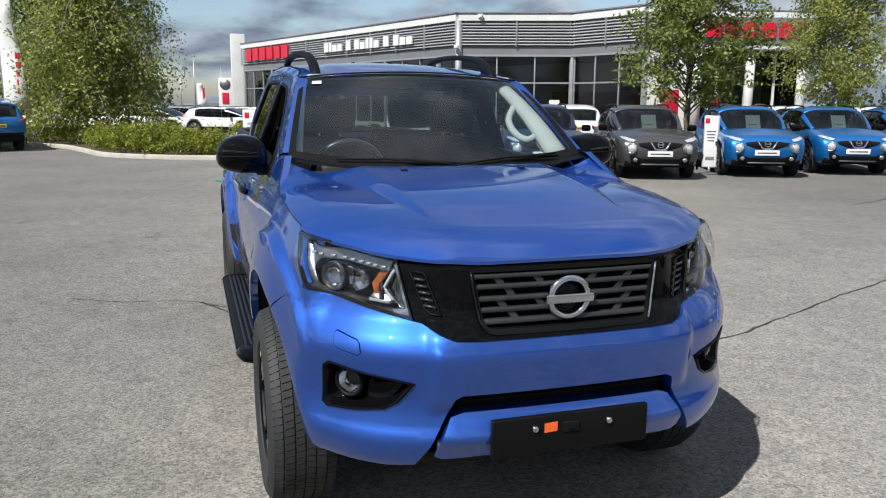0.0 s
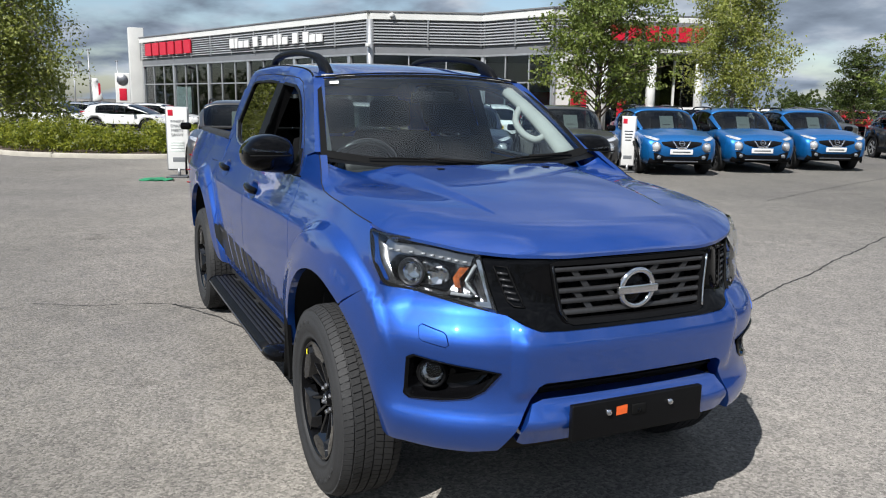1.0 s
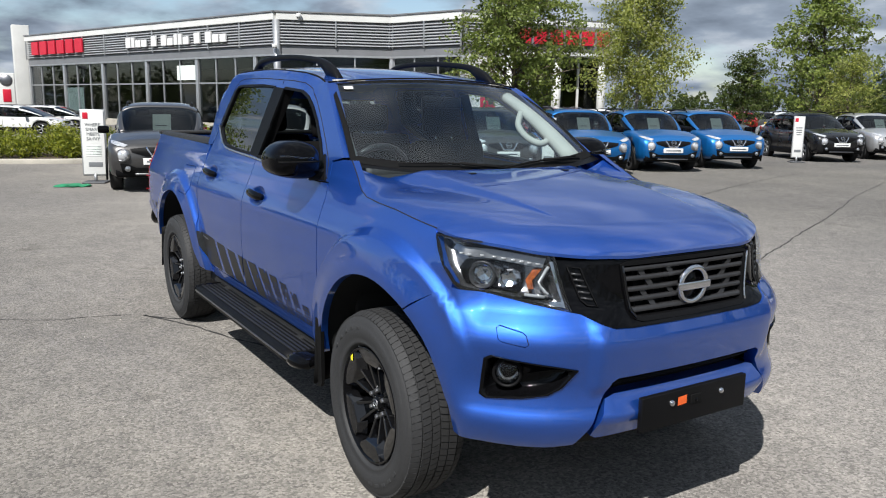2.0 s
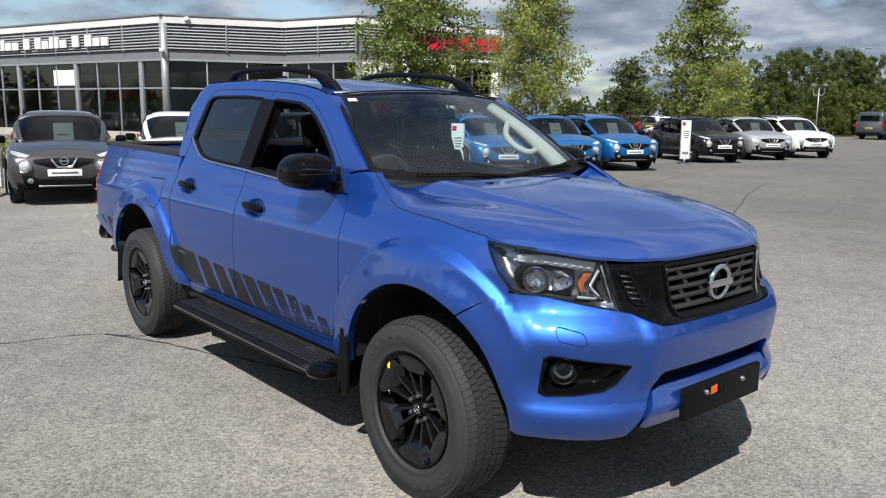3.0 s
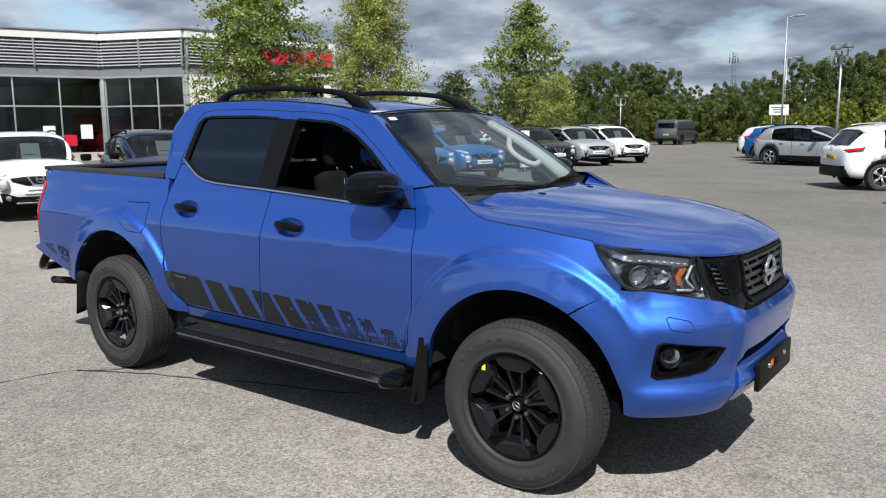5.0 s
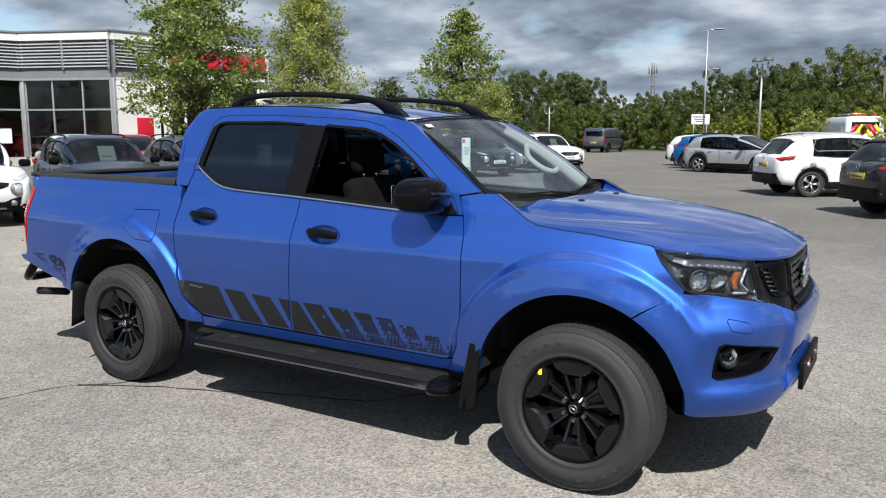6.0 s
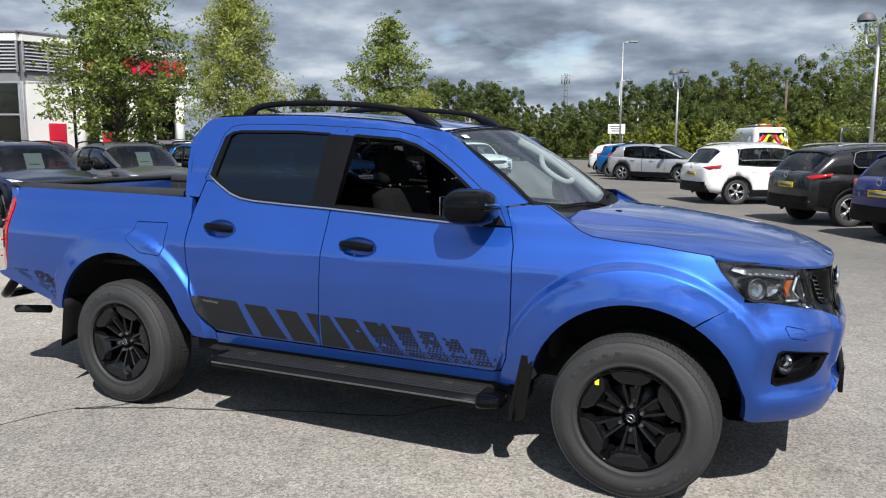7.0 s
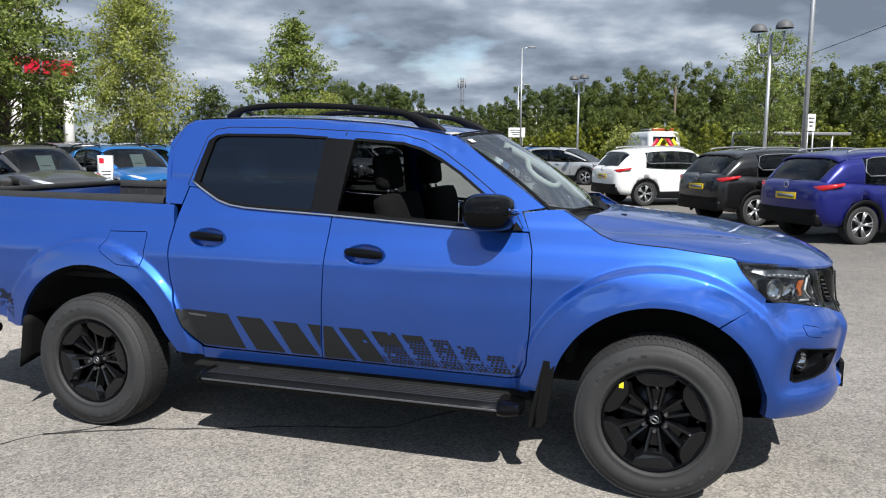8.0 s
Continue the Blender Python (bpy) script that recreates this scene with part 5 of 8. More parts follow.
part("bed_front", box(0.03, 1.42, 0.50, (-2.755, 0, 1.10), 0.008), M_bed, truck)
tg = part("tailgate", box(0.07, 1.46, 0.56, (-4.265, 0, 1.035), 0.02), M_blue, truck, "closed blue tailgate")
part("tailgate_cap", box(0.09, 1.46, 0.03, (-4.262, 0, 1.33), 0.01), M_bed, tg)
TL = [(-4.194, 1.245), (-4.212, 1.0), (-4.232, 0.80), (-4.262, 0.765), (-4.325, 0.775), (-4.318, 0.95), (-4.30, 1.12), (-4.268, 1.235)]
for flip in (False, True):
    tl = part("tail_light", patch(TL, lambda x, z, d: side(x, z, d - 0.002 + 0.45 * max(0, -4.225 - x)), step=0.03, lip=0.05, mirror=flip), M_red_lens, truck, "red tail light")
    s_ = 1 if flip else -1
    for z in (0.86, 0.97, 1.10):
        part("lens_band", tube([(-4.222 - (1.1 - z) * 0.11, s_ * (half_width(-4.22, z) + 0.012), z), (-4.295, s_ * (half_width(-4.29, z) - 0.012), z - 0.008)], 0.006, 6), M_red_lens, tl)
rbump = tube(spline([(-4.20, -0.80, 0.70), (-4.30, -0.80, 0.60), (-4.42, -0.70, 0.555), (-4.45, -0.3, 0.55), (-4.45, 0.3, 0.55), (-4.42, 0.70, 0.555), (-4.30, 0.80, 0.60), (-4.20, 0.80, 0.70)], 4), 0.032, 10)
part("rear_bumper_tube", rbump, M_black_gloss, truck, "glossy black tubular rear bumper")
part("rear_bumper", box(0.14, 1.34, 0.12, (-4.28, 0, 0.64), 0.03), M_black, truck)
part("tailpipe", rod((-4.1, -0.64, 0.46), (-4.36, -0.70, 0.45), 0.028, 0.028, 14), M_dark, truck)

# chassis, arches
part("underbody", box(4.3, 1.10, 0.20, (-1.75, 0, 0.53), 0.03), M_dark, truck)
part("cab_floor", box(2.05, 1.60, 0.20, (-1.60, 0, 0.485), 0.02), M_dark, truck)
part("sump_guard", box(0.9, 0.9, 0.05, (0.15, 0, 0.36), 0.02), M_dark, truck)
for xc, r_ in ((XF, 0.505), (XR, 0.54)):
    for y_ in (1, -1):
        w_ = 0.845
        rows = []
        for k in range(19):
            a = radians(4 + 170 * k / 18)
            c_, s_ = xc + r_ * math.cos(a), 0.43 + r_ * math.sin(a)
            rows.append([(c_, y_ * (half_width(c_, max(0.45, s_)) - 0.03), s_), (xc + (c_ - xc) * 1.0, y_ * 0.60, s_), (xc + (c_ - xc) * 0.9, y_ * 0.50, s_ - 0.05), (xc, y_ * 0.50, 0.5)])
        part("arch_liner", sheet(rows), M_dark, truck)
for xc in (XF, XR):
    part("axle", rod((xc, -0.72, HUB), (xc, 0.72, HUB), 0.05, 0.05, 12), M_dark, truck)
for y_ in (1, -1):
    # mud flaps
    for xa, zt in ((-0.505, 0.66), (-3.66, 0.62)):
        rows = []
        for k in range(6):
            z = zt - (zt - 0.30) * k / 5
            w1 = 0.906 if xa > -1 else 0.89
            xk = xa + (0.005 - 0.055 * k / 5 if xa > -1 else 0.02 - 0.05 * k / 5)
            rows.append([(xk, y_ * w, z + (0.04 * (w1 - w) / 0.2 if k == 5 else 0)) for w in (0.66, 0.74, 0.81, w1)])
        fb = sheet(rows)
        bmesh.ops.solidify(fb, geom=fb.faces[:], thickness=0.008)
        part("mud_flap", fb, M_black_soft, truck)
    edge_o = [(-0.462, 0.63), (-0.478, 0.52), (-0.492, 0.42), (-0.505, 0.315), (-0.53, 0.292), (-0.592, 0.282), (-0.586, 0.34), (-0.565, 0.44), (-0.545, 0.52), (-0.520, 0.63)]
    part("mud_flap_edge", patch(edge_o, lambda x, z, d: Vector((x, -(0.912 - 0.02 * (0.6 - z) / 0.3 - d), z)), lip=0.02, grid=False, mirror=y_ > 0), M_black_soft, truck)
    # side step with ribbed tread
    rows = []
    for k in range(15):
        x = -2.38 + 1.66 * k / 14
        rows.append([(x, y_ * 0.79, 0.405), (x, y_ * 0.93, 0.405), (x, y_ * 0.962, 0.395), (x, y_ * 0.972, 0.375), (x, y_ * 0.962, 0.352), (x, y_ * 0.92, 0.343), (x, y_ * 0.79, 0.35)])
    stb = sheet(rows, closed=True)
    bmesh.ops.holes_fill(stb, edges=stb.edges)
    bmesh.ops.recalc_face_normals(stb, faces=stb.faces)
    step_ = part("side_step", stb, M_black, truck, "black ribbed side step")
    for k in range(6):
        yy = 0.80 + 0.025 * k
        part("tread_rib", box(1.62, 0.012, 0.007, (-1.55, y_ * yy, 0.408), 0.002), M_step_rib, step_)
    part("step_edge_strip", box(1.64, 0.004, 0.010, (-1.55, y_ * 0.9725, 0.381), 0.001), M_steel, step_)
    for xe, dx in ((-0.64, 1), (-2.39, -1)):
        eb = bmesh.new()
        rows = []
        for k in range(6):
            q = math.sqrt(max(0.0, 1 - (k / 5.0) ** 2)) if k < 5 else 0.25
            x = xe + dx * (0.11 if dx > 0 else 0.03) * k / 5 - (0.09 if dx > 0 else 0)
            rows.append([(x, y_ * (0.88 + a * (0.5 + 0.5 * q)), 0.377 + b * (0.6 + 0.4 * q)) for a, b in ((-0.10, 0.034), (0.05, 0.034), (0.082, 0.024), (0.098, 0.0), (0.082, -0.026), (0.04, -0.036), (-0.10, -0.03))])
        eb = sheet(rows, closed=True)
        bmesh.ops.holes_fill(eb, edges=eb.edges)
        bmesh.ops.recalc_face_normals(eb, faces=eb.faces)
        part("step_end_cap", eb, M_black_gloss, step_)
    for xs_ in (-0.95, -1.6, -2.2):
        part("step_bracket", box(0.06, 0.22, 0.03, (xs_, y_ * 0.72, 0.40), 0.006), M_dark, step_)

# door handles, fuel flap, mirrors
for flip, doors in ((-1, 0), (1, 1)):
    for (hx, hz), dr in (((-1.475, 1.088), front_doors[doors]), ((-2.41, 1.135), rear_doors[doors])):
        wy = half_width(hx, hz)
        cx_, cz_ = DISH_F if dr == front_doors[doors] else DISH_R

        def dish(x, z, d):
            r2 = min(1.0, ((x - cx_) / DISH_A) ** 2 + ((z - cz_) / DISH_B) ** 2)
            return side(x, z, d + 0.002 + 0.034 * (1 - r2))
        part("handle_recess", patch(oval(cx_, cz_, DISH_A + 0.001, DISH_B + 0.001), dish, step=0.016, edge=0.016, lip=0.0, roll=0.0, mirror=flip > 0), M_blue, dr)
        hp = spline([(hx - 0.088, flip * (wy + 0.004), hz + 0.007), (hx - 0.06, flip * (wy + 0.020), hz + 0.010), (hx, flip * (wy + 0.026), hz + 0.008), (hx + 0.07, flip * (wy + 0.022), hz + 0.002), (hx + 0.112, flip * (wy + 0.004), hz - 0.003)], 4)
        part("door_handle", tube(hp, [0.013 + 0.006 * math.sin(math.pi * k / (len(hp) - 1)) for k in range(len(hp))], 10, flat=1.3), M_black_gloss, dr, "glossy black door handle")
part("fuel_gap", patch(ring(FU, -0.004), lambda x, z, d: side(x, z, d + 0.016), lip=0.006, step=0.04, edge=0.03, roll=0.0), M_dark, bed_sides[0])
part("fuel_flap", patch(ring(FU, 0.0045), side, lip=0.012, step=0.02, edge=0.015, roll=0.0015), M_blue, bed_sides[0], "blue fuel filler flap")
for y_ in (-1, 1):
    def mp(p):
        return (p[0] - 0.025 * smooth01((p[1] - 0.75) / 0.08), p[1] * y_, p[2])
    mb = bmesh.new()
    secs = []
    # shell: sections from the inner to the outer end
    shell = spline([(0.795, -0.72, -0.85, 1.285, 1.325), (0.808, -0.672, -0.885, 1.248, 1.380), (0.83, -0.652, -0.902, 1.238, 1.402), (0.88, -0.645, -0.905, 1.236, 1.416), (0.94, -0.650, -0.898, 1.242, 1.414), (0.985, -0.668, -0.885, 1.254, 1.396), (1.015, -0.70, -0.865, 1.274, 1.366), (1.025, -0.74, -0.84, 1.298, 1.345)], 3)
    for yy, lx0, lx1, z0, z1 in shell:
        cx, cz, rx, rz = (lx0 + lx1) / 2, (z0 + z1) / 2, (lx0 - lx1) / 2, (z1 - z0) / 2
        ring_ = []
        for a in range(36):
            an = 2 * math.pi * a / 36
            c_, s_ = math.cos(an), math.sin(an)
            ring_.append(mp((cx + rx * math.copysign(abs(c_) ** 0.62, c_), yy, cz + rz * math.copysign(abs(s_) ** 0.7, s_))))
        secs.append(ring_)
    mb = sheet(secs, closed=True)
    bmesh.ops.holes_fill(mb, edges=mb.edges)
    bmesh.ops.recalc_face_normals(mb, faces=mb.faces)
    mir = part("door_mirror", mb, M_black_gloss, truck, "glossy black door mirror")
    part("mirror_base", patch([(-0.655, 1.235), (-0.80, 1.24), (-0.795, 1.33), (-0.76, 1.35)], lambda x, z, d: side(x, z, d - 0.008), mirror=y_ > 0, lip=0.02, grid=False, roll=0.0), M_black, mir)
    part("mirror_arm", tube([mp((-0.71, 0.745, 1.265)), mp((-0.71, 0.79, 1.258)), mp((-0.72, 0.84, 1.258))], [0.03, 0.026, 0.03], 10), M_black, mir)
    part("mirror_indicator", tube([mp((-0.634 - 0.03 * abs((k - 3) / 5) ** 2, 0.85 + 0.15 * k / 7, 1.337 + 0.002 * k)) for k in range(8)], 0.0055, 6), M_clear, mir)
    part("mirror_seam", tube([mp((-0.637 - 0.03 * abs((k - 3) / 5) ** 2, 0.82 + 0.19 * k / 7, 1.322)) for k in range(8)], 0.004, 5), M_black_soft, mir)
    part("mirror_glass", box(0.004, 0.12, 0.09, (-0.9295, y_ * 0.905, 1.33), 0.001), M_chrome, mir)
# roof aerial
part("aerial", tube([(-2.55, 0.0, 1.80), (-2.62, 0.0, 1.84), (-2.68, 0, 1.85)], [0.022, 0.012, 0.006], 8), M_black, truck)

# black stripe decals low on the doors
def deco_top(x):
    return float(np.interp(x, (-2.62, -2.2, -1.7, -1.3, -0.95, -0.66), (0.722, 0.708, 0.69, 0.672, 0.635, 0.565)))


rng = random.Random(4)
for flip in (False, True):
    fd, rd = (front_doors[1], rear_doors[1]) if flip else (front_doors[0], rear_doors[0])
    o = [(-2.425, 0.537), (-2.165, 0.534), (-2.263, 0.724), (-2.578, 0.735), (-2.54, 0.64), (-2.488, 0.572)]
    part("stripe_decal", patch(o, lambda x, z, d: side(x, z, d - 0.0016), lip=0.0014, mirror=flip, roll=0.0), M_decal, rd, "black vinyl stripe")
    for b0, b1, t0, t1, zt, own in ((-2.10, -1.925, -2.21, -2.055, 0.716, rd), (-1.885, -1.724, -1.99, -1.848, 0.706, rd)):
        part("stripe_decal", patch([(b0, 0.533), (b1, 0.532), (t1, zt - 0.004), (t0, zt)], lambda x, z, d: side(x, z, d - 0.0016), lip=0.0014, mirror=flip, roll=0.0), M_decal, own, "black vinyl stripe")
    part("stripe_decal", patch([(-1.715, 0.575), (-1.708, 0.70), (-1.784, 0.704)], lambda x, z, d: side(x, z, d - 0.0016), lip=0.0014, mirror=flip, roll=0.0), M_decal, rd, "black vinyl stripe")
    # towards the front the stripes break up into small cells
    cells = bmesh.new()
    for b0, b1, t0, t1, zt, keep, net in ((-1.695, -1.515, -1.692, -1.64, 0.700, 0.992, 0.0), (-1.48, -1.345, -1.605, -1.472, 0.699, 0.985, 0.0), (-1.315, -1.185, -1.424, -1.295, 0.694, 0.96, 0.30), (-1.155, -1.06, -1.256, -1.146, 0.688, 0.92, 0.5), (-1.035, -0.925, -1.108, -1.009, 0.678, 0.90, 0.7), (-0.90, -0.80, -0.964, -0.875, 0.655, 0.88, 0.9), (-0.775, -0.685, -0.823, -0.729, 0.620, 0.88, 1.0), (-0.668, -0.637, -0.686, -0.645, 0.580, 0.95, 0.5)):
        nz = max(3, int((zt - 0.528) / 0.0135))
        nx = max(2, round(((b1 - b0) + (t1 - t0)) / 2 / 0.021))
        drop = set()
        for j in range(nz):
            for i in range(nx):
                if rng.random() > keep and 0 < i < nx - 1:
                    drop.add((i, j))
        for j in range(nz):
            for i in range(nx):
                if (i, j) in drop:
                    continue
                sz = 1.0 if net == 0.0 or j / nz > net + 0.25 else (0.80 if j / nz > net * 0.6 else 0.62)
                ps = []
                for du, dv in ((-0.5, -0.5), (0.5, -0.5), (0.5, 0.5), (-0.5, 0.5)):
                    v_ = (j + 0.5 + dv * sz) / nz
                    u_ = min(1.0, max(0.0, (i + 0.5 + (0.5 if sz < 1 and j % 2 else 0.0) + du * sz) / nx))
                    x0_, x1_ = b0 + (t0 - b0) * v_, b1 + (t1 - b1) * v_
                    p = side(x0_ + (x1_ - x0_) * u_, 0.528 + (zt - 0.528) * v_, -0.0018)
                    ps.append(cells.verts.new((p.x, -p.y if flip else p.y, p.z)))
                cells.faces.new(ps if not flip else list(reversed(ps)))
    for j in range(9):
        z = 0.531 + 0.0105 * j
        x = -1.46 + 0.26 * (j / 9) + (0.5 * 0.022 if j % 2 else 0.0)
        while x < -0.655 and j < 9 * (0.25 + 0.75 * smooth01((x + 1.5) / 0.5)):
            if z < deco_top(x) - 0.02:
                w_, h_ = 0.0085 * (1 - 0.05 * j), 0.0042 * (1 - 0.05 * j)
                ps = []
                for du, dv in ((-w_, 0), (0, -h_), (w_, 0), (0, h_)):
                    p = side(x + du - 0.5 * (z - 0.53), z + dv, -0.0016)
                    ps.append(cells.verts.new((p.x, -p.y if flip else p.y, p.z)))
                cells.faces.new(ps if not flip else list(reversed(ps)))
            x += 0.022
    tagged(part("cell_decal", cells, M_decal, fd), kind="stuff")
    # pale plain bar where the model name stands
    part("name_bar", patch([(-2.535, 0.705), (-2.40, 0.698), (-2.395, 0.709), (-2.53, 0.717)], lambda x, z, d: side(x, z, d - 0.0028), lip=0.001, grid=False, mirror=flip, roll=0.0), M_steel, rd, "small plain grey bar")
    bsd = bed_sides[1 if flip else 0]
    cells = bmesh.new()
    for j in range(15):
        for i in range(20):
            x = -4.19 + 0.0245 * i + (0.012 if j % 2 else 0.0)
            z = 0.600 + 0.0125 * j
            lo_ = 0.615 + 0.17 * ((-3.72 - x) / 0.47)
            if lo_ < z < lo_ + 0.115 and not -3.97 < x + 0.3 * (z - 0.7) < -3.92 and rng.random() < 0.86:
                k = 1.0 if z > lo_ + 0.05 else 0.7
                ps = []
                for du, dv in ((-0.0125, 0), (0, -0.0085), (0.0125, 0), (0, 0.0085)):
                    p = side(x + du * k, z + dv * k, -0.0018)
                    ps.append(cells.verts.new((p.x, -p.y if flip else p.y, p.z)))
                cells.faces.new(ps if not flip else list(reversed(ps)))
    tagged(part("cell_decal", cells, M_decal, bsd), kind="stuff")

# wheels


def tyre_mesh():
    prof = [(0.238, -0.098), (0.250, -0.112), (0.2515, -0.1155), (0.262, -0.1195), (0.264, -0.1180), (0.280, -0.1245), (0.3, -0.128), (0.328, -0.1275), (0.330, -0.1255), (0.342, -0.124), (0.363, -0.112), (0.374, -0.098), (0.3785, -0.07), (0.380, 0.0), (0.3785, 0.07), (0.374, 0.098), (0.363, 0.112), (0.342, 0.124), (0.30, 0.128), (0.25, 0.112), (0.238, 0.098)]
    bm = lathe(prof, 72)
    return bm


def tread_mesh():
    """Blocks all round the tyre, with grooves between the rows."""
    bm = bmesh.new()
    rows = ((-0.113, -0.080, 0.0, 0.3625, 0.376), (-0.074, -0.040, 0.5, 0.3785, 0.3795), (-0.034, -0.003, 0.2, 0.380, 0.380), (0.003, 0.034, 0.7, 0.380, 0.380), (0.040, 0.074, 0.4, 0.3795, 0.3785), (0.080, 0.113, 0.9, 0.376, 0.3625))
    n = 88
    for y0, y1, ph, r0, r1 in rows:
        for k in range(n):
            a0, a1 = 2 * math.pi * (k + ph) / n, 2 * math.pi * (k + ph + 0.86) / n
            sk = 0.02 * (1 if y0 < 0 else -1)
            top = [((r + 0.006) * math.cos(a + s), y, (r + 0.006) * math.sin(a + s)) for y, r, a, s in ((y0, r0, a0, 0), (y1, r1, a0, sk), (y1, r1, a1, sk), (y0, r0, a1, 0))]
            bot = [(r * 0.985 * math.cos(a + s), y, r * 0.985 * math.sin(a + s)) for y, r, a, s in ((y0, r0, a0, 0), (y1, r1, a0, sk), (y1, r1, a1, sk), (y0, r0, a1, 0))]
            T, B = [bm.verts.new(p) for p in top], [bm.verts.new(p) for p in bot]
            bm.faces.new(T)
            for i in range(4):
                bm.faces.new((T[i], B[i], B[(i + 1) % 4], T[(i + 1) % 4]))
    bmesh.ops.recalc_face_normals(bm, faces=bm.faces)
    return bm


def spoke_mesh():
    """One of six double spokes of the alloy rim: an outer plate, a sloping facet and two ridged arms to the hub."""
    bm = bmesh.new()

    def pt(r, w, d):
        return bm.verts.new((r, d, w))

    def block(low, top, base):
        """A raised block: its foot outline, and its flat top inside it."""
        a, b = [pt(r, w, base) for r, w in low], [pt(r, w, d) for r, w, d in top]
        bm.faces.new(b)
        for i in range(len(a)):
            k = (i + 1) % len(a)
            bm.faces.new((a[i], a[k], b[k], b[i]))
    # outer plate, flush with the rim, with broad sloping flanks
    block([(0.142, -0.048), (0.176, -0.098), (0.228, -0.117), (0.228, 0.117), (0.176, 0.098), (0.142, 0.048)], [(0.166, -0.044, -0.098), (0.186, -0.078, -0.104), (0.226, -0.104, -0.106), (0.226, 0.104, -0.106), (0.186, 0.078, -0.104), (0.166, 0.044, -0.098)], -0.062)
    # arms
    for sg in (-1, 1):
        block([(0.040, sg * 0.002), (0.160, sg * 0.020), (0.160, sg * 0.058), (0.040, sg * 0.026)], [(0.044, sg * 0.009, -0.058), (0.160, sg * 0.030, -0.086), (0.160, sg * 0.044, -0.088), (0.044, sg * 0.019, -0.060)], -0.034)
    # dished floor piece between the arms
    block([(0.060, -0.012), (0.140, -0.026), (0.140, 0.026), (0.060, 0.012)], [(0.064, -0.010, -0.036), (0.138, -0.022, -0.040), (0.138, 0.022, -0.040), (0.064, 0.010, -0.036)], -0.02)
    bmesh.ops.recalc_face_normals(bm, faces=bm.faces)
    es = [e for e in bm.edges if e.is_manifold and e.calc_face_angle(0) > 0.3]
    bmesh.ops.bevel(bm, geom=es, offset=0.0022, segments=2, affect="EDGES", profile=0.5)
    return bm


me_tyre = bpy.data.meshes.new("tyre")
b_ = tyre_mesh()
for f_ in b_.faces:
    f_.smooth = True
b_.to_mesh(me_tyre); b_.free(); me_tyre.materials.append(M_tyre)
me_tread = bpy.data.meshes.new("tread")
b_ = tread_mesh(); b_.to_mesh(me_tread); b_.free(); me_tread.materials.append(M_tyre)
me_spoke = bpy.data.meshes.new("spoke")
b_ = spoke_mesh(); b_.to_mesh(me_spoke); b_.free(); me_spoke.materials.append(M_wheel)
me_nut = bpy.data.meshes.new("wheel_nut")
b_ = lathe([(0.0005, -0.070), (0.008, -0.070), (0.0105, -0.064), (0.0105, -0.03)], 8); b_.to_mesh(me_nut); b_.free(); me_nut.materials.append(M_steel)
for wx, wy, sg in ((XF, -0.795, 1), (XR, -0.795, 1), (XF, 0.795, -1), (XR, 0.795, -1)):
    spin = 30 if wx == XF else 46
    base = Matrix.Translation((wx, wy, HUB)) @ (Matrix.Identity(4) if sg > 0 else Matrix.Rotation(math.pi, 4, "Z"))
    wh = share("wheel", me_tyre, truck, base, "black alloy wheel with a road tyre")
    share("tread", me_tread, wh)
    part("rim_barrel", lathe([(0.236, -0.104), (0.240, -0.110), (0.232, -0.112), (0.226, -0.098), (0.215, -0.07), (0.205, 0.06), (0.0005, 0.065)], 48), M_black_gloss, wh)
    part("brake_disc", lathe([(0.05, -0.006), (0.15, -0.006), (0.152, 0.006), (0.05, 0.006)], 36), M_grille, wh)
    for k in range(6):
        share("spoke", me_spoke, wh, pose(0, 0, 0, 0, spin + 60 * k, 0))
    part("hub_cap", lathe([(0.0005, -0.074), (0.026, -0.074), (0.031, -0.068), (0.034, -0.05), (0.062, -0.046), (0.07, -0.02)], 28), M_black_gloss, wh)
    part("hub_badge", tube([(0.018 * math.cos(a), -0.076, 0.018 * math.sin(a)) for a in [2 * math.pi * k / 20 for k in range(20)]], 0.003, 5, closed=True), M_steel, wh)
    part("hub_badge_bar", box(0.05, 0.003, 0.007, (0, -0.076, 0)), M_steel, wh, m=pose(0, 0, 0, 0, 30, 0))
    for k in range(6):
        a = radians(-spin - 60 * k)
        share("wheel_nut", me_nut, wh, Matrix.Translation((0.056 * math.cos(a), -0.006, 0.056 * math.sin(a))))
    part("valve_stem", rod((0.195, -0.10, 0.02), (0.185, -0.112, 0.02), 0.004, 0.003, 8), M_black_soft, wh)
    if sg > 0 and wx == XF:
        part("yellow_sticker", sheet([[(-0.164 + 0.020 * i, -0.108, 0.146 + 0.030 * j) for i in range(2)] for j in range(2)]), M_yellow, wh, "yellow paper sticker")
    # letters on the sidewall are kept as plain raised bars
    for k in range(16):
        if k % 8 < 5:
            a = radians(100 + 11 * (k % 8) + (180 if k >= 8 else 0))
            part("sidewall_mark", box(0.028, 0.003, 0.014, (0, 0, 0), 0.001), M_tyre, wh, m=Matrix.Rotation(-a, 4, "Y") @ pose(0.318, -0.1285, 0, 0, 90, 0))

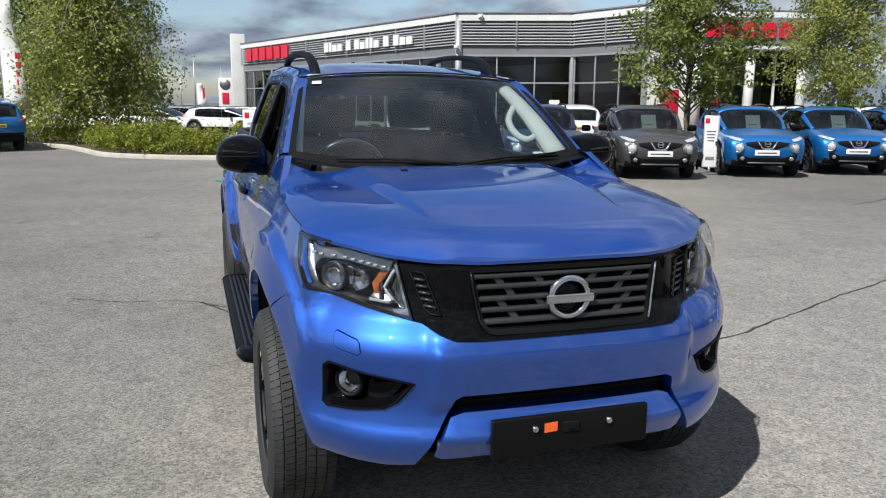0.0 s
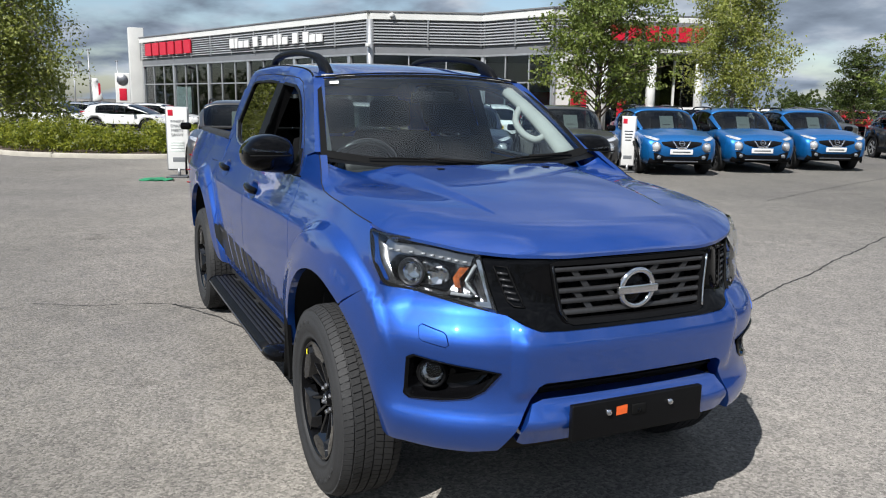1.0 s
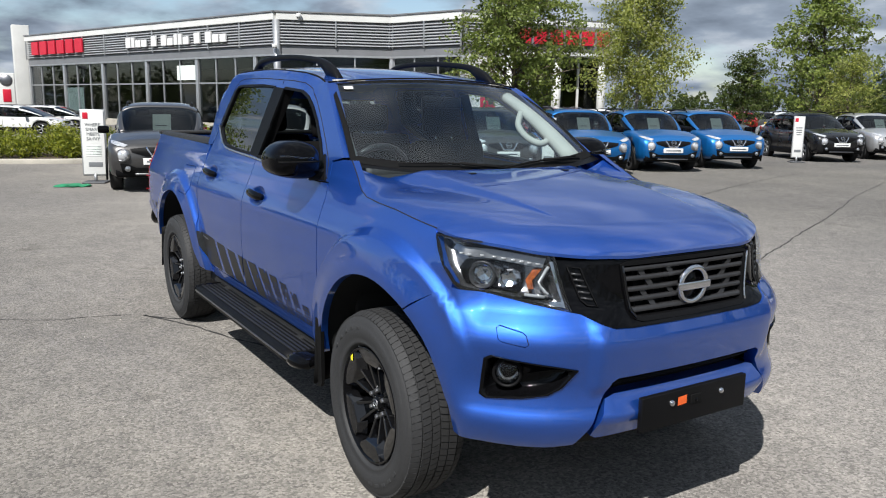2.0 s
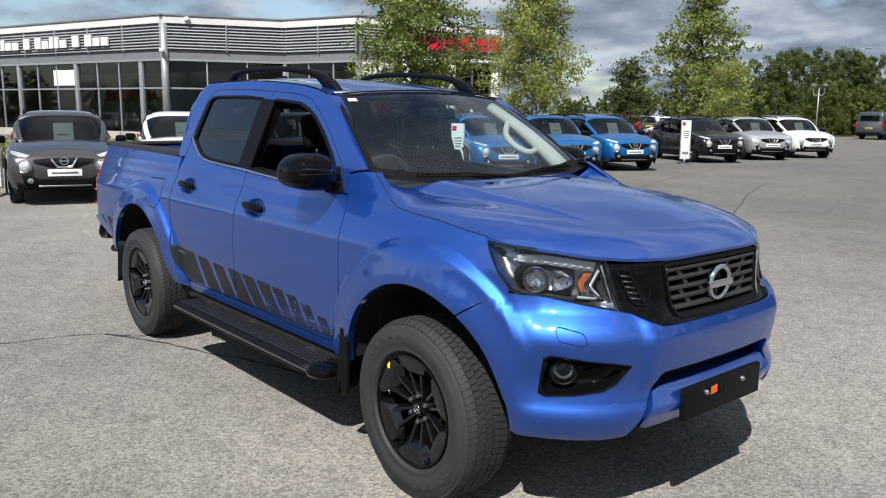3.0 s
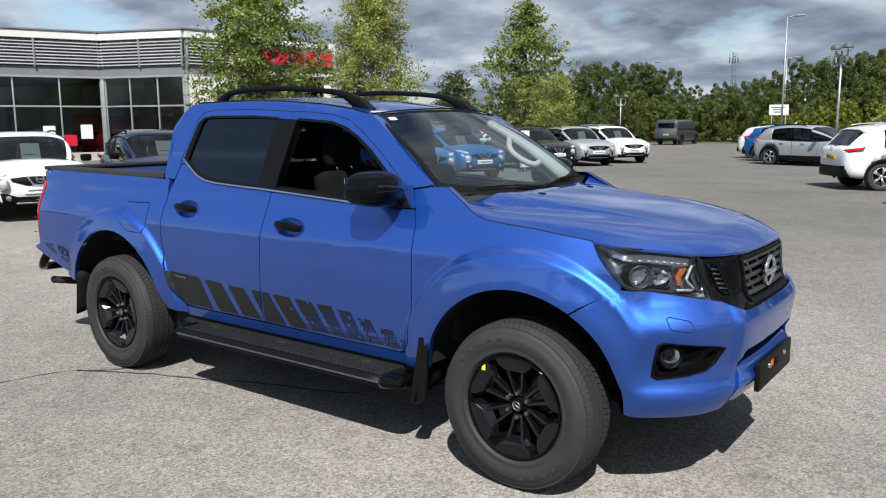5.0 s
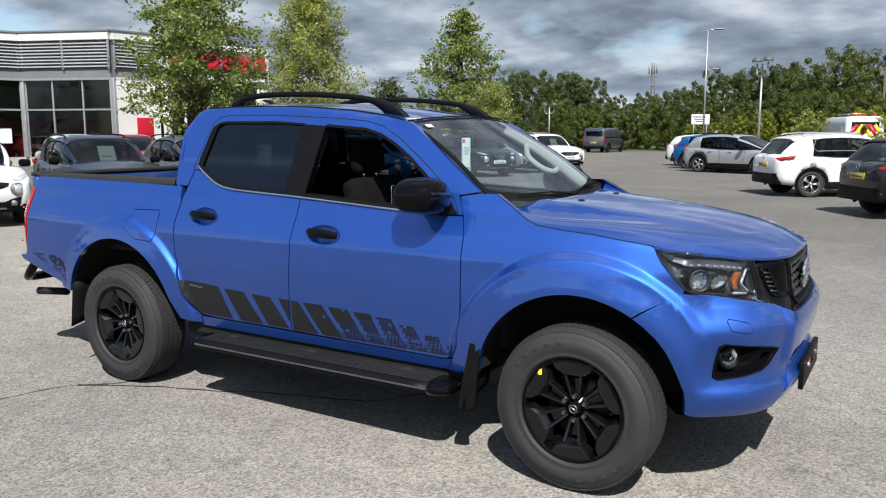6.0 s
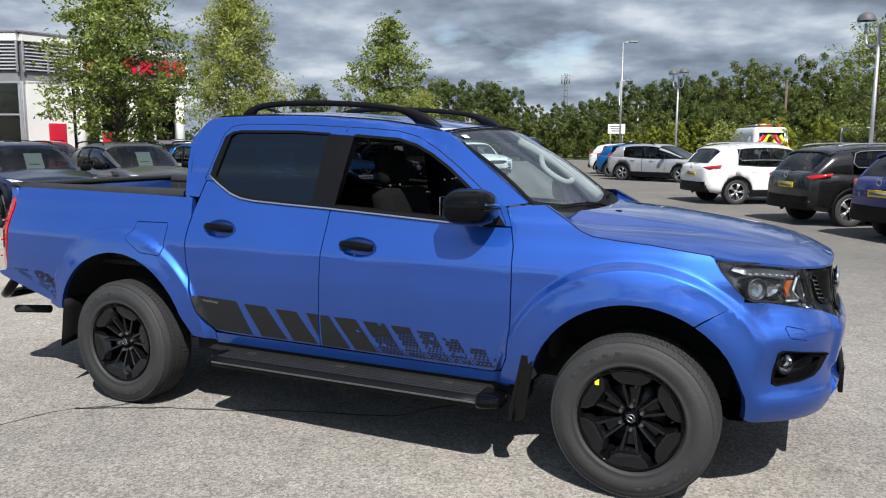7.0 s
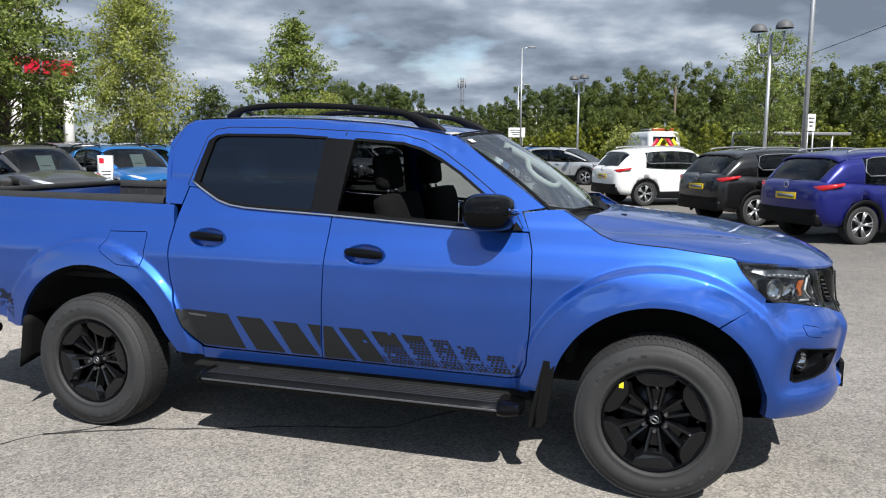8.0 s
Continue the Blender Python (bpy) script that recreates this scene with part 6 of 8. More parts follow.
# cabin
part("headlining", patch(RF + [(a, -b) for a, b in reversed(RF[1:-1])], lambda x, y, d: roof_place(-1.09 + (x + 1.005) * 0.95, y * 0.96, 0.05 - d), step=0.1, lip=0.0, roll=0.0), M_liner, truck)
part("dashboard", sheet([[(x, -0.72 + 1.44 * i / 8, z) for i in range(9)] for x, z in ((-0.42, 1.215), (-0.50, 1.245), (-0.68, 1.25), (-0.82, 1.19), (-0.86, 1.04), (-0.80, 0.75), (-0.75, 0.58))]), M_dash, truck, "dark grey dashboard")
part("binnacle", box(0.16, 0.36, 0.09, (-0.80, -0.37, 1.245), 0.035), M_dash, truck)
part("firewall", box(0.04, 1.5, 0.62, (-0.42, 0, 0.90)), M_dark, truck)
sw = part("steering_wheel", tube([Vector((-0.98, -0.37, 1.205)) + Vector((0.075 * math.sin(a), 0.185 * math.cos(a), 0.17 * math.sin(a))) for a in [2 * math.pi * k / 36 for k in range(36)]], 0.016, 8, closed=True), M_step_rib, truck, "black steering wheel")
part("steering_boss", box(0.05, 0.20, 0.11, (-0.965, -0.37, 1.20), 0.025), M_black, sw)
part("steering_spoke", box(0.03, 0.34, 0.04, (-0.975, -0.37, 1.21), 0.012), M_black, sw)
for flip in (False, True):
    part("door_card", patch([(-0.64, 0.56), (-0.66, 1.22), (-1.68, 1.262), (-1.70, 0.56)], lambda x, z, d: side(x, z, 0.075 - d), mirror=flip, lip=0.0, roll=0.0), M_dash, front_doors[int(flip)])
    part("door_card", patch([(-1.71, 0.56), (-1.70, 1.262), (-2.56, 1.30), (-2.52, 0.6)], lambda x, z, d: side(x, z, 0.075 - d), mirror=flip, lip=0.0, roll=0.0), M_dash, rear_doors[int(flip)])
    # pale A pillar trim inside the screen edge, with a grab handle
    u = 0.905 if flip else -0.975
    part("pillar_trim", tube([screen_at(u * (1 - 0.03 * (1 - k / 8)), 0.05 + 0.92 * k / 8, 0.055) for k in range(9)], [q * (1.0 if flip else 0.3) for q in (0.062, 0.060, 0.057, 0.054, 0.051, 0.048, 0.046, 0.044, 0.042)], 10, flat=0.7), M_liner, truck, "pale pillar trim")
    if not flip:
        continue
    gh = [screen_at(u * 0.93, 0.34, 0.06), screen_at(u * 0.86, 0.36, 0.10), screen_at(u * 0.82, 0.48, 0.12), screen_at(u * 0.84, 0.62, 0.11), screen_at(u * 0.92, 0.70, 0.06)]
    part("grab_handle", tube(spline(gh, 4), 0.019, 8), M_liner, truck, "pale grab handle")


def seat_parts(x, y, wdt, parent, rest=True):
    part("seat_cushion", box(0.52, wdt, 0.16, (x, y, 0.80), 0.05), M_seat, parent)
    bm = box(0.13, wdt, 0.56, (0, 0, 0.27), 0.055)
    part("seat_back", bm, M_seat, parent, m=pose(x - 0.24, y, 0.84, 0, -14, 0))
    hb = box(0.10, wdt * 0.52, 0.20, (0, 0, 0), 0.045)
    part("headrest", hb, M_seat, parent, m=pose(x - 0.42, y, 1.49, 0, -8, 0))
    for q in (-0.06, 0.06):
        part("headrest_post", rod((x - 0.385, y + q, 1.34), (x - 0.415, y + q, 1.45), 0.007, 0.007, 8), M_chrome, parent)


seat_parts(-1.10, -0.37, 0.50, truck)
seat_parts(-1.10, 0.37, 0.50, truck)
for y_ in (-0.40, 0.40):
    seat_parts(-2.18, y_, 0.60, truck)
part("centre_console", box(0.75, 0.20, 0.26, (-1.2, 0, 0.78), 0.04), M_dash, truck)
part("rear_view_mirror", box(0.03, 0.24, 0.06, (-0.93, 0.0, 1.60), 0.012), M_black, truck)
part("mirror_stalk", rod((-0.90, 0, 1.63), (-0.925, 0, 1.605), 0.008, 0.008, 8), M_black, truck)
for y_ in (-0.34, 0.34):
    part("sun_visor", box(0.16, 0.42, 0.018, (-1.14, y_, 1.70), 0.008), M_liner, truck, m=None)

# ---- parked cars ----
def sect(w, zb, zs, zt, crown):
    return [(0.0, zb), (0.55 * w, zb), (0.86 * w, zb), (0.95 * w, zb + 0.05), (0.985 * w, zb + 0.16), (w, zb + 0.32 * (zs - zb) + 0.08), (1.0 * w, zb + 0.62 * (zs - zb)), (0.992 * w, zb + 0.82 * (zs - zb)), (0.975 * w, zs), (0.94 * w, zs + 0.35 * (zt - zs)), (0.87 * w, zs + 0.8 * (zt - zs)), (0.72 * w, zt), (0.36 * w, zt + crown * 0.8), (0.0, zt + crown)]


def car_shell(st, wheels, r_arch, n=74):
    """The lower body, lofted through stations (x, half width, bottom, shoulder, deck, crown), with wheel wells pushed in."""
    xs = [s[0] for s in st]
    rows = []
    # denser near the ends
    for i in range(n):
        u = i / (n - 1)
        x = xs[0] + (xs[-1] - xs[0]) * (0.5 - 0.5 * math.cos(math.pi * u)) * 0.35 + (xs[-1] - xs[0]) * u * 0.65
        v = [float(np.interp(x, xs, [s[k] for s in st])) for k in range(1, 6)]
        half = sect(*v)
        row = []
        for y, z in half + [(-y, z) for y, z in reversed(half[1:-1])]:
            for wx in wheels:
                r = math.hypot(x - wx, z - 0.33)
                if r < r_arch and abs(y) > 0.4 * v[0]:
                    y = math.copysign(0.45 * v[0], y)
            row.append((x, y, z))
        rows.append(row)
    bm = sheet(rows, closed=True)
    bmesh.ops.holes_fill(bm, edges=bm.edges)
    bmesh.ops.recalc_face_normals(bm, faces=bm.faces)
    return bm


def ring_plan(xr, xf, w, z, ex=0.32, n=40):
    out = []
    cx, rx = (xr + xf) / 2, (xf - xr) / 2
    for k in range(n):
        a = 2 * math.pi * k / n
        c, s = math.cos(a), math.sin(a)
        out.append((cx + rx * math.copysign(abs(c) ** ex, c), w * math.copysign(abs(s) ** ex, s), z))
    return out


def store(bm, mat, smooth=True):
    me = bpy.data.meshes.new("shared")
    for f in bm.faces:
        f.smooth = smooth
    bm.to_mesh(me); bm.free()
    me.materials.append(mat)
    return me


def car_wheel_meshes(r, spokes, rim_mat, tag):
    t = store(lathe([(r * 0.66, -0.095), (r * 0.74, -0.108), (r * 0.92, -0.106), (r * 0.985, -0.09), (r, -0.05), (r, 0.05), (r * 0.985, 0.09), (r * 0.9, 0.1), (r * 0.66, 0.09)], 40), M_tyre)
    rb = lathe([(r * 0.67, -0.09), (r * 0.64, -0.092), (r * 0.62, -0.075), (r * 0.60, -0.02), (0.001, -0.015)], 36)
    b = store(rb, M_dark)
    sb = bmesh.new()
    for k in range(spokes):
        a = 2 * math.pi * k / spokes
        for q in (-0.13, 0.13):
            p0 = Vector((0.035 * math.cos(a), -0.078, 0.035 * math.sin(a)))
            p1 = Vector((r * 0.645 * math.cos(a + q), -0.085, r * 0.645 * math.sin(a + q)))
            tube([p0, (p0 + p1) / 2 + Vector((0, 0.004, 0)), p1], [0.017, 0.016, 0.020], 6, bm=sb)
    lathe([(0.001, -0.088), (0.04, -0.086), (0.05, -0.06)], 14, bm=sb)
    lathe([(r * 0.66, -0.098), (r * 0.635, -0.100), (r * 0.62, -0.085), (r * 0.64, -0.08)], 36, bm=sb, close=True)
    s = store(sb, rim_mat)
    return t, b, s


SHAPES = {}
M_car_glass = glass("car_glass", (0.26, 0.29, 0.29), 1.5)
M_alloy_black = material("black_alloy", (0.02, 0.02, 0.021), 0.3, 0.3, vary=0.2)
M_alloy = material("silver_alloy", (0.45, 0.45, 0.46), 0.3, 0.8, vary=0.15)
W_BLACK = car_wheel_meshes(0.335, 5, M_alloy_black, "b")
W_SILVER = car_wheel_meshes(0.345, 5, M_alloy, "s")


def front_x(st, y, z):
    """How far forward the lofted nose reaches at a place of the front view."""
    xs = [q[0] for q in st]
    lo, hi = 0.9, xs[-1]
    for _ in range(13):
        x = (lo + hi) / 2
        half = sect(*[float(np.interp(x, xs, [q[k] for q in st])) for k in range(1, 6)])
        if inside((abs(y) + 1e-4, z), half):
            lo = x
        else:
            hi = x
    return lo


def rear_x(st, y, z):
    """How far back the lofted tail reaches."""
    return -front_x([(-q[0],) + tuple(q[1:]) for q in reversed(st)], y, z)


def shape_of(kind):
    """Builds the meshes of one body shape once: lists of (part name, mesh, takes the body colour, place)."""
    if kind in SHAPES:
        return SHAPES[kind]
    P = []
    if kind == "crossover":
        wb, L, W, zr = 2.53, 2.065, 0.875, 1.545
        st = [(-2.065, 0.60, 0.52, 0.80, 0.88, 0.0), (-2.03, 0.72, 0.42, 0.84, 0.95, 0.0), (-1.93, 0.83, 0.32, 0.92, 1.03, 0.01), (-1.6, 0.885, 0.25, 0.99, 1.06, 0.01), (-1.25, 0.895, 0.22, 1.0, 1.04, 0.01), (-0.6, 0.865, 0.20, 0.93, 1.0, 0.01), (0.3, 0.86, 0.20, 0.92, 1.0, 0.02), (0.85, 0.88, 0.20, 0.95, 1.04, 0.035), (1.25, 0.895, 0.22, 0.96, 1.02, 0.045), (1.6, 0.87, 0.24, 0.90, 0.955, 0.045), (1.86, 0.85, 0.28, 0.83, 0.905, 0.03), (2.0, 0.78, 0.32, 0.76, 0.835, 0.012), (2.065, 0.69, 0.38, 0.66, 0.735, 0.0)]
        bub = {"belt": 0.93, "roof": (-1.36, 0.30), "quarter": -1.02, "line": ((1.02, 0.99, 0.66), (0.88, 1.10, 0.745), (0.62, 1.29, 0.785), (0.32, 1.475, 0.80), (0.05, 1.54, 0.80), (-0.4, 1.562, 0.80), (-0.9, 1.53, 0.80), (-1.36, 1.45, 0.785), (-1.60, 1.31, 0.765), (-1.80, 1.13, 0.735), (-1.90, 1.01, 0.70))}
    elif kind == "family":
        wb, L, W, zr = 2.65, 2.19, 0.90, 1.59
        st = [(-2.19, 0.62, 0.52, 0.88, 0.98, 0.0), (-2.14, 0.76, 0.40, 0.92, 1.04, 0.0), (-2.02, 0.85, 0.32, 0.96, 1.08, 0.01), (-1.6, 0.905, 0.26, 1.0, 1.07, 0.01), (-0.7, 0.885, 0.22, 0.97, 1.02, 0.01), (0.4, 0.88, 0.22, 0.96, 1.01, 0.02), (0.9, 0.895, 0.22, 0.98, 1.04, 0.03), (1.4, 0.90, 0.24, 0.95, 1.0, 0.045), (1.8, 0.86, 0.27, 0.88, 0.93, 0.04), (2.05, 0.76, 0.30, 0.78, 0.84, 0.015), (2.16, 0.64, 0.36, 0.66, 0.73, 0.0), (2.19, 0.55, 0.42, 0.60, 0.66, 0.0)]
        bub = {"belt": 0.95, "roof": (-1.62, 0.28), "quarter": -1.30, "line": ((1.12, 1.0, 0.68), (0.95, 1.12, 0.77), (0.65, 1.32, 0.815), (0.30, 1.51, 0.83), (0.0, 1.58, 0.83), (-0.5, 1.605, 0.83), (-1.1, 1.575, 0.825), (-1.62, 1.50, 0.805), (-1.82, 1.36, 0.79), (-1.99, 1.16, 0.765), (-2.08, 1.03, 0.73))}
    elif kind == "hatch":
        wb, L, W, zr = 2.70, 2.22, 0.88, 1.53
        st = [(-2.22, 0.60, 0.50, 0.86, 0.96, 0.0), (-2.16, 0.74, 0.38, 0.90, 1.0, 0.0), (-2.0, 0.84, 0.28, 0.94, 1.03, 0.01), (-1.5, 0.875, 0.20, 0.95, 1.02, 0.01), (-0.6, 0.86, 0.18, 0.92, 0.98, 0.01), (0.5, 0.86, 0.18, 0.90, 0.96, 0.02), (1.1, 0.87, 0.18, 0.90, 0.97, 0.03), (1.6, 0.86, 0.2, 0.84, 0.90, 0.03), (1.95, 0.79, 0.24, 0.74, 0.80, 0.015), (2.15, 0.66, 0.28, 0.62, 0.68, 0.0), (2.22, 0.55, 0.34, 0.55, 0.60, 0.0)]
        bub = {"belt": 0.91, "roof": (-1.66, 0.30), "quarter": -1.32, "line": ((1.38, 0.97, 0.66), (1.15, 1.10, 0.755), (0.75, 1.31, 0.80), (0.32, 1.475, 0.815), (0.0, 1.53, 0.815), (-0.5, 1.548, 0.815), (-1.1, 1.515, 0.805), (-1.66, 1.43, 0.78), (-1.86, 1.28, 0.765), (-2.0, 1.12, 0.74), (-2.08, 1.0, 0.71))}
    else:
        wb, L, W, zr = 3.1, 2.5, 0.955, 1.97
        st = [(-2.5, 0.90, 0.42, 1.10, 1.30, 0.0), (-2.46, 0.935, 0.34, 1.12, 1.32, 0.0), (-1.5, 0.955, 0.30, 1.12, 1.32, 0.0), (0.5, 0.955, 0.28, 1.12, 1.30, 0.0), (1.3, 0.95, 0.28, 1.08, 1.20, 0.02), (1.75, 0.94, 0.28, 1.00, 1.12, 0.04), (2.2, 0.88, 0.30, 0.86, 0.98, 0.03), (2.42, 0.76, 0.34, 0.74, 0.82, 0.0), (2.5, 0.6, 0.42, 0.62, 0.68, 0.0)]
        bub = None
    wheels = (-wb / 2, wb / 2)
    P.append(("body", store(car_shell(st, wheels, 0.385), M_white), True, None))
    # wheel well linings and arch trims
    for wx in wheels:
        for y in (-1, 1):
            ab = lathe([(0.352, 0.0), (0.425, 0.0), (0.432, -0.02), (0.415, -0.032), (0.352, -0.022)], 40, close=True)
            bmesh.ops.delete(ab, geom=[v for v in ab.verts if v.co.z < -0.14], context="VERTS")
            wv = 0.885 if kind != "van" else 0.955
            P.append(("arch_trim", store(ab, M_black), False, Matrix.Translation((wx, y * (wv - 0.005), 0.335)) @ (Matrix.Identity(4) if y < 0 else Matrix.Rotation(math.pi, 4, "Z"))))
    if bub:
        zb_, XS, TOP, BW = bub["belt"], *[list(q) for q in zip(*bub["line"])]
        ub = spline(list(zip(XS, TOP, BW)), 3)
        XS, TOP, BW = [list(q) for q in zip(*[tuple(p) for p in ub])]
        xr0, xf0 = bub["roof"]

        def dome(x, a, grow=0.0):
            """A point of the upper body: x along the car, a: angle round its section (0 and 180: the belt)."""
            tz, w_ = [float(np.interp(-x, [-q for q in XS], v)) for v in (TOP, BW)]
            c, s_ = math.cos(radians(a)), math.sin(radians(a))
            h_ = max(0.01, tz - zb_)
            return Vector((x, (w_ + grow) * math.copysign(abs(c) ** 0.48, c), zb_ + (h_ + grow) * abs(s_) ** 0.52))

        def cover(x0, x1, a0, a1, grow, nx=22, na=14):
            rows = [[dome(x0 + (x1 - x0) * i / nx, a0 + (a1 - a0) * k / na, grow) for k in range(na + 1)] for i in range(nx + 1)]
            b_ = sheet(rows)
            # turned-in rims give the panel its thickness
            rim = [e for e in b_.edges if len(e.link_faces) == 1]
            ex = bmesh.ops.extrude_edge_only(b_, edges=rim)["geom"]
            for v in ex:
                if isinstance(v, bmesh.types.BMVert):
                    d_ = Vector((0, v.co.y, v.co.z - zb_))
                    v.co -= d_.normalized() * (grow + 0.012) if d_.length > 0.02 else d_ * 0
            bmesh.ops.recalc_face_normals(b_, faces=b_.faces)
            top_f = max(b_.faces, key=lambda f: f.calc_area())
            q = top_f.calc_center_median()
            if top_f.normal.dot(Vector((0, q.y, q.z - zb_))) < 0:
                bmesh.ops.reverse_faces(b_, faces=b_.faces)
            return b_

        gl = sheet([[dome(x, 180 * k / 24) for k in range(25)] for x in XS])
        bmesh.ops.recalc_face_normals(gl, faces=gl.faces)
        P.append(("glasshouse", store(gl, M_car_glass), False, None))
        P.append(("roof", store(cover(xf0, xr0, 43, 137, 0.012, 26, 22), M_white), True, None))
        r0 = (XS[-1], XS[0], BW[len(BW) // 2], zb_ + 0.02)
        for y in (-1, 1):
            an = (lambda a: a) if y > 0 else (lambda a: 180 - a)
            P.append(("front_pillar", store(cover(XS[0] - 0.10, xf0 + 0.02, an(28), an(44), 0.012, 16, 4), M_white), True, None))
            P.append(("middle_pillar", store(cover(-0.33, -0.43, an(2), an(44), 0.008, 3, 8), M_black), False, None))
            P.append(("rear_quarter", store(cover(bub["quarter"], XS[-1] + 0.04, an(0), an(48), 0.012, 18, 12), M_white), True, None))
            ln_ = [dome(x, an(7), 0.014) for x in np.linspace(0.62, bub["quarter"] + 0.1, 12)] + [dome(x, an(a), 0.014) for x, a in ((bub["quarter"] + 0.0, 14), (bub["quarter"] + 0.08, 38))] + [dome(x, an(42), 0.016) for x in np.linspace(bub["quarter"] + 0.2, 0.28, 10)]
            P.append(("window_line", store(tube(ln_, 0.010, 5), M_alloy if kind == "family" else M_black), False, None))
        sp_ = sheet([[dome(xr0 + dx, 46 + 88 * k / 14, g) for k in range(15)] for dx, g in ((0.10, 0.016), (-0.02, 0.028), (-0.13, 0.050), (-0.13, 0.020), (0.0, 0.0))])
        bmesh.ops.recalc_face_normals(sp_, faces=sp_.faces)
        P.append(("spoiler", store(sp_, M_white), True, None))
        # dark cabin: deck, seats, headrests, dashboard
        deck = sheet([[(x, y, r0[3] + 0.055) for y in (-0.74, 0, 0.74)] for x in (r0[0] + 0.12, -0.6, 0.3, r0[1] - 0.12)])
        P.append(("cabin_deck", store(deck, M_dash), False, None))
        for sx in (0.0, -1.0):
            for y in (-0.36, 0.36):
                P.append(("seat", store(box(0.16, 0.46, 0.34, (sx - 0.25, y, 1.14), 0.06), M_seat), False, None))
                P.append(("headrest", store(box(0.09, 0.24, 0.15, (sx - 0.30, y, 1.35), 0.04), M_seat), False, None))
        P.append(("dash_top", store(box(0.42, 1.36, 0.05, (r0[1] - 0.38, 0, r0[3] + 0.05), 0.02), M_dash), False, None))
        # lower black trim
        P.append(("front_skirt", store(box(0.34, 1.46, 0.20, (L - 0.19, 0, 0.37), 0.07), M_black), False, None))
        P.append(("rear_skirt", store(box(0.30, 1.50, 0.22, (-L + 0.16, 0, 0.42), 0.06), M_black), False, None))
        for y in (-1, 1):
            P.append(("sill_trim", store(box(wb - 0.75, 0.06, 0.19, (0, y * 0.862, 0.30), 0.02), M_black), False, None))
            mb = box(0.15, 0.20, 0.14, (0, 0, 0), 0.05)
            P.append(("door_mirror", store(mb, M_black_gloss), False, Matrix.Translation((0.66, y * 1.0, 1.06))))
            P.append(("door_line", store(tube([(0.62, y * 0.865, 0.30), (0.66, y * 0.862, 0.6), (0.70, y * 0.845, 0.93)], 0.006, 5), M_dark), False, None))
            P.append(("door_line", store(tube([(-0.40, y * 0.87, 0.30), (-0.40, y * 0.868, 0.6), (-0.42, y * 0.85, 0.95)], 0.006, 5), M_dark), False, None))
            for hx in (0.05, -0.85):
                P.append(("door_handle", store(box(0.17, 0.03, 0.03, (hx, y * 0.875, 0.86), 0.01), M_white), True, None))
            # lamps
            if kind == "crossover":
                fx_ = front_x(st, 0.60, 0.665)
                P.append(("round_headlight", store(lathe([(0.001, 0.040), (0.055, 0.035), (0.088, 0.016), (0.098, -0.05)], 24, axis="x"), M_round), False, pose(fx_ + 0.005, y * 0.60, 0.665, 0, -6, y * 28)))
                P.append(("headlight_rim", store(lathe([(0.088, 0.0), (0.098, 0.024), (0.110, 0.012), (0.116, -0.06)], 24, axis="x"), M_alloy), False, pose(fx_ + 0.005, y * 0.60, 0.665, 0, -6, y * 28)))
                lampb = patch([(0.50, 0.835), (0.60, 0.865), (0.72, 0.90), (0.80, 0.905), (0.775, 0.86), (0.66, 0.815), (0.56, 0.80)], lambda a, b, d: Vector((front_x(st, a, b) + 0.014 - d, y * a, b + 0.006)), lip=0.03, step=0.04)
                P.append(("upper_lamp", store(lampb, M_round), False, None))
                P.append(("fog_lamp", store(lathe([(0.001, 0.03), (0.04, 0.025), (0.05, -0.02)], 14, axis="x"), M_lamp), False, pose(front_x(st, 0.52, 0.43) + 0.03, y * 0.52, 0.43, 0, 0, y * 20)))
            else:
                hb = patch([(0.0, 0.0), (0.10, -0.04), (0.42, 0.05), (0.50, 0.12), (0.30, 0.10), (0.05, 0.07)], lambda a, b, d: Vector((L - 0.16 - a * 0.75, y * (0.60 + 0.26 * min(1, a / 0.42) - d), 0.70 + b + 0.10 * a)), lip=0.03, grid=False)
                P.append(("headlight", store(hb, M_lamp), False, None))
            # rear lamps wrap the corner
            zt = 0.93 if kind != "hatch" else 0.98
            tb = [(-L + 0.035, 0.60), (-L + 0.06, 0.70), (-L + 0.14, 0.81), (-L + 0.28, 0.872), (-L + 0.42, 0.895)]
            rows = [[(x - 0.012, y * (w_ + 0.02), zt + dz + 0.018 * k) for k, (x, w_) in enumerate(tb)] for dz in (-0.075, 0.0, 0.05)]
            rows[0] = [(p[0], p[1], p[2] + 0.02 * k) for k, p in enumerate(rows[0])]
            tbm = sheet(rows)
            bmesh.ops.recalc_face_normals(tbm, faces=tbm.faces)
            bmesh.ops.solidify(tbm, geom=tbm.faces[:], thickness=0.03)
            P.append(("tail_light", store(tbm, M_red_lens), False, None))
            P.append(("roof_bar", store(tube(spline([(0.02, y * 0.60, zr - 0.05), (-0.1, y * 0.60, zr + 0.015), (-0.7, y * 0.60, zr + 0.035), (-1.3, y * 0.60, zr + 0.01), (-1.5, y * 0.60, zr - 0.03)], 3), 0.018, 6), M_alloy if kind == "family" else M_black), False, None))
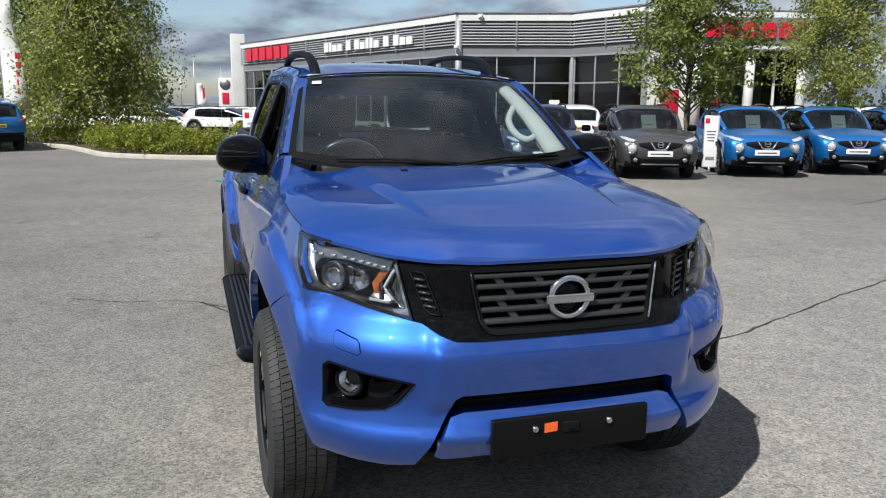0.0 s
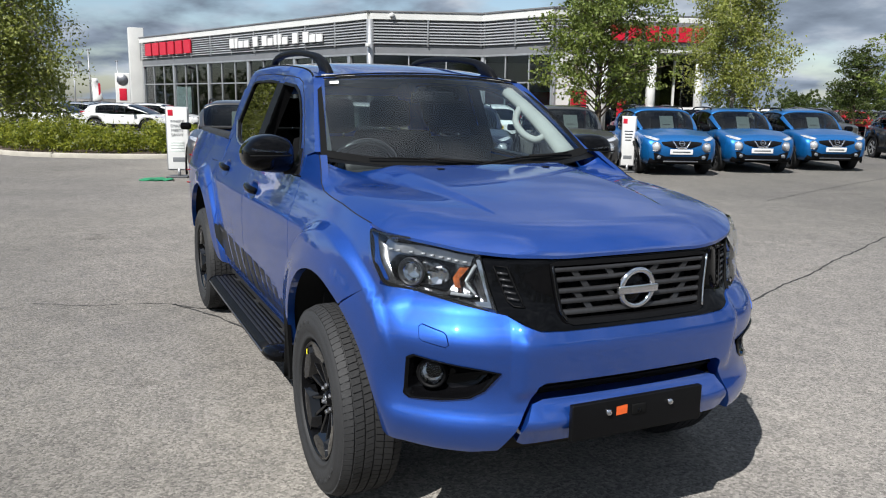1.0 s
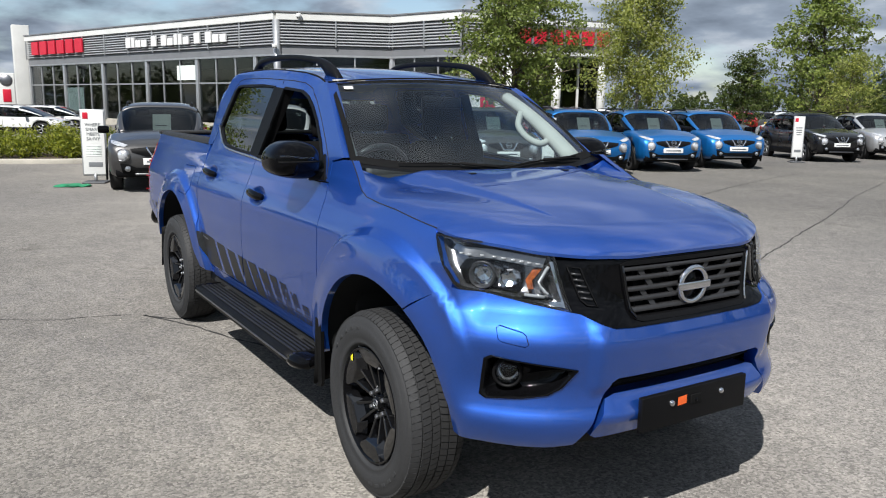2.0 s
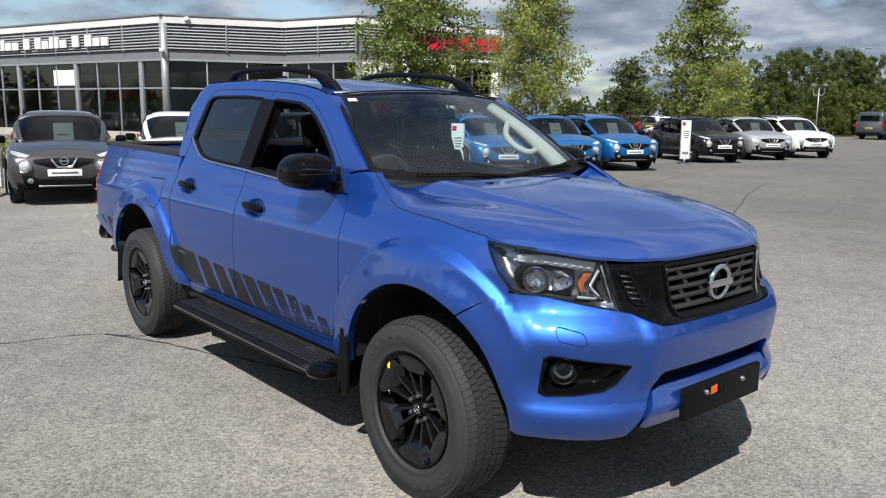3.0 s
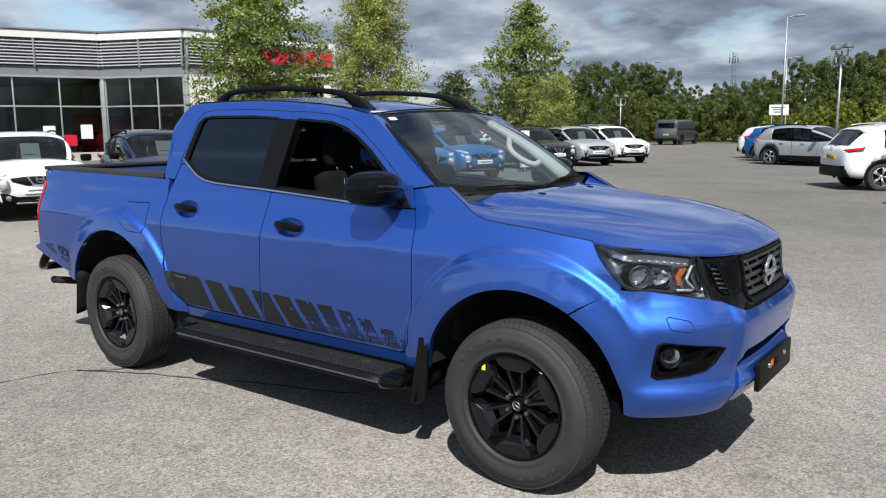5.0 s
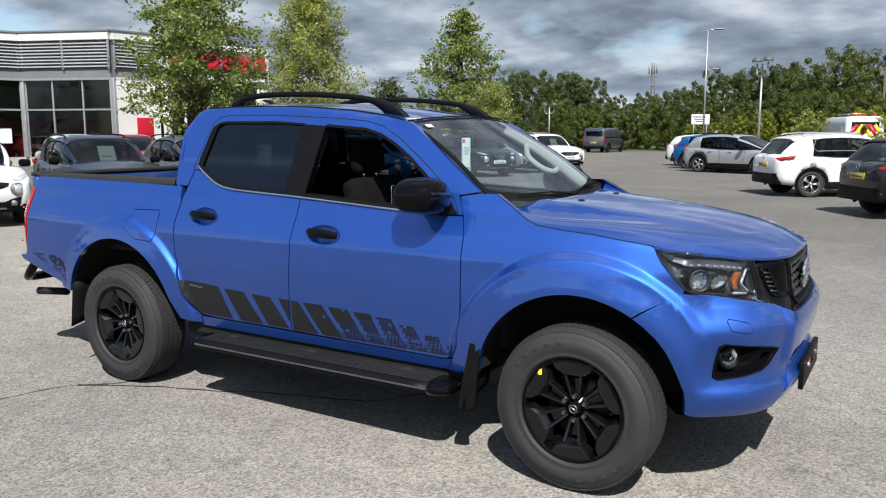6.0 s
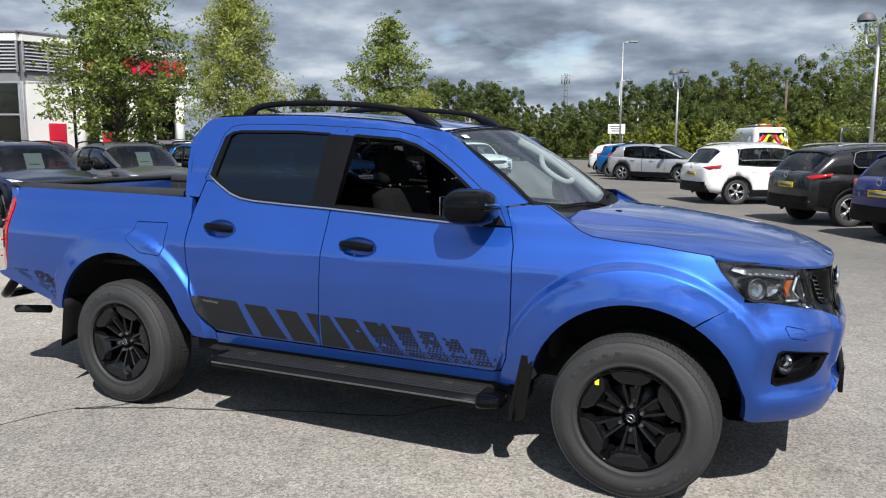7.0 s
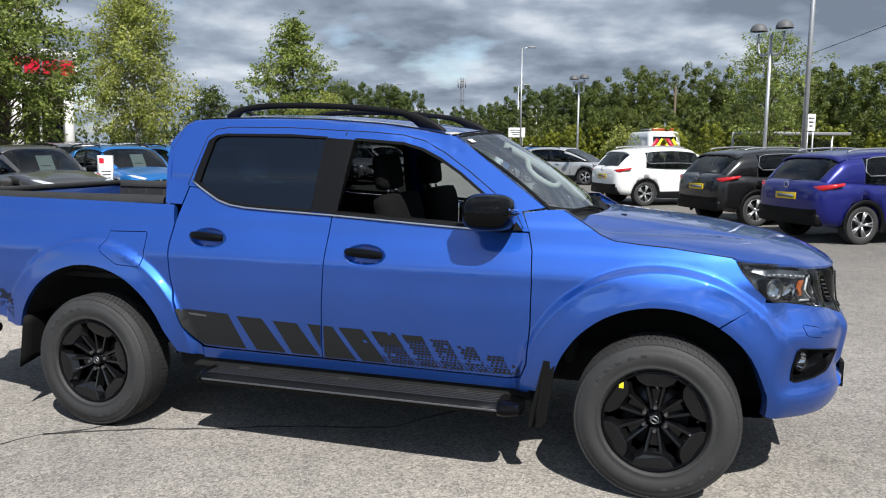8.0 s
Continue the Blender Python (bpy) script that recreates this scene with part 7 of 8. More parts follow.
        if kind == "crossover":
            on = lambda a, b, g: Vector((front_x(st, abs(a), b) + g, a, b))
            P.append(("grille", store(patch([(-0.47, 0.775), (-0.2, 0.80), (0.2, 0.80), (0.47, 0.775), (0.44, 0.715), (0.20, 0.635), (-0.20, 0.635), (-0.44, 0.715)], lambda a, b, d: on(a, b, 0.012 - d), lip=0.03, step=0.05), M_black), False, None))
            P.append(("grille_vee", store(tube([on(a, b, 0.022) for a, b in ((-0.20, 0.80), (-0.155, 0.72), (-0.11, 0.655), (0, 0.645), (0.11, 0.655), (0.155, 0.72), (0.20, 0.80))], 0.021, 6), M_chrome), False, None))
            P.append(("badge", store(tube([on(0.062 * math.cos(a), 0.745 + 0.055 * math.sin(a), 0.03) for a in [2 * math.pi * k / 20 for k in range(20)]], 0.011, 6, closed=True), M_chrome), False, None))
            P.append(("badge_bar", store(box(0.012, 0.14, 0.026, on(0, 0.745, 0.036), 0.004), M_chrome), False, None))
            P.append(("bumper_mask", store(patch([(-0.64, 0.53), (-0.50, 0.50), (-0.38, 0.45), (0.38, 0.45), (0.50, 0.50), (0.64, 0.53), (0.60, 0.33), (-0.60, 0.33)], lambda a, b, d: on(a, b, 0.016 - d), lip=0.03, step=0.06), M_black), False, None))
            P.append(("skid_strip", store(box(0.05, 0.80, 0.03, (2.06, 0, 0.335), 0.01), M_steel), False, None))
        else:
            P.append(("grille", store(patch([(-0.40, 0.08), (0.40, 0.08), (0.25, -0.10), (-0.25, -0.10)], lambda a, b, d: Vector((L + 0.005 - 0.28 * a * a - 0.4 * max(0, b) - d, a, 0.68 + b)), lip=0.05, step=0.06), M_black), False, None))
            P.append(("badge", store(tube([(-L - 0.005, 0.055 * math.cos(a), 0.99 + 0.05 * math.sin(a)) for a in [2 * math.pi * k / 20 for k in range(20)]], 0.009, 6, closed=True), M_chrome), False, None))
        back = lambda a, b, g: Vector((rear_x(st, abs(a), b) - g, a, b))
        P.append(("rear_bumper_mask", store(patch([(-0.72, 0.60), (-0.40, 0.585), (0.40, 0.585), (0.72, 0.60), (0.70, 0.44), (0.55, 0.40), (-0.55, 0.40), (-0.70, 0.44)], lambda a, b, d: back(a, b, 0.014 - d), lip=0.03, step=0.07), M_black), False, None))
        P.append(("rear_wiper", store(tube([back(0.0, 1.0, 0.02) + Vector((0.06, 0, 0.06)), back(0.0, 1.0, 0.02) + Vector((0.10, -0.3, 0.10))], 0.010, 5), M_black), False, None))
    else:
        # van box with windows
        cab = sheet([ring_plan(-2.5, 1.62, 0.95, 1.25, 0.14), ring_plan(-2.49, 1.25, 0.925, 1.60, 0.14), ring_plan(-2.46, 0.98, 0.885, 1.85, 0.16), ring_plan(-2.38, 0.80, 0.80, 1.94, 0.2), ring_plan(-2.0, 0.4, 0.4, 1.97, 0.3)], closed=True)
        cab.faces.new([v for v in cab.verts][-40:])
        bmesh.ops.recalc_face_normals(cab, faces=cab.faces)
        P.append(("cab_box", store(cab, M_white), True, None))
        for y in (-1, 1):
            for x0, x1 in ((0.45, 1.15), (-0.75, 0.30), (-2.2, -1.0)):
                P.append(("side_window", store(patch([(x0, 1.32), (x1, 1.32), (x1 - (0.22 if x0 > 0.4 else 0.02), 1.68), (x0 + 0.02, 1.68)], lambda a, b, d: Vector((a, y * (0.953 - 0.075 * (b - 1.25) / 0.35 * 0.9 - d + 0.004), b)), lip=0.01, grid=False), M_car_glass), False, None))
            P.append(("tail_light", store(box(0.05, 0.12, 0.42, (-2.485, y * 0.87, 1.05), 0.02), M_red_lens), False, None))
            P.append(("headlight", store(box(0.30, 0.20, 0.16, (2.22, y * 0.68, 0.84), 0.06), M_lamp), False, None))
            P.append(("door_mirror", store(box(0.12, 0.22, 0.24, (1.22, y * 1.06, 1.36), 0.05), M_black), False, None))
        P.append(("rear_window", store(box(0.012, 1.30, 0.42, (-2.495, 0, 1.50), 0.005), M_car_glass), False, None))
        P.append(("windscreen", store(sheet([[(1.60, -0.80, 1.28), (1.66, 0, 1.28), (1.60, 0.80, 1.28)], [(1.06, -0.74, 1.80), (1.10, 0, 1.80), (1.06, 0.74, 1.80)]]), M_car_glass), False, None))
        P.append(("front_skirt", store(box(0.3, 1.5, 0.25, (2.36, 0, 0.44), 0.07), M_black), False, None))
        P.append(("rear_skirt", store(box(0.2, 1.75, 0.2, (-2.46, 0, 0.44), 0.05), M_black), False, None))
    SHAPES[kind] = (P, wb, L)
    return SHAPES[kind]


M_round = material("silvered_lamp", (0.78, 0.80, 0.82), 0.12, 0.55, coat=1.0, vary=0.3, scale=26)
M_lamp = material("clear_lamp", (0.40, 0.42, 0.44), 0.1, 0.7, coat=1.0, vary=0.25, scale=30)


def car(x, y, yaw, kind, paint, label, wheels=None, card=False, front_plate=None, rear_plate=M_plate_y, group="parked cars", name="parked_car"):
    """A parked car; x, y: the middle of its front wheels' line; yaw: where it faces."""
    P, wb, L = shape_of(kind)
    wheels = wheels or W_SILVER
    c, s = math.cos(radians(yaw)), math.sin(radians(yaw))
    root = thing(name, label, "van" if kind == "van" else "car", group, m=pose(x - c * wb / 2, y - s * wb / 2, 0, 0, 0, yaw))
    for nm, me, tint, m in P:
        ob = share(nm, me, root, m)
        if tint:
            ob.material_slots[0].link = "OBJECT"
            ob.material_slots[0].material = paint
    tw = 0.76 if kind != "van" else 0.82
    for wx in (wb / 2, -wb / 2):
        for sy in (-1, 1):
            w = share("wheel", wheels[0], root, Matrix.Translation((wx, sy * tw, 0.335)) @ (Matrix.Identity(4) if sy < 0 else Matrix.Rotation(math.pi, 4, "Z")))
            share("wheel_well", wheels[1], w)
            share("alloy_rim", wheels[2], w)
    if front_plate:
        part("front_plate", box(0.015, 0.52, 0.115, (L + 0.02, 0, 0.555), 0.003), front_plate, root, "blank number plate")
        part("plate_bar", box(0.004, 0.40, 0.03, (L + 0.029, 0, 0.555)), M_ink, root)
    if rear_plate:
        part("rear_plate", box(0.015, 0.50, 0.115, (-L - 0.012, 0, 0.80), 0.003), rear_plate, root, "yellow number plate with a plain bar")
        part("plate_bar", box(0.004, 0.40, 0.05, (-L - 0.021, 0, 0.80)), M_ink, root)
    if card:
        part("price_card", sheet([[(0.64, 0.20 - 0.33 * k, 1.03), (0.45, 0.20 - 0.33 * k, 1.33)] for k in (0, 1)]), M_paper, root, "pale price card inside the windscreen", m=pose(0.075, 0, 0.02))
        for j in range(3):
            part("card_bar", sheet([[(0.66 - 0.24 * (0.30 + 0.2 * j), 0.12 - 0.20 * k, 1.03 + 0.27 * (0.30 + 0.2 * j)), (0.66 - 0.24 * (0.35 + 0.2 * j), 0.12 - 0.20 * k, 1.03 + 0.27 * (0.35 + 0.2 * j))] for k in (0, 1)]), M_ink, root, m=pose(0.082, 0, 0.023))
    return root


C_blue = car_paint("bright_blue_paint", (0.008, 0.145, 0.43), 0.55, 0.35)
C_grey = car_paint("gunmetal_paint", (0.085, 0.082, 0.08), 0.6, 0.32)
C_silver = car_paint("silver_paint", (0.52, 0.525, 0.53), 0.6, 0.3)
C_white = car_paint("white_car_paint", (0.78, 0.78, 0.76), 0.0, 0.3)
C_black = car_paint("black_car_paint", (0.008, 0.0075, 0.008), 0.1, 0.25)
C_navy = car_paint("dark_blue_paint", (0.012, 0.018, 0.045), 0.5, 0.3)
C_deep = car_paint("deep_blue_paint", (0.010, 0.014, 0.17), 0.5, 0.3)
C_red = car_paint("red_car_paint", (0.42, 0.010, 0.012), 0.2, 0.3)
C_vangrey = car_paint("slate_grey_paint", (0.055, 0.065, 0.075), 0.3, 0.35)

YR = -20
car(-12.45, 1.05, YR + 6, "crossover", C_grey, "gunmetal grey compact crossover with a price card", W_BLACK, True, M_plate_w, group="display row")
car(-13.0, 3.45, YR, "crossover", C_white, "white compact crossover with a price card", W_BLACK, True, M_plate_w, group="display row")
car(-12.6, 6.1, YR, "crossover", C_navy, "dark navy compact crossover with a price card", W_BLACK, True, M_plate_w, group="display row")
car(-12.2, 8.55, YR, "crossover", C_grey, "gunmetal grey compact crossover with a price card", W_BLACK, True, M_plate_w, group="display row")
for yy in (11.2, 13.7, 16.25):
    car(-12.05, yy, YR - 4, "crossover", C_blue, "bright blue compact crossover with a price card", W_BLACK, True, M_plate_w, group="display row")
car(-12.65, 22.1, YR - 8, "crossover", C_black, "black compact crossover with dark alloy wheels", W_SILVER, False, M_plate_w, group="display row")
car(-12.55, 25.3, YR - 14, "crossover", C_silver, "silver grey compact crossover with a price card", W_BLACK, True, M_plate_w, group="display row")
car(-12.3, 28.2, YR - 16, "crossover", C_white, "white compact crossover with a price card", W_BLACK, True, M_plate_w, group="display row")
# cars with their tails to the lane
for rx, ry, yaw, kind, pt, lb in ((-1.15, 17.8, 33, "family", C_white, "white family crossover with black lower trim"), (1.35, 13.0, 33, "family", C_black, "black family crossover with silver roof bars"), (2.84, 10.35, 33, "family", C_deep, "deep blue family crossover with silver roof bars")):
    c, s = math.cos(radians(yaw)), math.sin(radians(yaw))
    # given is the place of the rear wheel on the side towards the lane
    car(rx - s * 0.76 * 1.0 + c * 2.65, ry + c * 0.76 + s * 2.65, yaw, kind, pt, lb, W_SILVER, group="cars with tails to the lane")
for rx, ry, pt, lb in ((-6.62, 29.4, C_silver, "silver grey hatchback with a red tail lamp"), (-7.8, 32.2, C_blue, "bright blue hatchback in a far bay"), (-8.9, 35.0, C_white, "white hatchback in a far bay")):
    c, s = math.cos(radians(-20)), math.sin(radians(-20))
    car(rx - s * 0.76 + c * 2.7, ry + c * 0.76 + s * 2.7, -20, "hatch", pt, lb, W_SILVER, group="far hatchbacks")
car(-21.4, 60.9, 89, "van", C_vangrey, "slate grey crew van", W_BLACK, group="far vehicles", name="parked_van")
works = car(-3.2, 49.6, 112, "van", C_white, "white works van with striped rear doors", W_BLACK, group="far vehicles", name="works_van")
works.scale = (1.1, 1.1, 1.28)
part("roof_beacon", box(0.30, 1.2, 0.14, (-2.1, 0, 2.03), 0.04), M_amber, works, "amber beacon bar")
part("roof_rack", box(1.5, 1.2, 0.05, (-0.9, 0, 2.05), 0.02), M_galv, works)
for k in range(6):
    part("warning_stripe", box(0.006, 0.16, 0.85, (-2.508, -0.70 + 0.27 * k, 1.25), rot=Matrix.Rotation(radians(38 if k > 2 else -38), 4, "X")), M_red if k % 2 else M_yellow, works)
car(-27.6, -8.2, 205, "family", C_blue, "blue hatchback seen from behind", W_SILVER, group="far vehicles")
# far rows
rr = random.Random(8)
for k in range(9):
    car(-24.0 + 0.6 * k, 12.5 + 3.0 * k, YR + rr.uniform(-4, 4) + (0 if k % 2 else 180), ("crossover", "hatch", "family")[k % 3], (C_white, C_red, C_silver, C_white, C_blue, C_grey, C_white, C_blue, C_silver)[k], "parked car in a far row", W_SILVER, group="far row")
for k in range(7):
    car(-31.5 - 0.5 * k, 31.0 + 3.0 * k, YR + 170, ("hatch", "crossover")[k % 2], (C_silver, C_white, C_blue, C_white, C_red, C_grey, C_white)[k], "parked car in a far row", W_SILVER, group="far row")
for k in range(8):
    car(-41.0 - 1.0 * k + 3 * (k % 2), 3.6 - 1.7 * k, 60 + rr.uniform(-5, 5), "hatch", (C_white, C_white, C_silver, C_white, C_grey, C_white, C_silver, C_white)[k], "pale low car parked behind the hedge", W_SILVER, group="cars behind the hedge").scale.z = 0.86
for k in range(7):
    car(-51.0 - 1.2 * k, 1.2 - 2.2 * k, 60 + rr.uniform(-5, 5), "hatch", (C_silver, C_white, C_white, C_grey, C_white, C_navy, C_white)[k], "pale low car parked behind the hedge", W_SILVER, group="cars behind the hedge").scale.z = 0.86
car(-45.0, 16.2, 200, "hatch", C_white, "white car on show inside the glass hall", W_SILVER, group="show cars")
car(-40.5, 20.5, 170, "crossover", C_red, "red car on show inside the glass hall", W_SILVER, group="show cars")

# ---- trees, hedge, woods ----
def leaf_material(name, a, b, gloss=0.45):
    m = bpy.data.materials.new(name)
    m.use_nodes = True
    n, l = m.node_tree.nodes, m.node_tree.links
    n.clear()
    out = n.new("ShaderNodeOutputMaterial")
    geo = n.new("ShaderNodeNewGeometry")
    ramp = n.new("ShaderNodeValToRGB")
    ramp.color_ramp.elements[0].color, ramp.color_ramp.elements[1].color = (*a, 1), (*b, 1)
    l.new(geo.outputs["Random Per Island"], ramp.inputs[0])
    tc = n.new("ShaderNodeTexCoord")
    nz = n.new("ShaderNodeTexNoise"); nz.inputs["Scale"].default_value = 0.9
    l.new(tc.outputs["Object"], nz.inputs["Vector"])
    mr = n.new("ShaderNodeMapRange"); mr.inputs[1].default_value, mr.inputs[2].default_value = 0.3, 0.7
    mr.inputs[3].default_value, mr.inputs[4].default_value = 0.7, 1.3
    l.new(nz.outputs["Fac"], mr.inputs[0])
    mul = n.new("ShaderNodeMixRGB"); mul.blend_type = "MULTIPLY"; mul.inputs[0].default_value = 1
    l.new(ramp.outputs[0], mul.inputs[1]); l.new(mr.outputs[0], mul.inputs[2])
    pb = n.new("ShaderNodeBsdfPrincipled"); pb.inputs["Roughness"].default_value = gloss
    pb.inputs["Specular IOR Level"].default_value = 0.5
    tr = n.new("ShaderNodeBsdfTranslucent")
    l.new(mul.outputs[0], pb.inputs["Base Color"]); l.new(mul.outputs[0], tr.inputs[0])
    mx = n.new("ShaderNodeMixShader"); mx.inputs[0].default_value = 0.5
    l.new(pb.outputs[0], mx.inputs[1]); l.new(tr.outputs[0], mx.inputs[2]); l.new(mx.outputs[0], out.inputs[0])
    return m


L_green = leaf_material("fresh_green_leaves", (0.105, 0.150, 0.030), (0.31, 0.37, 0.085))
L_birch = leaf_material("birch_leaves", (0.15, 0.19, 0.034), (0.45, 0.47, 0.12))
L_dark = leaf_material("dark_green_leaves", (0.040, 0.066, 0.014), (0.12, 0.155, 0.034), 0.5)
L_wood = leaf_material("mixed_wood_leaves", (0.048, 0.075, 0.014), (0.16, 0.19, 0.034), 0.5)
L_shrub = leaf_material("yellow_green_shrub_leaves", (0.085, 0.12, 0.010), (0.33, 0.34, 0.035))
nr = np.random.RandomState(5)


def leaf_mesh(name, pts, size, mat, parent=None, facing=None):
    """Small folded leaves at given places, each turned its own way."""
    n = len(pts)
    pts = np.asarray(pts)
    # leaves hang every way, but most turn their faces up and outwards
    out = pts - pts.mean(0); out /= np.linalg.norm(out, axis=1)[:, None] + 1e-6
    if facing is not None:
        c = np.asarray(facing) + nr.normal(size=(n, 3)) * 0.35
    else:
        c = nr.normal(size=(n, 3)) * 0.75 + out * 0.45 + np.array([0, 0, 0.55])
    c /= np.linalg.norm(c, axis=1)[:, None]
    a = nr.normal(size=(n, 3)); a -= c * (a * c).sum(1)[:, None]; a /= np.linalg.norm(a, axis=1)[:, None]
    b = np.cross(c, a)
    s = size * nr.uniform(0.6, 1.25, size=(n, 1))
    if facing is not None:
        v = np.stack([pts - a * s, pts + b * s * 0.62, pts + a * s * 0.85 - b * s * 0.35], 1).reshape(-1, 3)
        f = np.arange(n * 3).reshape(-1, 3)
    else:
        v = np.stack([pts - a * s, pts + b * s * 0.55 + c * s * 0.18, pts + a * s, pts - b * s * 0.55 + c * s * 0.18], 1).reshape(-1, 3)
        idx = np.arange(n) * 4
        f = np.stack([np.stack([idx, idx + 1, idx + 2], 1), np.stack([idx, idx + 2, idx + 3], 1)], 1).reshape(-1, 3)
    me = bpy.data.meshes.new(name)
    me.vertices.add(len(v)); me.vertices.foreach_set("co", v.ravel().astype(np.float32))
    me.loops.add(len(f) * 3); me.loops.foreach_set("vertex_index", f.ravel().astype(np.int32))
    me.polygons.add(len(f)); me.polygons.foreach_set("loop_start", (np.arange(len(f)) * 3).astype(np.int32))
    me.update(calc_edges=True)
    me.materials.append(mat)
    ob = new(name, me)
    if parent:
        ob.parent = parent
    return ob


def tree(x, y, h, prof, leaves, leaf, mat, bark, label, trunk_r=0.09, droop=0.0, base=1.2, limbs=70, seed=1, name="tree", clump=0.24):
    """A tapered trunk, limbs, and a crown of leaf clumps; prof: crown radius over the height (0 to 1)."""
    r = random.Random(seed)
    root = thing(name, label, "tree", "car park trees", m=Matrix.Translation((x, y, 0)))
    tp = []
    wx = wy = 0.0
    for k in range(13):
        z = h * 0.97 * k / 12
        wx += r.uniform(-0.05, 0.05); wy += r.uniform(-0.05, 0.05)
        tp.append((wx, wy, z))
    part("trunk", tube(tp, [max(0.008, trunk_r * (1.15 if k == 0 else 1) * (1 - k / 12.2)) for k in range(13)], 10), bark, root)
    lb = bmesh.new()
    pts = []
    for i in range(limbs):
        u = ((i + r.random()) / limbs) ** 0.85
        z0 = base * 0.8 + (h * 0.95 - base * 0.8) * u
        R = float(np.interp(u, [p[0] for p in prof], [p[1] for p in prof])) * r.uniform(0.62, 1.12)
        an = i * 2.399 + r.uniform(-0.5, 0.5)
        k = min(11, int(z0 / (h * 0.97) * 12))
        b0 = Vector(tp[k]); b0.z = z0
        rise = R * (0.55 - droop) + 0.15
        p1 = b0 + Vector((math.cos(an) * R * 0.5, math.sin(an) * R * 0.5, rise * 0.7))
        p2 = b0 + Vector((math.cos(an + 0.15) * R, math.sin(an + 0.15) * R, rise - droop * R * 1.4))
        lr = trunk_r * 0.30 * (1 - 0.6 * u)
        tube([b0, p1, p2], [lr, lr * 0.6, lr * 0.2], 5, bm=lb)
        nt = max(3, int(4 + R * 4))
        for j in range(nt):
            s = 0.30 + 0.70 * (j + r.random()) / nt
            q = b0.lerp(p1, s * 2) if s < 0.5 else p1.lerp(p2, s * 2 - 1)
            o = Vector((r.gauss(0, 0.20), r.gauss(0, 0.20), r.gauss(0, 0.16))) * (0.7 + 0.35 * R)
            e = q + o
            tube([q, (q + e) / 2 + Vector((0, 0, 0.03)), e], [lr * 0.25, lr * 0.18, 0.003], 3, bm=lb)
            pts.append((e, s))
    part("branchwork", lb, bark, root)
    per = max(6, leaves // len(pts))
    P = []
    for e, s in pts:
        m = int(per * r.uniform(0.35, 1.6))
        cl = clump * r.uniform(0.6, 1.3)
        q = np.clip(nr.normal(size=(m, 3)), -1.8, 1.8) * np.array([cl, cl, cl * (0.42 + droop * 2.2)]) * 0.62 + np.array(e) - np.array([0, 0, droop * cl * 0.8])
        P.append(q)
    P = np.concatenate(P)
    P = P[P[:, 2] > 0.7]
    leaf_mesh("crown", P, leaf, mat, root)
    return root


tree(-19.5, 14.45, 6.3, ((0, 1.5), (0.15, 2.3), (0.4, 2.4), (0.65, 2.0), (0.85, 1.2), (1, 0.35)), 19000, 0.070, L_green, M_bark, "broad young tree with loose green leaves", 0.10, 0.05, 1.3, 85, 3)
tree(-20.0, 20.9, 8.0, ((0, 1.0), (0.15, 1.9), (0.4, 1.9), (0.65, 1.5), (0.85, 0.9), (1, 0.3)), 30000, 0.058, L_birch, M_birch, "tall birch with drooping yellow-green leaves", 0.10, 0.32, 2.2, 80, 4, "birch_tree", 0.27)
tree(-18.4, 30.0, 7.6, ((0, 2.0), (0.2, 2.7), (0.45, 2.1), (0.7, 1.3), (0.9, 0.6), (1, 0.2)), 15500, 0.080, L_green, M_bark, "pointed young tree with green leaves", 0.10, 0.05, 1.0, 85, 5)
tree(-15.6, 27.6, 3.7, ((0, 0.9), (0.3, 1.25), (0.7, 0.9), (1, 0.3)), 5000, 0.05, L_birch, M_bark, "small leafy sapling beside the cars", 0.05, 0.1, 0.9, 30, 15)
tree(-28.6, -4.3, 9.0, ((0, 2.4), (0.2, 3.0), (0.5, 2.7), (0.75, 2.0), (0.9, 1.2), (1, 0.4)), 52000, 0.066, L_birch, M_birch, "large birch with drooping leaves in the planting bed", 0.14, 0.45, 1.0, 110, 6, "birch_tree", 0.4)
tree(-32.0, -6.6, 9.6, ((0, 2.4), (0.2, 2.9), (0.5, 2.6), (0.75, 1.9), (0.9, 1.2), (1, 0.4)), 26000, 0.075, L_green, M_bark, "large leafy tree behind the planting bed", 0.14, 0.2, 1.0, 90, 7, "tree", 0.42)
tree(-28.2, 38.0, 4.9, ((0, 1.2), (0.3, 1.7), (0.7, 1.2), (1, 0.3)), 7000, 0.08, L_dark, M_bark, "dark leafy tree behind the far cars", 0.09, 0.1, 0.8, 45, 16)
tree(2.4, 25.5, 5.5, ((0, 1.2), (0.3, 1.7), (0.7, 1.5), (1, 0.4)), 9000, 0.05, L_green, M_bark, "loose green tree behind the lamp post", 0.08, 0.1, 1.4, 45, 17)
tree(-3.5, 37.0, 2.6, ((0, 0.5), (0.4, 0.8), (1, 0.2)), 900, 0.07, L_birch, M_bark, "thin sapling behind the parked cars", 0.03, 0.1, 0.9, 16, 18)

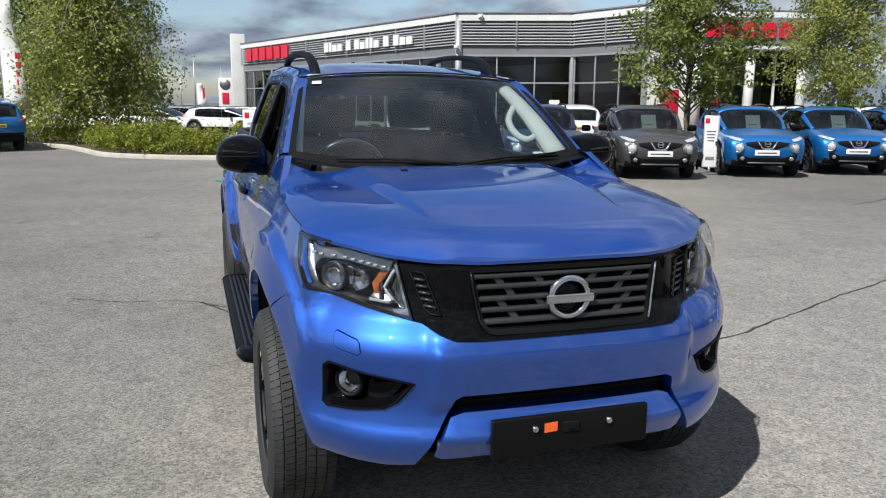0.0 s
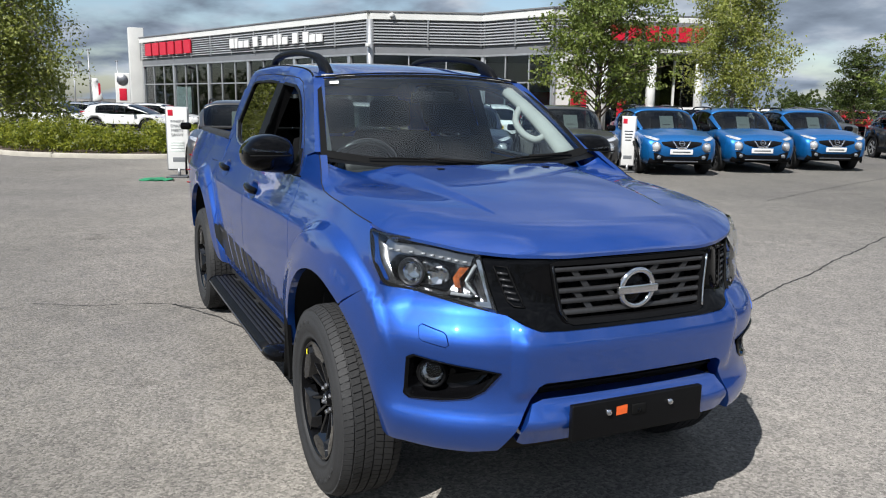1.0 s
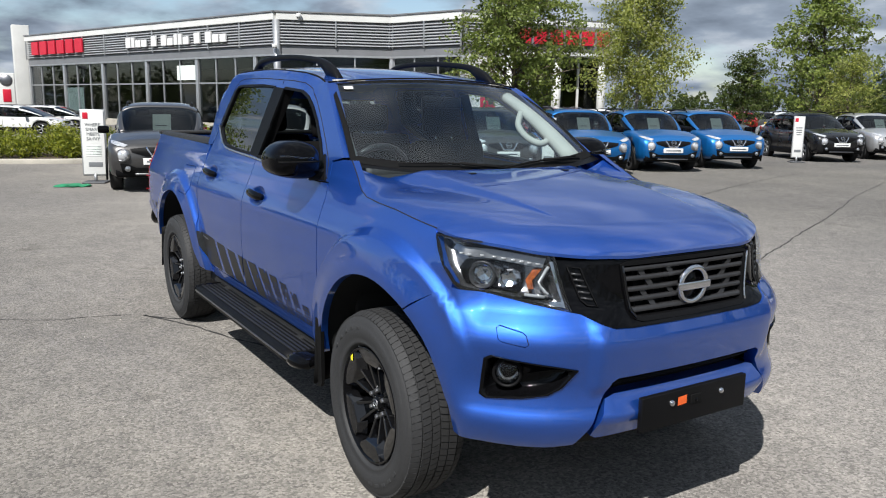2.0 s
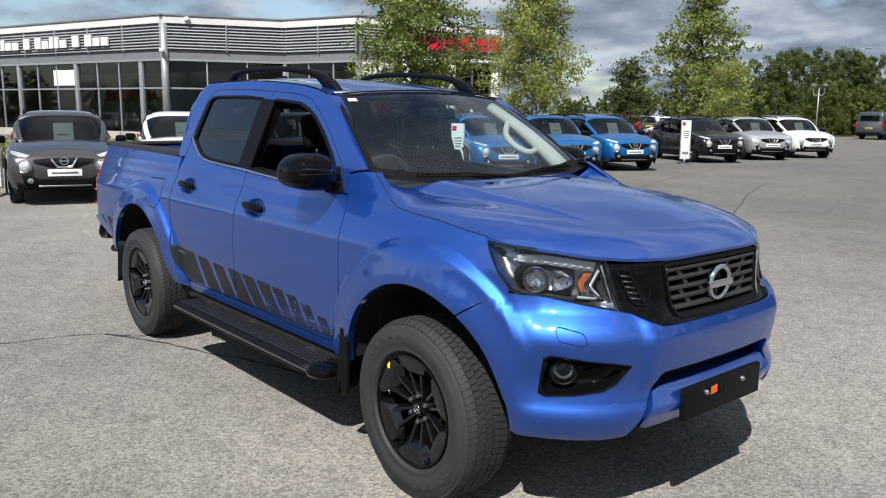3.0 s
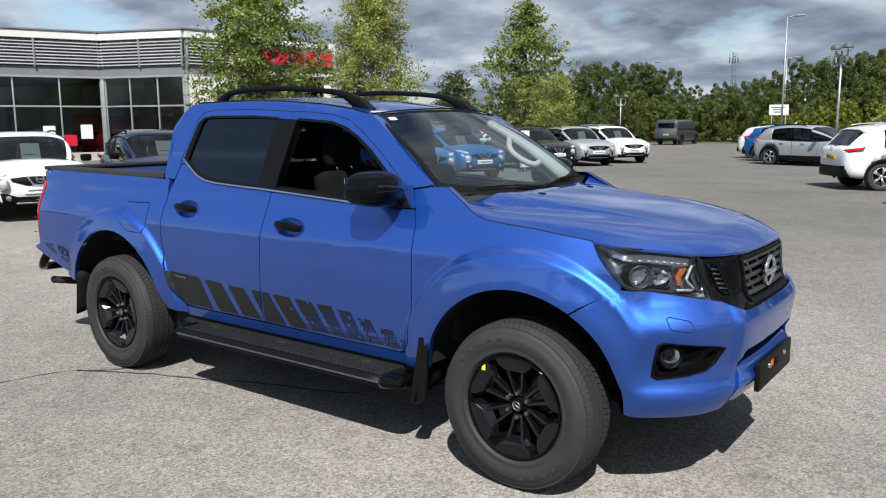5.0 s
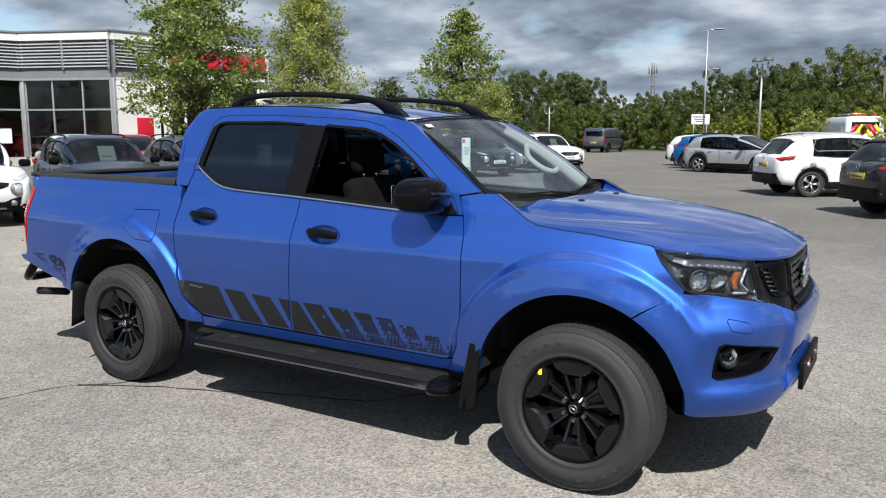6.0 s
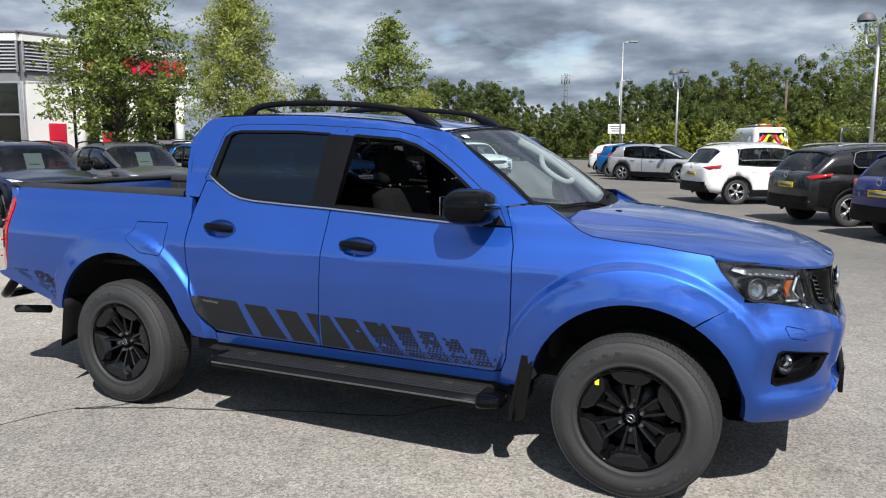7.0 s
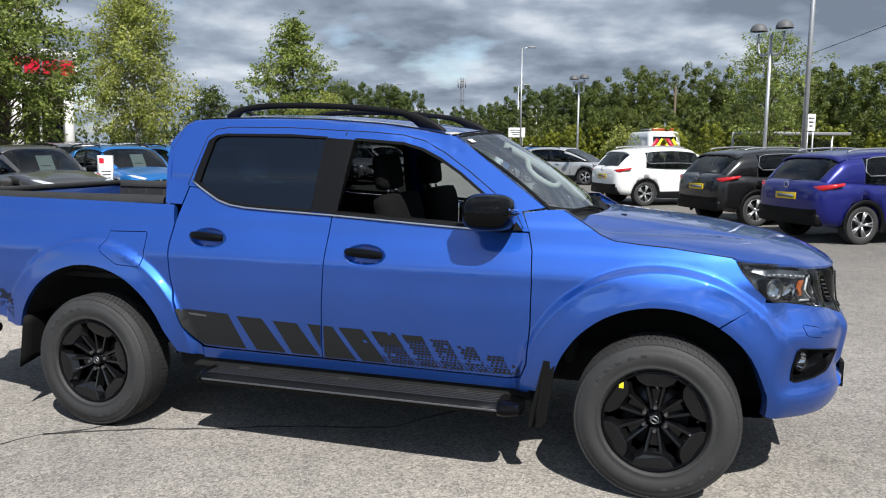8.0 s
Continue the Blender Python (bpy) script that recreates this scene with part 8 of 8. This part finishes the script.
# hedge and shrubs in the planting bed
hp, hn = [], []
for i in range(0, len(KERB) - 1):
    p = KERB[i]
    d = (KERB[i + 1] - KERB[max(i - 1, 0)]).normalized()
    n = Vector((-d[1], d[0]))
    sl = (KERB[i + 1] - p).length
    for j in range(int(9 * sl) + 2):
        a, o = nr.rand() * sl, nr.uniform(0.45, 2.6)
        top = 0.42 + 0.40 * math.sin(1.9 * p[0] + 2.3 * p[1] + 0.8 * o) ** 2
        for k in range(4):
            rp = nr.uniform(0.13, 0.26)
            c = np.array([p[0] + d[0] * a + n[0] * o + nr.normal() * 0.16, p[1] + d[1] * a + n[1] * o + nr.normal() * 0.16, nr.uniform(0.15, top)])
            q = nr.normal(size=(44, 3)) + np.array([0.25, -0.2, 0.5])
            q /= np.linalg.norm(q, axis=1)[:, None]
            hp.append(c + q * rp * nr.uniform(0.6, 1.25, size=(44, 1)))
            hn.append(q)
hp, hn = np.concatenate(hp), np.concatenate(hn)
ok_ = hp[:, 2] > 0.08
tagged(leaf_mesh("low_hedge", hp[ok_], 0.055, L_shrub, None, hn[ok_]), "low loose yellow-green hedge along the kerb", "hedge", kind="stuff")


def wood(name, line, count, h, depth, leaf, per, mat, label, seed, low=0.72):
    """A belt of trees along a line: crowns built of many rounded puffs, each a shell of leaves, with dark hollows between."""
    r = random.Random(seed)
    L = resample([Vector(p) for p in line], 0.5, False)
    P, F = [], []
    for k in range(count):
        p = L[int((k + r.random()) / count * (len(L) - 1))]
        cx, cy = p[0] + r.uniform(-depth, depth), p[1] + r.uniform(-depth, depth)
        hh = h * r.uniform(low, 1.15)
        R = hh * r.uniform(0.26, 0.40)
        nb = 40
        for j in range(nb):
            u = (j + r.random()) / nb
            rad = R * math.sin(math.pi * min(1, 0.16 + 0.80 * u)) ** 0.55 * r.uniform(0.55, 1.0)
            an = j * 2.399 + r.uniform(-0.6, 0.6)
            out = np.array([math.cos(an), math.sin(an), 0.0])
            rp = R * r.uniform(0.14, 0.30) * (1.15 - 0.45 * u)
            c = np.array([cx, cy, 0.25 + (hh - 0.25) * u - rp * u]) + out * rad
            q = nr.normal(size=(per // nb, 3)) + out * 0.55 + np.array([0, 0, 0.45])
            q /= np.linalg.norm(q, axis=1)[:, None]
            P.append(c + q * rp * nr.uniform(0.55, 1.15, size=(len(q), 1)))
            F.append(q)
    P, F = np.concatenate(P), np.concatenate(F)
    ok = P[:, 2] > 0.05
    return tagged(leaf_mesh(name, P[ok], leaf, mat, None, F[ok]), label, "woodland", kind="stuff")


wood("far_wood", [(-37.5, 74), (-27.5, 75)], 18, 7.5, 2.2, 0.117, 5950, L_dark, "tall rounded trees of the wood behind the car park", 21, 0.85)
wood("far_wood", [(-27.5, 80), (-19, 80)], 10, 5.5, 2.5, 0.117, 4550, L_dark, "lower trees in a gap of the wood", 28)
wood("far_wood", [(-19, 77), (-14, 75), (-7, 71)], 28, 6.9, 2.5, 0.117, 5250, L_dark, "dark wood of mixed trees behind the car park", 29)
wood("far_wood", [(-6.5, 70), (0, 66), (3.5, 63)], 22, 7.6, 2.5, 0.117, 5250, L_wood, "tall green trees of the wood behind the car park", 30)
wood("far_wood", [(3.5, 63), (12, 55), (22, 47)], 26, 6.6, 2.5, 0.117, 4550, L_dark, "dark wood beside the road", 31)
wood("far_wood", [(-50, 70), (-38.5, 72)], 14, 5.0, 2.5, 0.117, 3850, L_dark, "low trees of the wood behind the young tree", 32)
wood("far_wood", [(-34, 64), (-28, 66), (-13, 66), (-4, 58), (4, 50), (10, 44)], 80, 4.2, 3.0, 0.094, 4375, L_wood, "green wood edge behind the car park", 22)
wood("shrub_belt", [(-14, 62), (-6, 54), (0, 46), (6, 40), (12, 36), (20, 34)], 50, 2.8, 1.5, 0.078, 3850, L_shrub, "bright shrubs before the wood", 23)
wood("far_wood", [(7, 44), (12, 38), (20, 36), (34, 30)], 44, 5.4, 3.0, 0.09, 4550, L_wood, "green wood edge beside the road", 24)
wood("far_wood", [(-90, -6), (-80, -20), (-66, -34)], 30, 5.0, 3.0, 0.156, 1400, L_dark, "low dark trees beyond the parked cars", 25)
wood("far_wood", [(-70, 70), (-60, 68), (-50, 66), (-42, 66)], 26, 3.6, 2.5, 0.125, 1400, L_dark, "low dark trees behind the showroom", 26)
# the far side of the car park, behind the walk
wood("far_wood", [(-60, -60), (-20, -72), (30, -70), (62, -40), (70, 0), (50, 30)], 90, 9.0, 5.0, 0.32, 500, L_dark, "dark wood on the far side of the car park", 27)

# ---- lamp posts, signs, boards, masts ----
def street_lamp(x, y, h, yaw, label="tall grey street lamp with a flat head"):
    root = thing("street_lamp", label, "lamp post", "street lamps", m=pose(x, y, 0, 0, 0, yaw))
    part("post", rod((0, 0, 0), (0, 0, h), 0.07, 0.045, 14), M_galv, root)
    part("base_plate", box(0.3, 0.3, 0.03, (0, 0, 0.015), 0.006), M_galv, root)
    part("arm", tube([(0, 0, h - 0.05), (0.25, 0, h + 0.02), (0.5, 0, h + 0.05)], 0.035, 8), M_galv, root)
    part("lamp_head", box(0.62, 0.26, 0.11, (0.75, 0, h + 0.06), 0.04), M_grey_panel, root)
    return root


def globe_lamp(x, y, h, yaw):
    root = thing("globe_lamp", "grey twin lamp post with dark hooded globes", "lamp post", "globe lamps", m=pose(x, y, 0, 0, 0, yaw))
    part("post", rod((0, 0, 0), (0, 0, h - 0.35), 0.06, 0.045, 14), M_galv, root)
    for s in (-1, 1):
        part("arm", tube(spline([(0, 0, h - 0.62), (0.05 * s, 0, h - 0.86), (0.22 * s, 0, h - 0.94), (0.38 * s, 0, h - 0.84), (0.43 * s, 0, h - 0.56)], 4), 0.034, 8), M_galv, root)
        g = part("globe", lathe([(0.001, -0.24), (0.12, -0.22), (0.20, -0.14), (0.235, 0.0)], 24, axis="z", at=(0.43 * s, 0, h - 0.22)), M_clear, root, "clear globe")
        part("hood", lathe([(0.245, -0.01), (0.235, 0.06), (0.19, 0.15), (0.10, 0.21), (0.001, 0.23)], 24, axis="z", at=(0.43 * s, 0, h - 0.22)), M_dark_grey, root, "dark hood")
        part("lamp_stem", rod((0.43 * s, 0, h - 0.58), (0.43 * s, 0, h - 0.30), 0.05, 0.03, 10), M_galv, root)
    return root


globe_lamp(2.1, 20.6, 5.2, -42)
globe_lamp(-5.6, 36.6, 5.2, -46)
globe_lamp(-20.6, 33.0, 5.0, 20)
globe_lamp(-13.0, 64.0, 5.0, 0)
globe_lamp(-27.4, 61.5, 4.2, 10)
street_lamp(2.7, 16.9, 9.0, 60)
street_lamp(-12.3, 54.2, 8.7, 20)
street_lamp(-15.5, 68.0, 7.0, 20)
street_lamp(-34.0, 84.0, 8.5, 20)
street_lamp(-66.0, -0.5, 5.2, 180)
street_lamp(-80.0, 2.2, 5.0, 180)
globe_lamp(-66.5, -1.6, 4.4, 60)
mast = thing("radio_mast", "thin dark grey lattice radio mast beyond the wood", "mast", m=Matrix.Translation((-47.0, 158.0, 0)))
for a in range(3):
    an = 2 * math.pi * a / 3
    part("mast_leg", rod((0.7 * math.cos(an), 0.7 * math.sin(an), 0), (0.35 * math.cos(an), 0.35 * math.sin(an), 15.5), 0.08, 0.06, 6), M_dark_grey, mast)
for k in range(10):
    part("mast_ring", tube([(0.62 * (1 - k * 0.04) * math.cos(q), 0.62 * (1 - k * 0.04) * math.sin(q), 3 + 1.3 * k) for q in (0, 2.09, 4.19)], 0.06, 5, closed=True), M_dark_grey, mast)
for k in range(4):
    part("antenna", rod((0.8 * math.cos(1.57 * k), 0.8 * math.sin(1.57 * k), 13.4), (0.8 * math.cos(1.57 * k), 0.8 * math.sin(1.57 * k), 15.2), 0.12, 0.12, 8), M_grey_panel, mast)


def post_sign(x, y, yaw, w, hgt, z0, label):
    root = thing("post_sign", label, "sign", "car park signs", m=pose(x, y, 0, 0, 0, yaw))
    part("sign_panel", box(w, 0.03, hgt, (0, 0, z0 + hgt / 2), 0.01), M_white, root)
    for s in (-0.35, 0.35):
        part("sign_post", rod((w * s, 0.04, 0), (w * s, 0.04, z0 + hgt), 0.03, 0.03, 8), M_galv, root)
    for k in range(3):
        part("sign_bar", box(w * (0.7 - 0.15 * k), 0.008, hgt * 0.10, (-0.05 * w, -0.02, z0 + hgt * (0.75 - 0.22 * k))), M_ink, root)


post_sign(-13.2, 57.0, 15, 1.3, 0.75, 2.2, "white sign on two posts with plain bars")
post_sign(-12.8, 60.5, 15, 0.7, 0.9, 0.9, "white sign on two posts with plain bars")
post_sign(-9.0, 58.0, 15, 0.9, 1.1, 0.5, "white sign on two posts with plain bars")
post_sign(3.75, 24.0, 20, 0.26, 0.55, 2.15, "narrow white sign with plain bars")
sh = thing("bus_shelter", "grey flat-roofed open shelter beside the road", "shelter", m=pose(3.8, 30.2, 0, 0, 0, 22))
part("shelter_roof", box(4.2, 1.5, 0.12, (0, 0, 2.15), 0.03), M_grey_panel, sh)
for x in (-2.1, 0, 2.1):
    part("shelter_post", rod((x, 0.6, 0), (x, 0.6, 2.2), 0.05, 0.05, 10), M_galv, sh)
part("shelter_pane", box(4.2, 0.02, 1.6, (0, 0.62, 1.15)), M_shop_glass, sh)


def board(x, y, yaw, h, label, words=False, w=0.62):
    """A slim standing board: frame, white panel, foot."""
    root = thing("display_board", label, "sign board", "display boards", m=pose(x, y, 0, 0, 0, yaw))
    part("panel", box(w, 0.05, h - 0.16, (0, 0, 0.16 + (h - 0.16) / 2), 0.015), M_white, root)
    part("frame", box(w + 0.05, 0.03, h - 0.12, (0, 0.012, 0.16 + (h - 0.16) / 2), 0.012), M_galv, root)
    part("foot", box(0.42, 0.42, 0.03, (0, 0, 0.015), 0.01), M_dark_grey, root)
    part("stem", rod((0, 0, 0.02), (0, 0, 0.18), 0.03, 0.03, 10), M_galv, root)
    part("red_corner", box(0.10, 0.006, 0.12, (-w * 0.30, -0.027, h - 0.10), 0.002), M_red, root, "red corner block")
    if words:
        for k, word in enumerate(("WHERE", "SMART", "MEETS", "SAVVY")):
            cu = bpy.data.curves.new("words", "FONT")
            cu.body, cu.size, cu.align_x, cu.extrude = word, 0.085, "CENTER", 0.002
            me_w = bpy.data.meshes.new_from_object(new("words", cu))
            bpy.data.objects.remove(bpy.data.objects["words"])
            me_w.materials.append(M_ink)
            share("lettering", me_w, root, pose(0, -0.03, h - 0.30 - 0.09 * k, 90, 0, 0))
        for k in range(7):
            part("print_bar", box(0.28, 0.004, 0.014, (0, -0.027, h - 0.68 - 0.032 * k)), M_paper, root)
        part("print_picture", box(0.26, 0.004, 0.09, (0.02, -0.027, 0.36), 0.002), M_ink, root, m=pose(0, 0, 0, 0, 0, 0))
    else:
        for k in range(4):
            part("print_bar", box(0.20 - 0.02 * k, 0.004, 0.03, (0, -0.027, h - 0.34 - 0.07 * k)), M_ink, root)
        part("print_picture", box(0.20, 0.004, 0.08, (0, -0.027, 0.36), 0.002), M_ink, root)


board(-14.0, 0.15, 68, 1.40, "slim white display board with grey lettering and a red corner", True, 0.42)
board(-12.6, 10.35, 50, 1.32, "slim white display board with a red corner", False, 0.30)
board(-12.6, 20.4, 52, 1.42, "slim white display board with a red corner", False, 0.30)
# overhead cable between two poles
cab_ = thing("overhead_cable", "thin dark overhead cable between two wooden poles", "cable")
pa_, pb_ = Vector((7.2, 21.3, 5.9)), Vector((-1.4, 59.4, 6.0))
part("cable", tube([pa_.lerp(pb_, k / 24) - Vector((0, 0, 0.5 * math.sin(math.pi * k / 24))) for k in range(25)], 0.012, 5), M_black_soft, cab_)
for p_ in (pa_, pb_):
    part("wooden_pole", rod((p_.x, p_.y, 0), (p_.x, p_.y, p_.z + 0.1), 0.11, 0.08, 10), M_bark, cab_)
# crumpled green cover by the board
gcv = bmesh.new()
bmesh.ops.create_icosphere(gcv, subdivisions=3, radius=0.24, matrix=Matrix.Diagonal((1.4, 0.8, 0.14, 1)))
for v in gcv.verts:
    v.co += Vector((1, 1, 0.6)) * 0.05 * noise.noise(v.co * 9)
    v.co.z = max(0.002, v.co.z + 0.015)
tagged(part("crumpled_cloth", gcv, material("green_cloth", (0.02, 0.22, 0.10), 0.85, vary=0.3, scale=12), m=pose(-13.4, -0.35, 0.0, 0, 0, 70)), "crumpled green cloth lying on the asphalt", "cloth")
# feather flags
for (x, y), hh in (((-28.4, -7.25), 5.0), ((-70.0, -0.3), 3.2)):
    fl = thing("feather_flag", "white feather flag with plain red blocks", "flag", "feather flags", m=Matrix.Translation((x, y, 0)))
    part("pole", rod((0, 0, 0), (0, 0, hh), 0.03, 0.015, 8), M_galv, fl)
    rows = []
    for k in range(9):
        z = 1.2 + (hh - 1.25) * k / 8
        rows.append([(0.02, 0.02, z), (0.08 * math.sin(k), 0.45, z + 0.02), (0.12 * math.sin(k * 0.7), 0.85 - 0.05 * k, z + 0.05)])
    fb = sheet(rows)
    bmesh.ops.solidify(fb, geom=fb.faces[:], thickness=0.006)
    part("flag_cloth", fb, M_white, fl)
    for k in range(5):
        part("red_block", box(0.03, 0.17, 0.20, (0.07, 0.56, 1.9 + 0.30 * k * (hh / 5)), 0.004), M_red, fl)
tot = thing("totem_sign", "white totem sign with a plain grey disc and red block", "sign", m=pose(-71.5, 2.2, 0, 0, 0, 75))
part("totem_body", box(1.25, 0.35, 3.7, (0, 0, 1.85), 0.08), M_offwhite, tot)
part("totem_disc", lathe([(0.001, -0.23), (0.42, -0.23), (0.48, -0.17)], 28, at=(0, 0, 3.1)), M_steel, tot)
part("totem_block", box(0.6, 0.05, 1.0, (0, -0.19, 1.9), 0.02), M_red, tot)
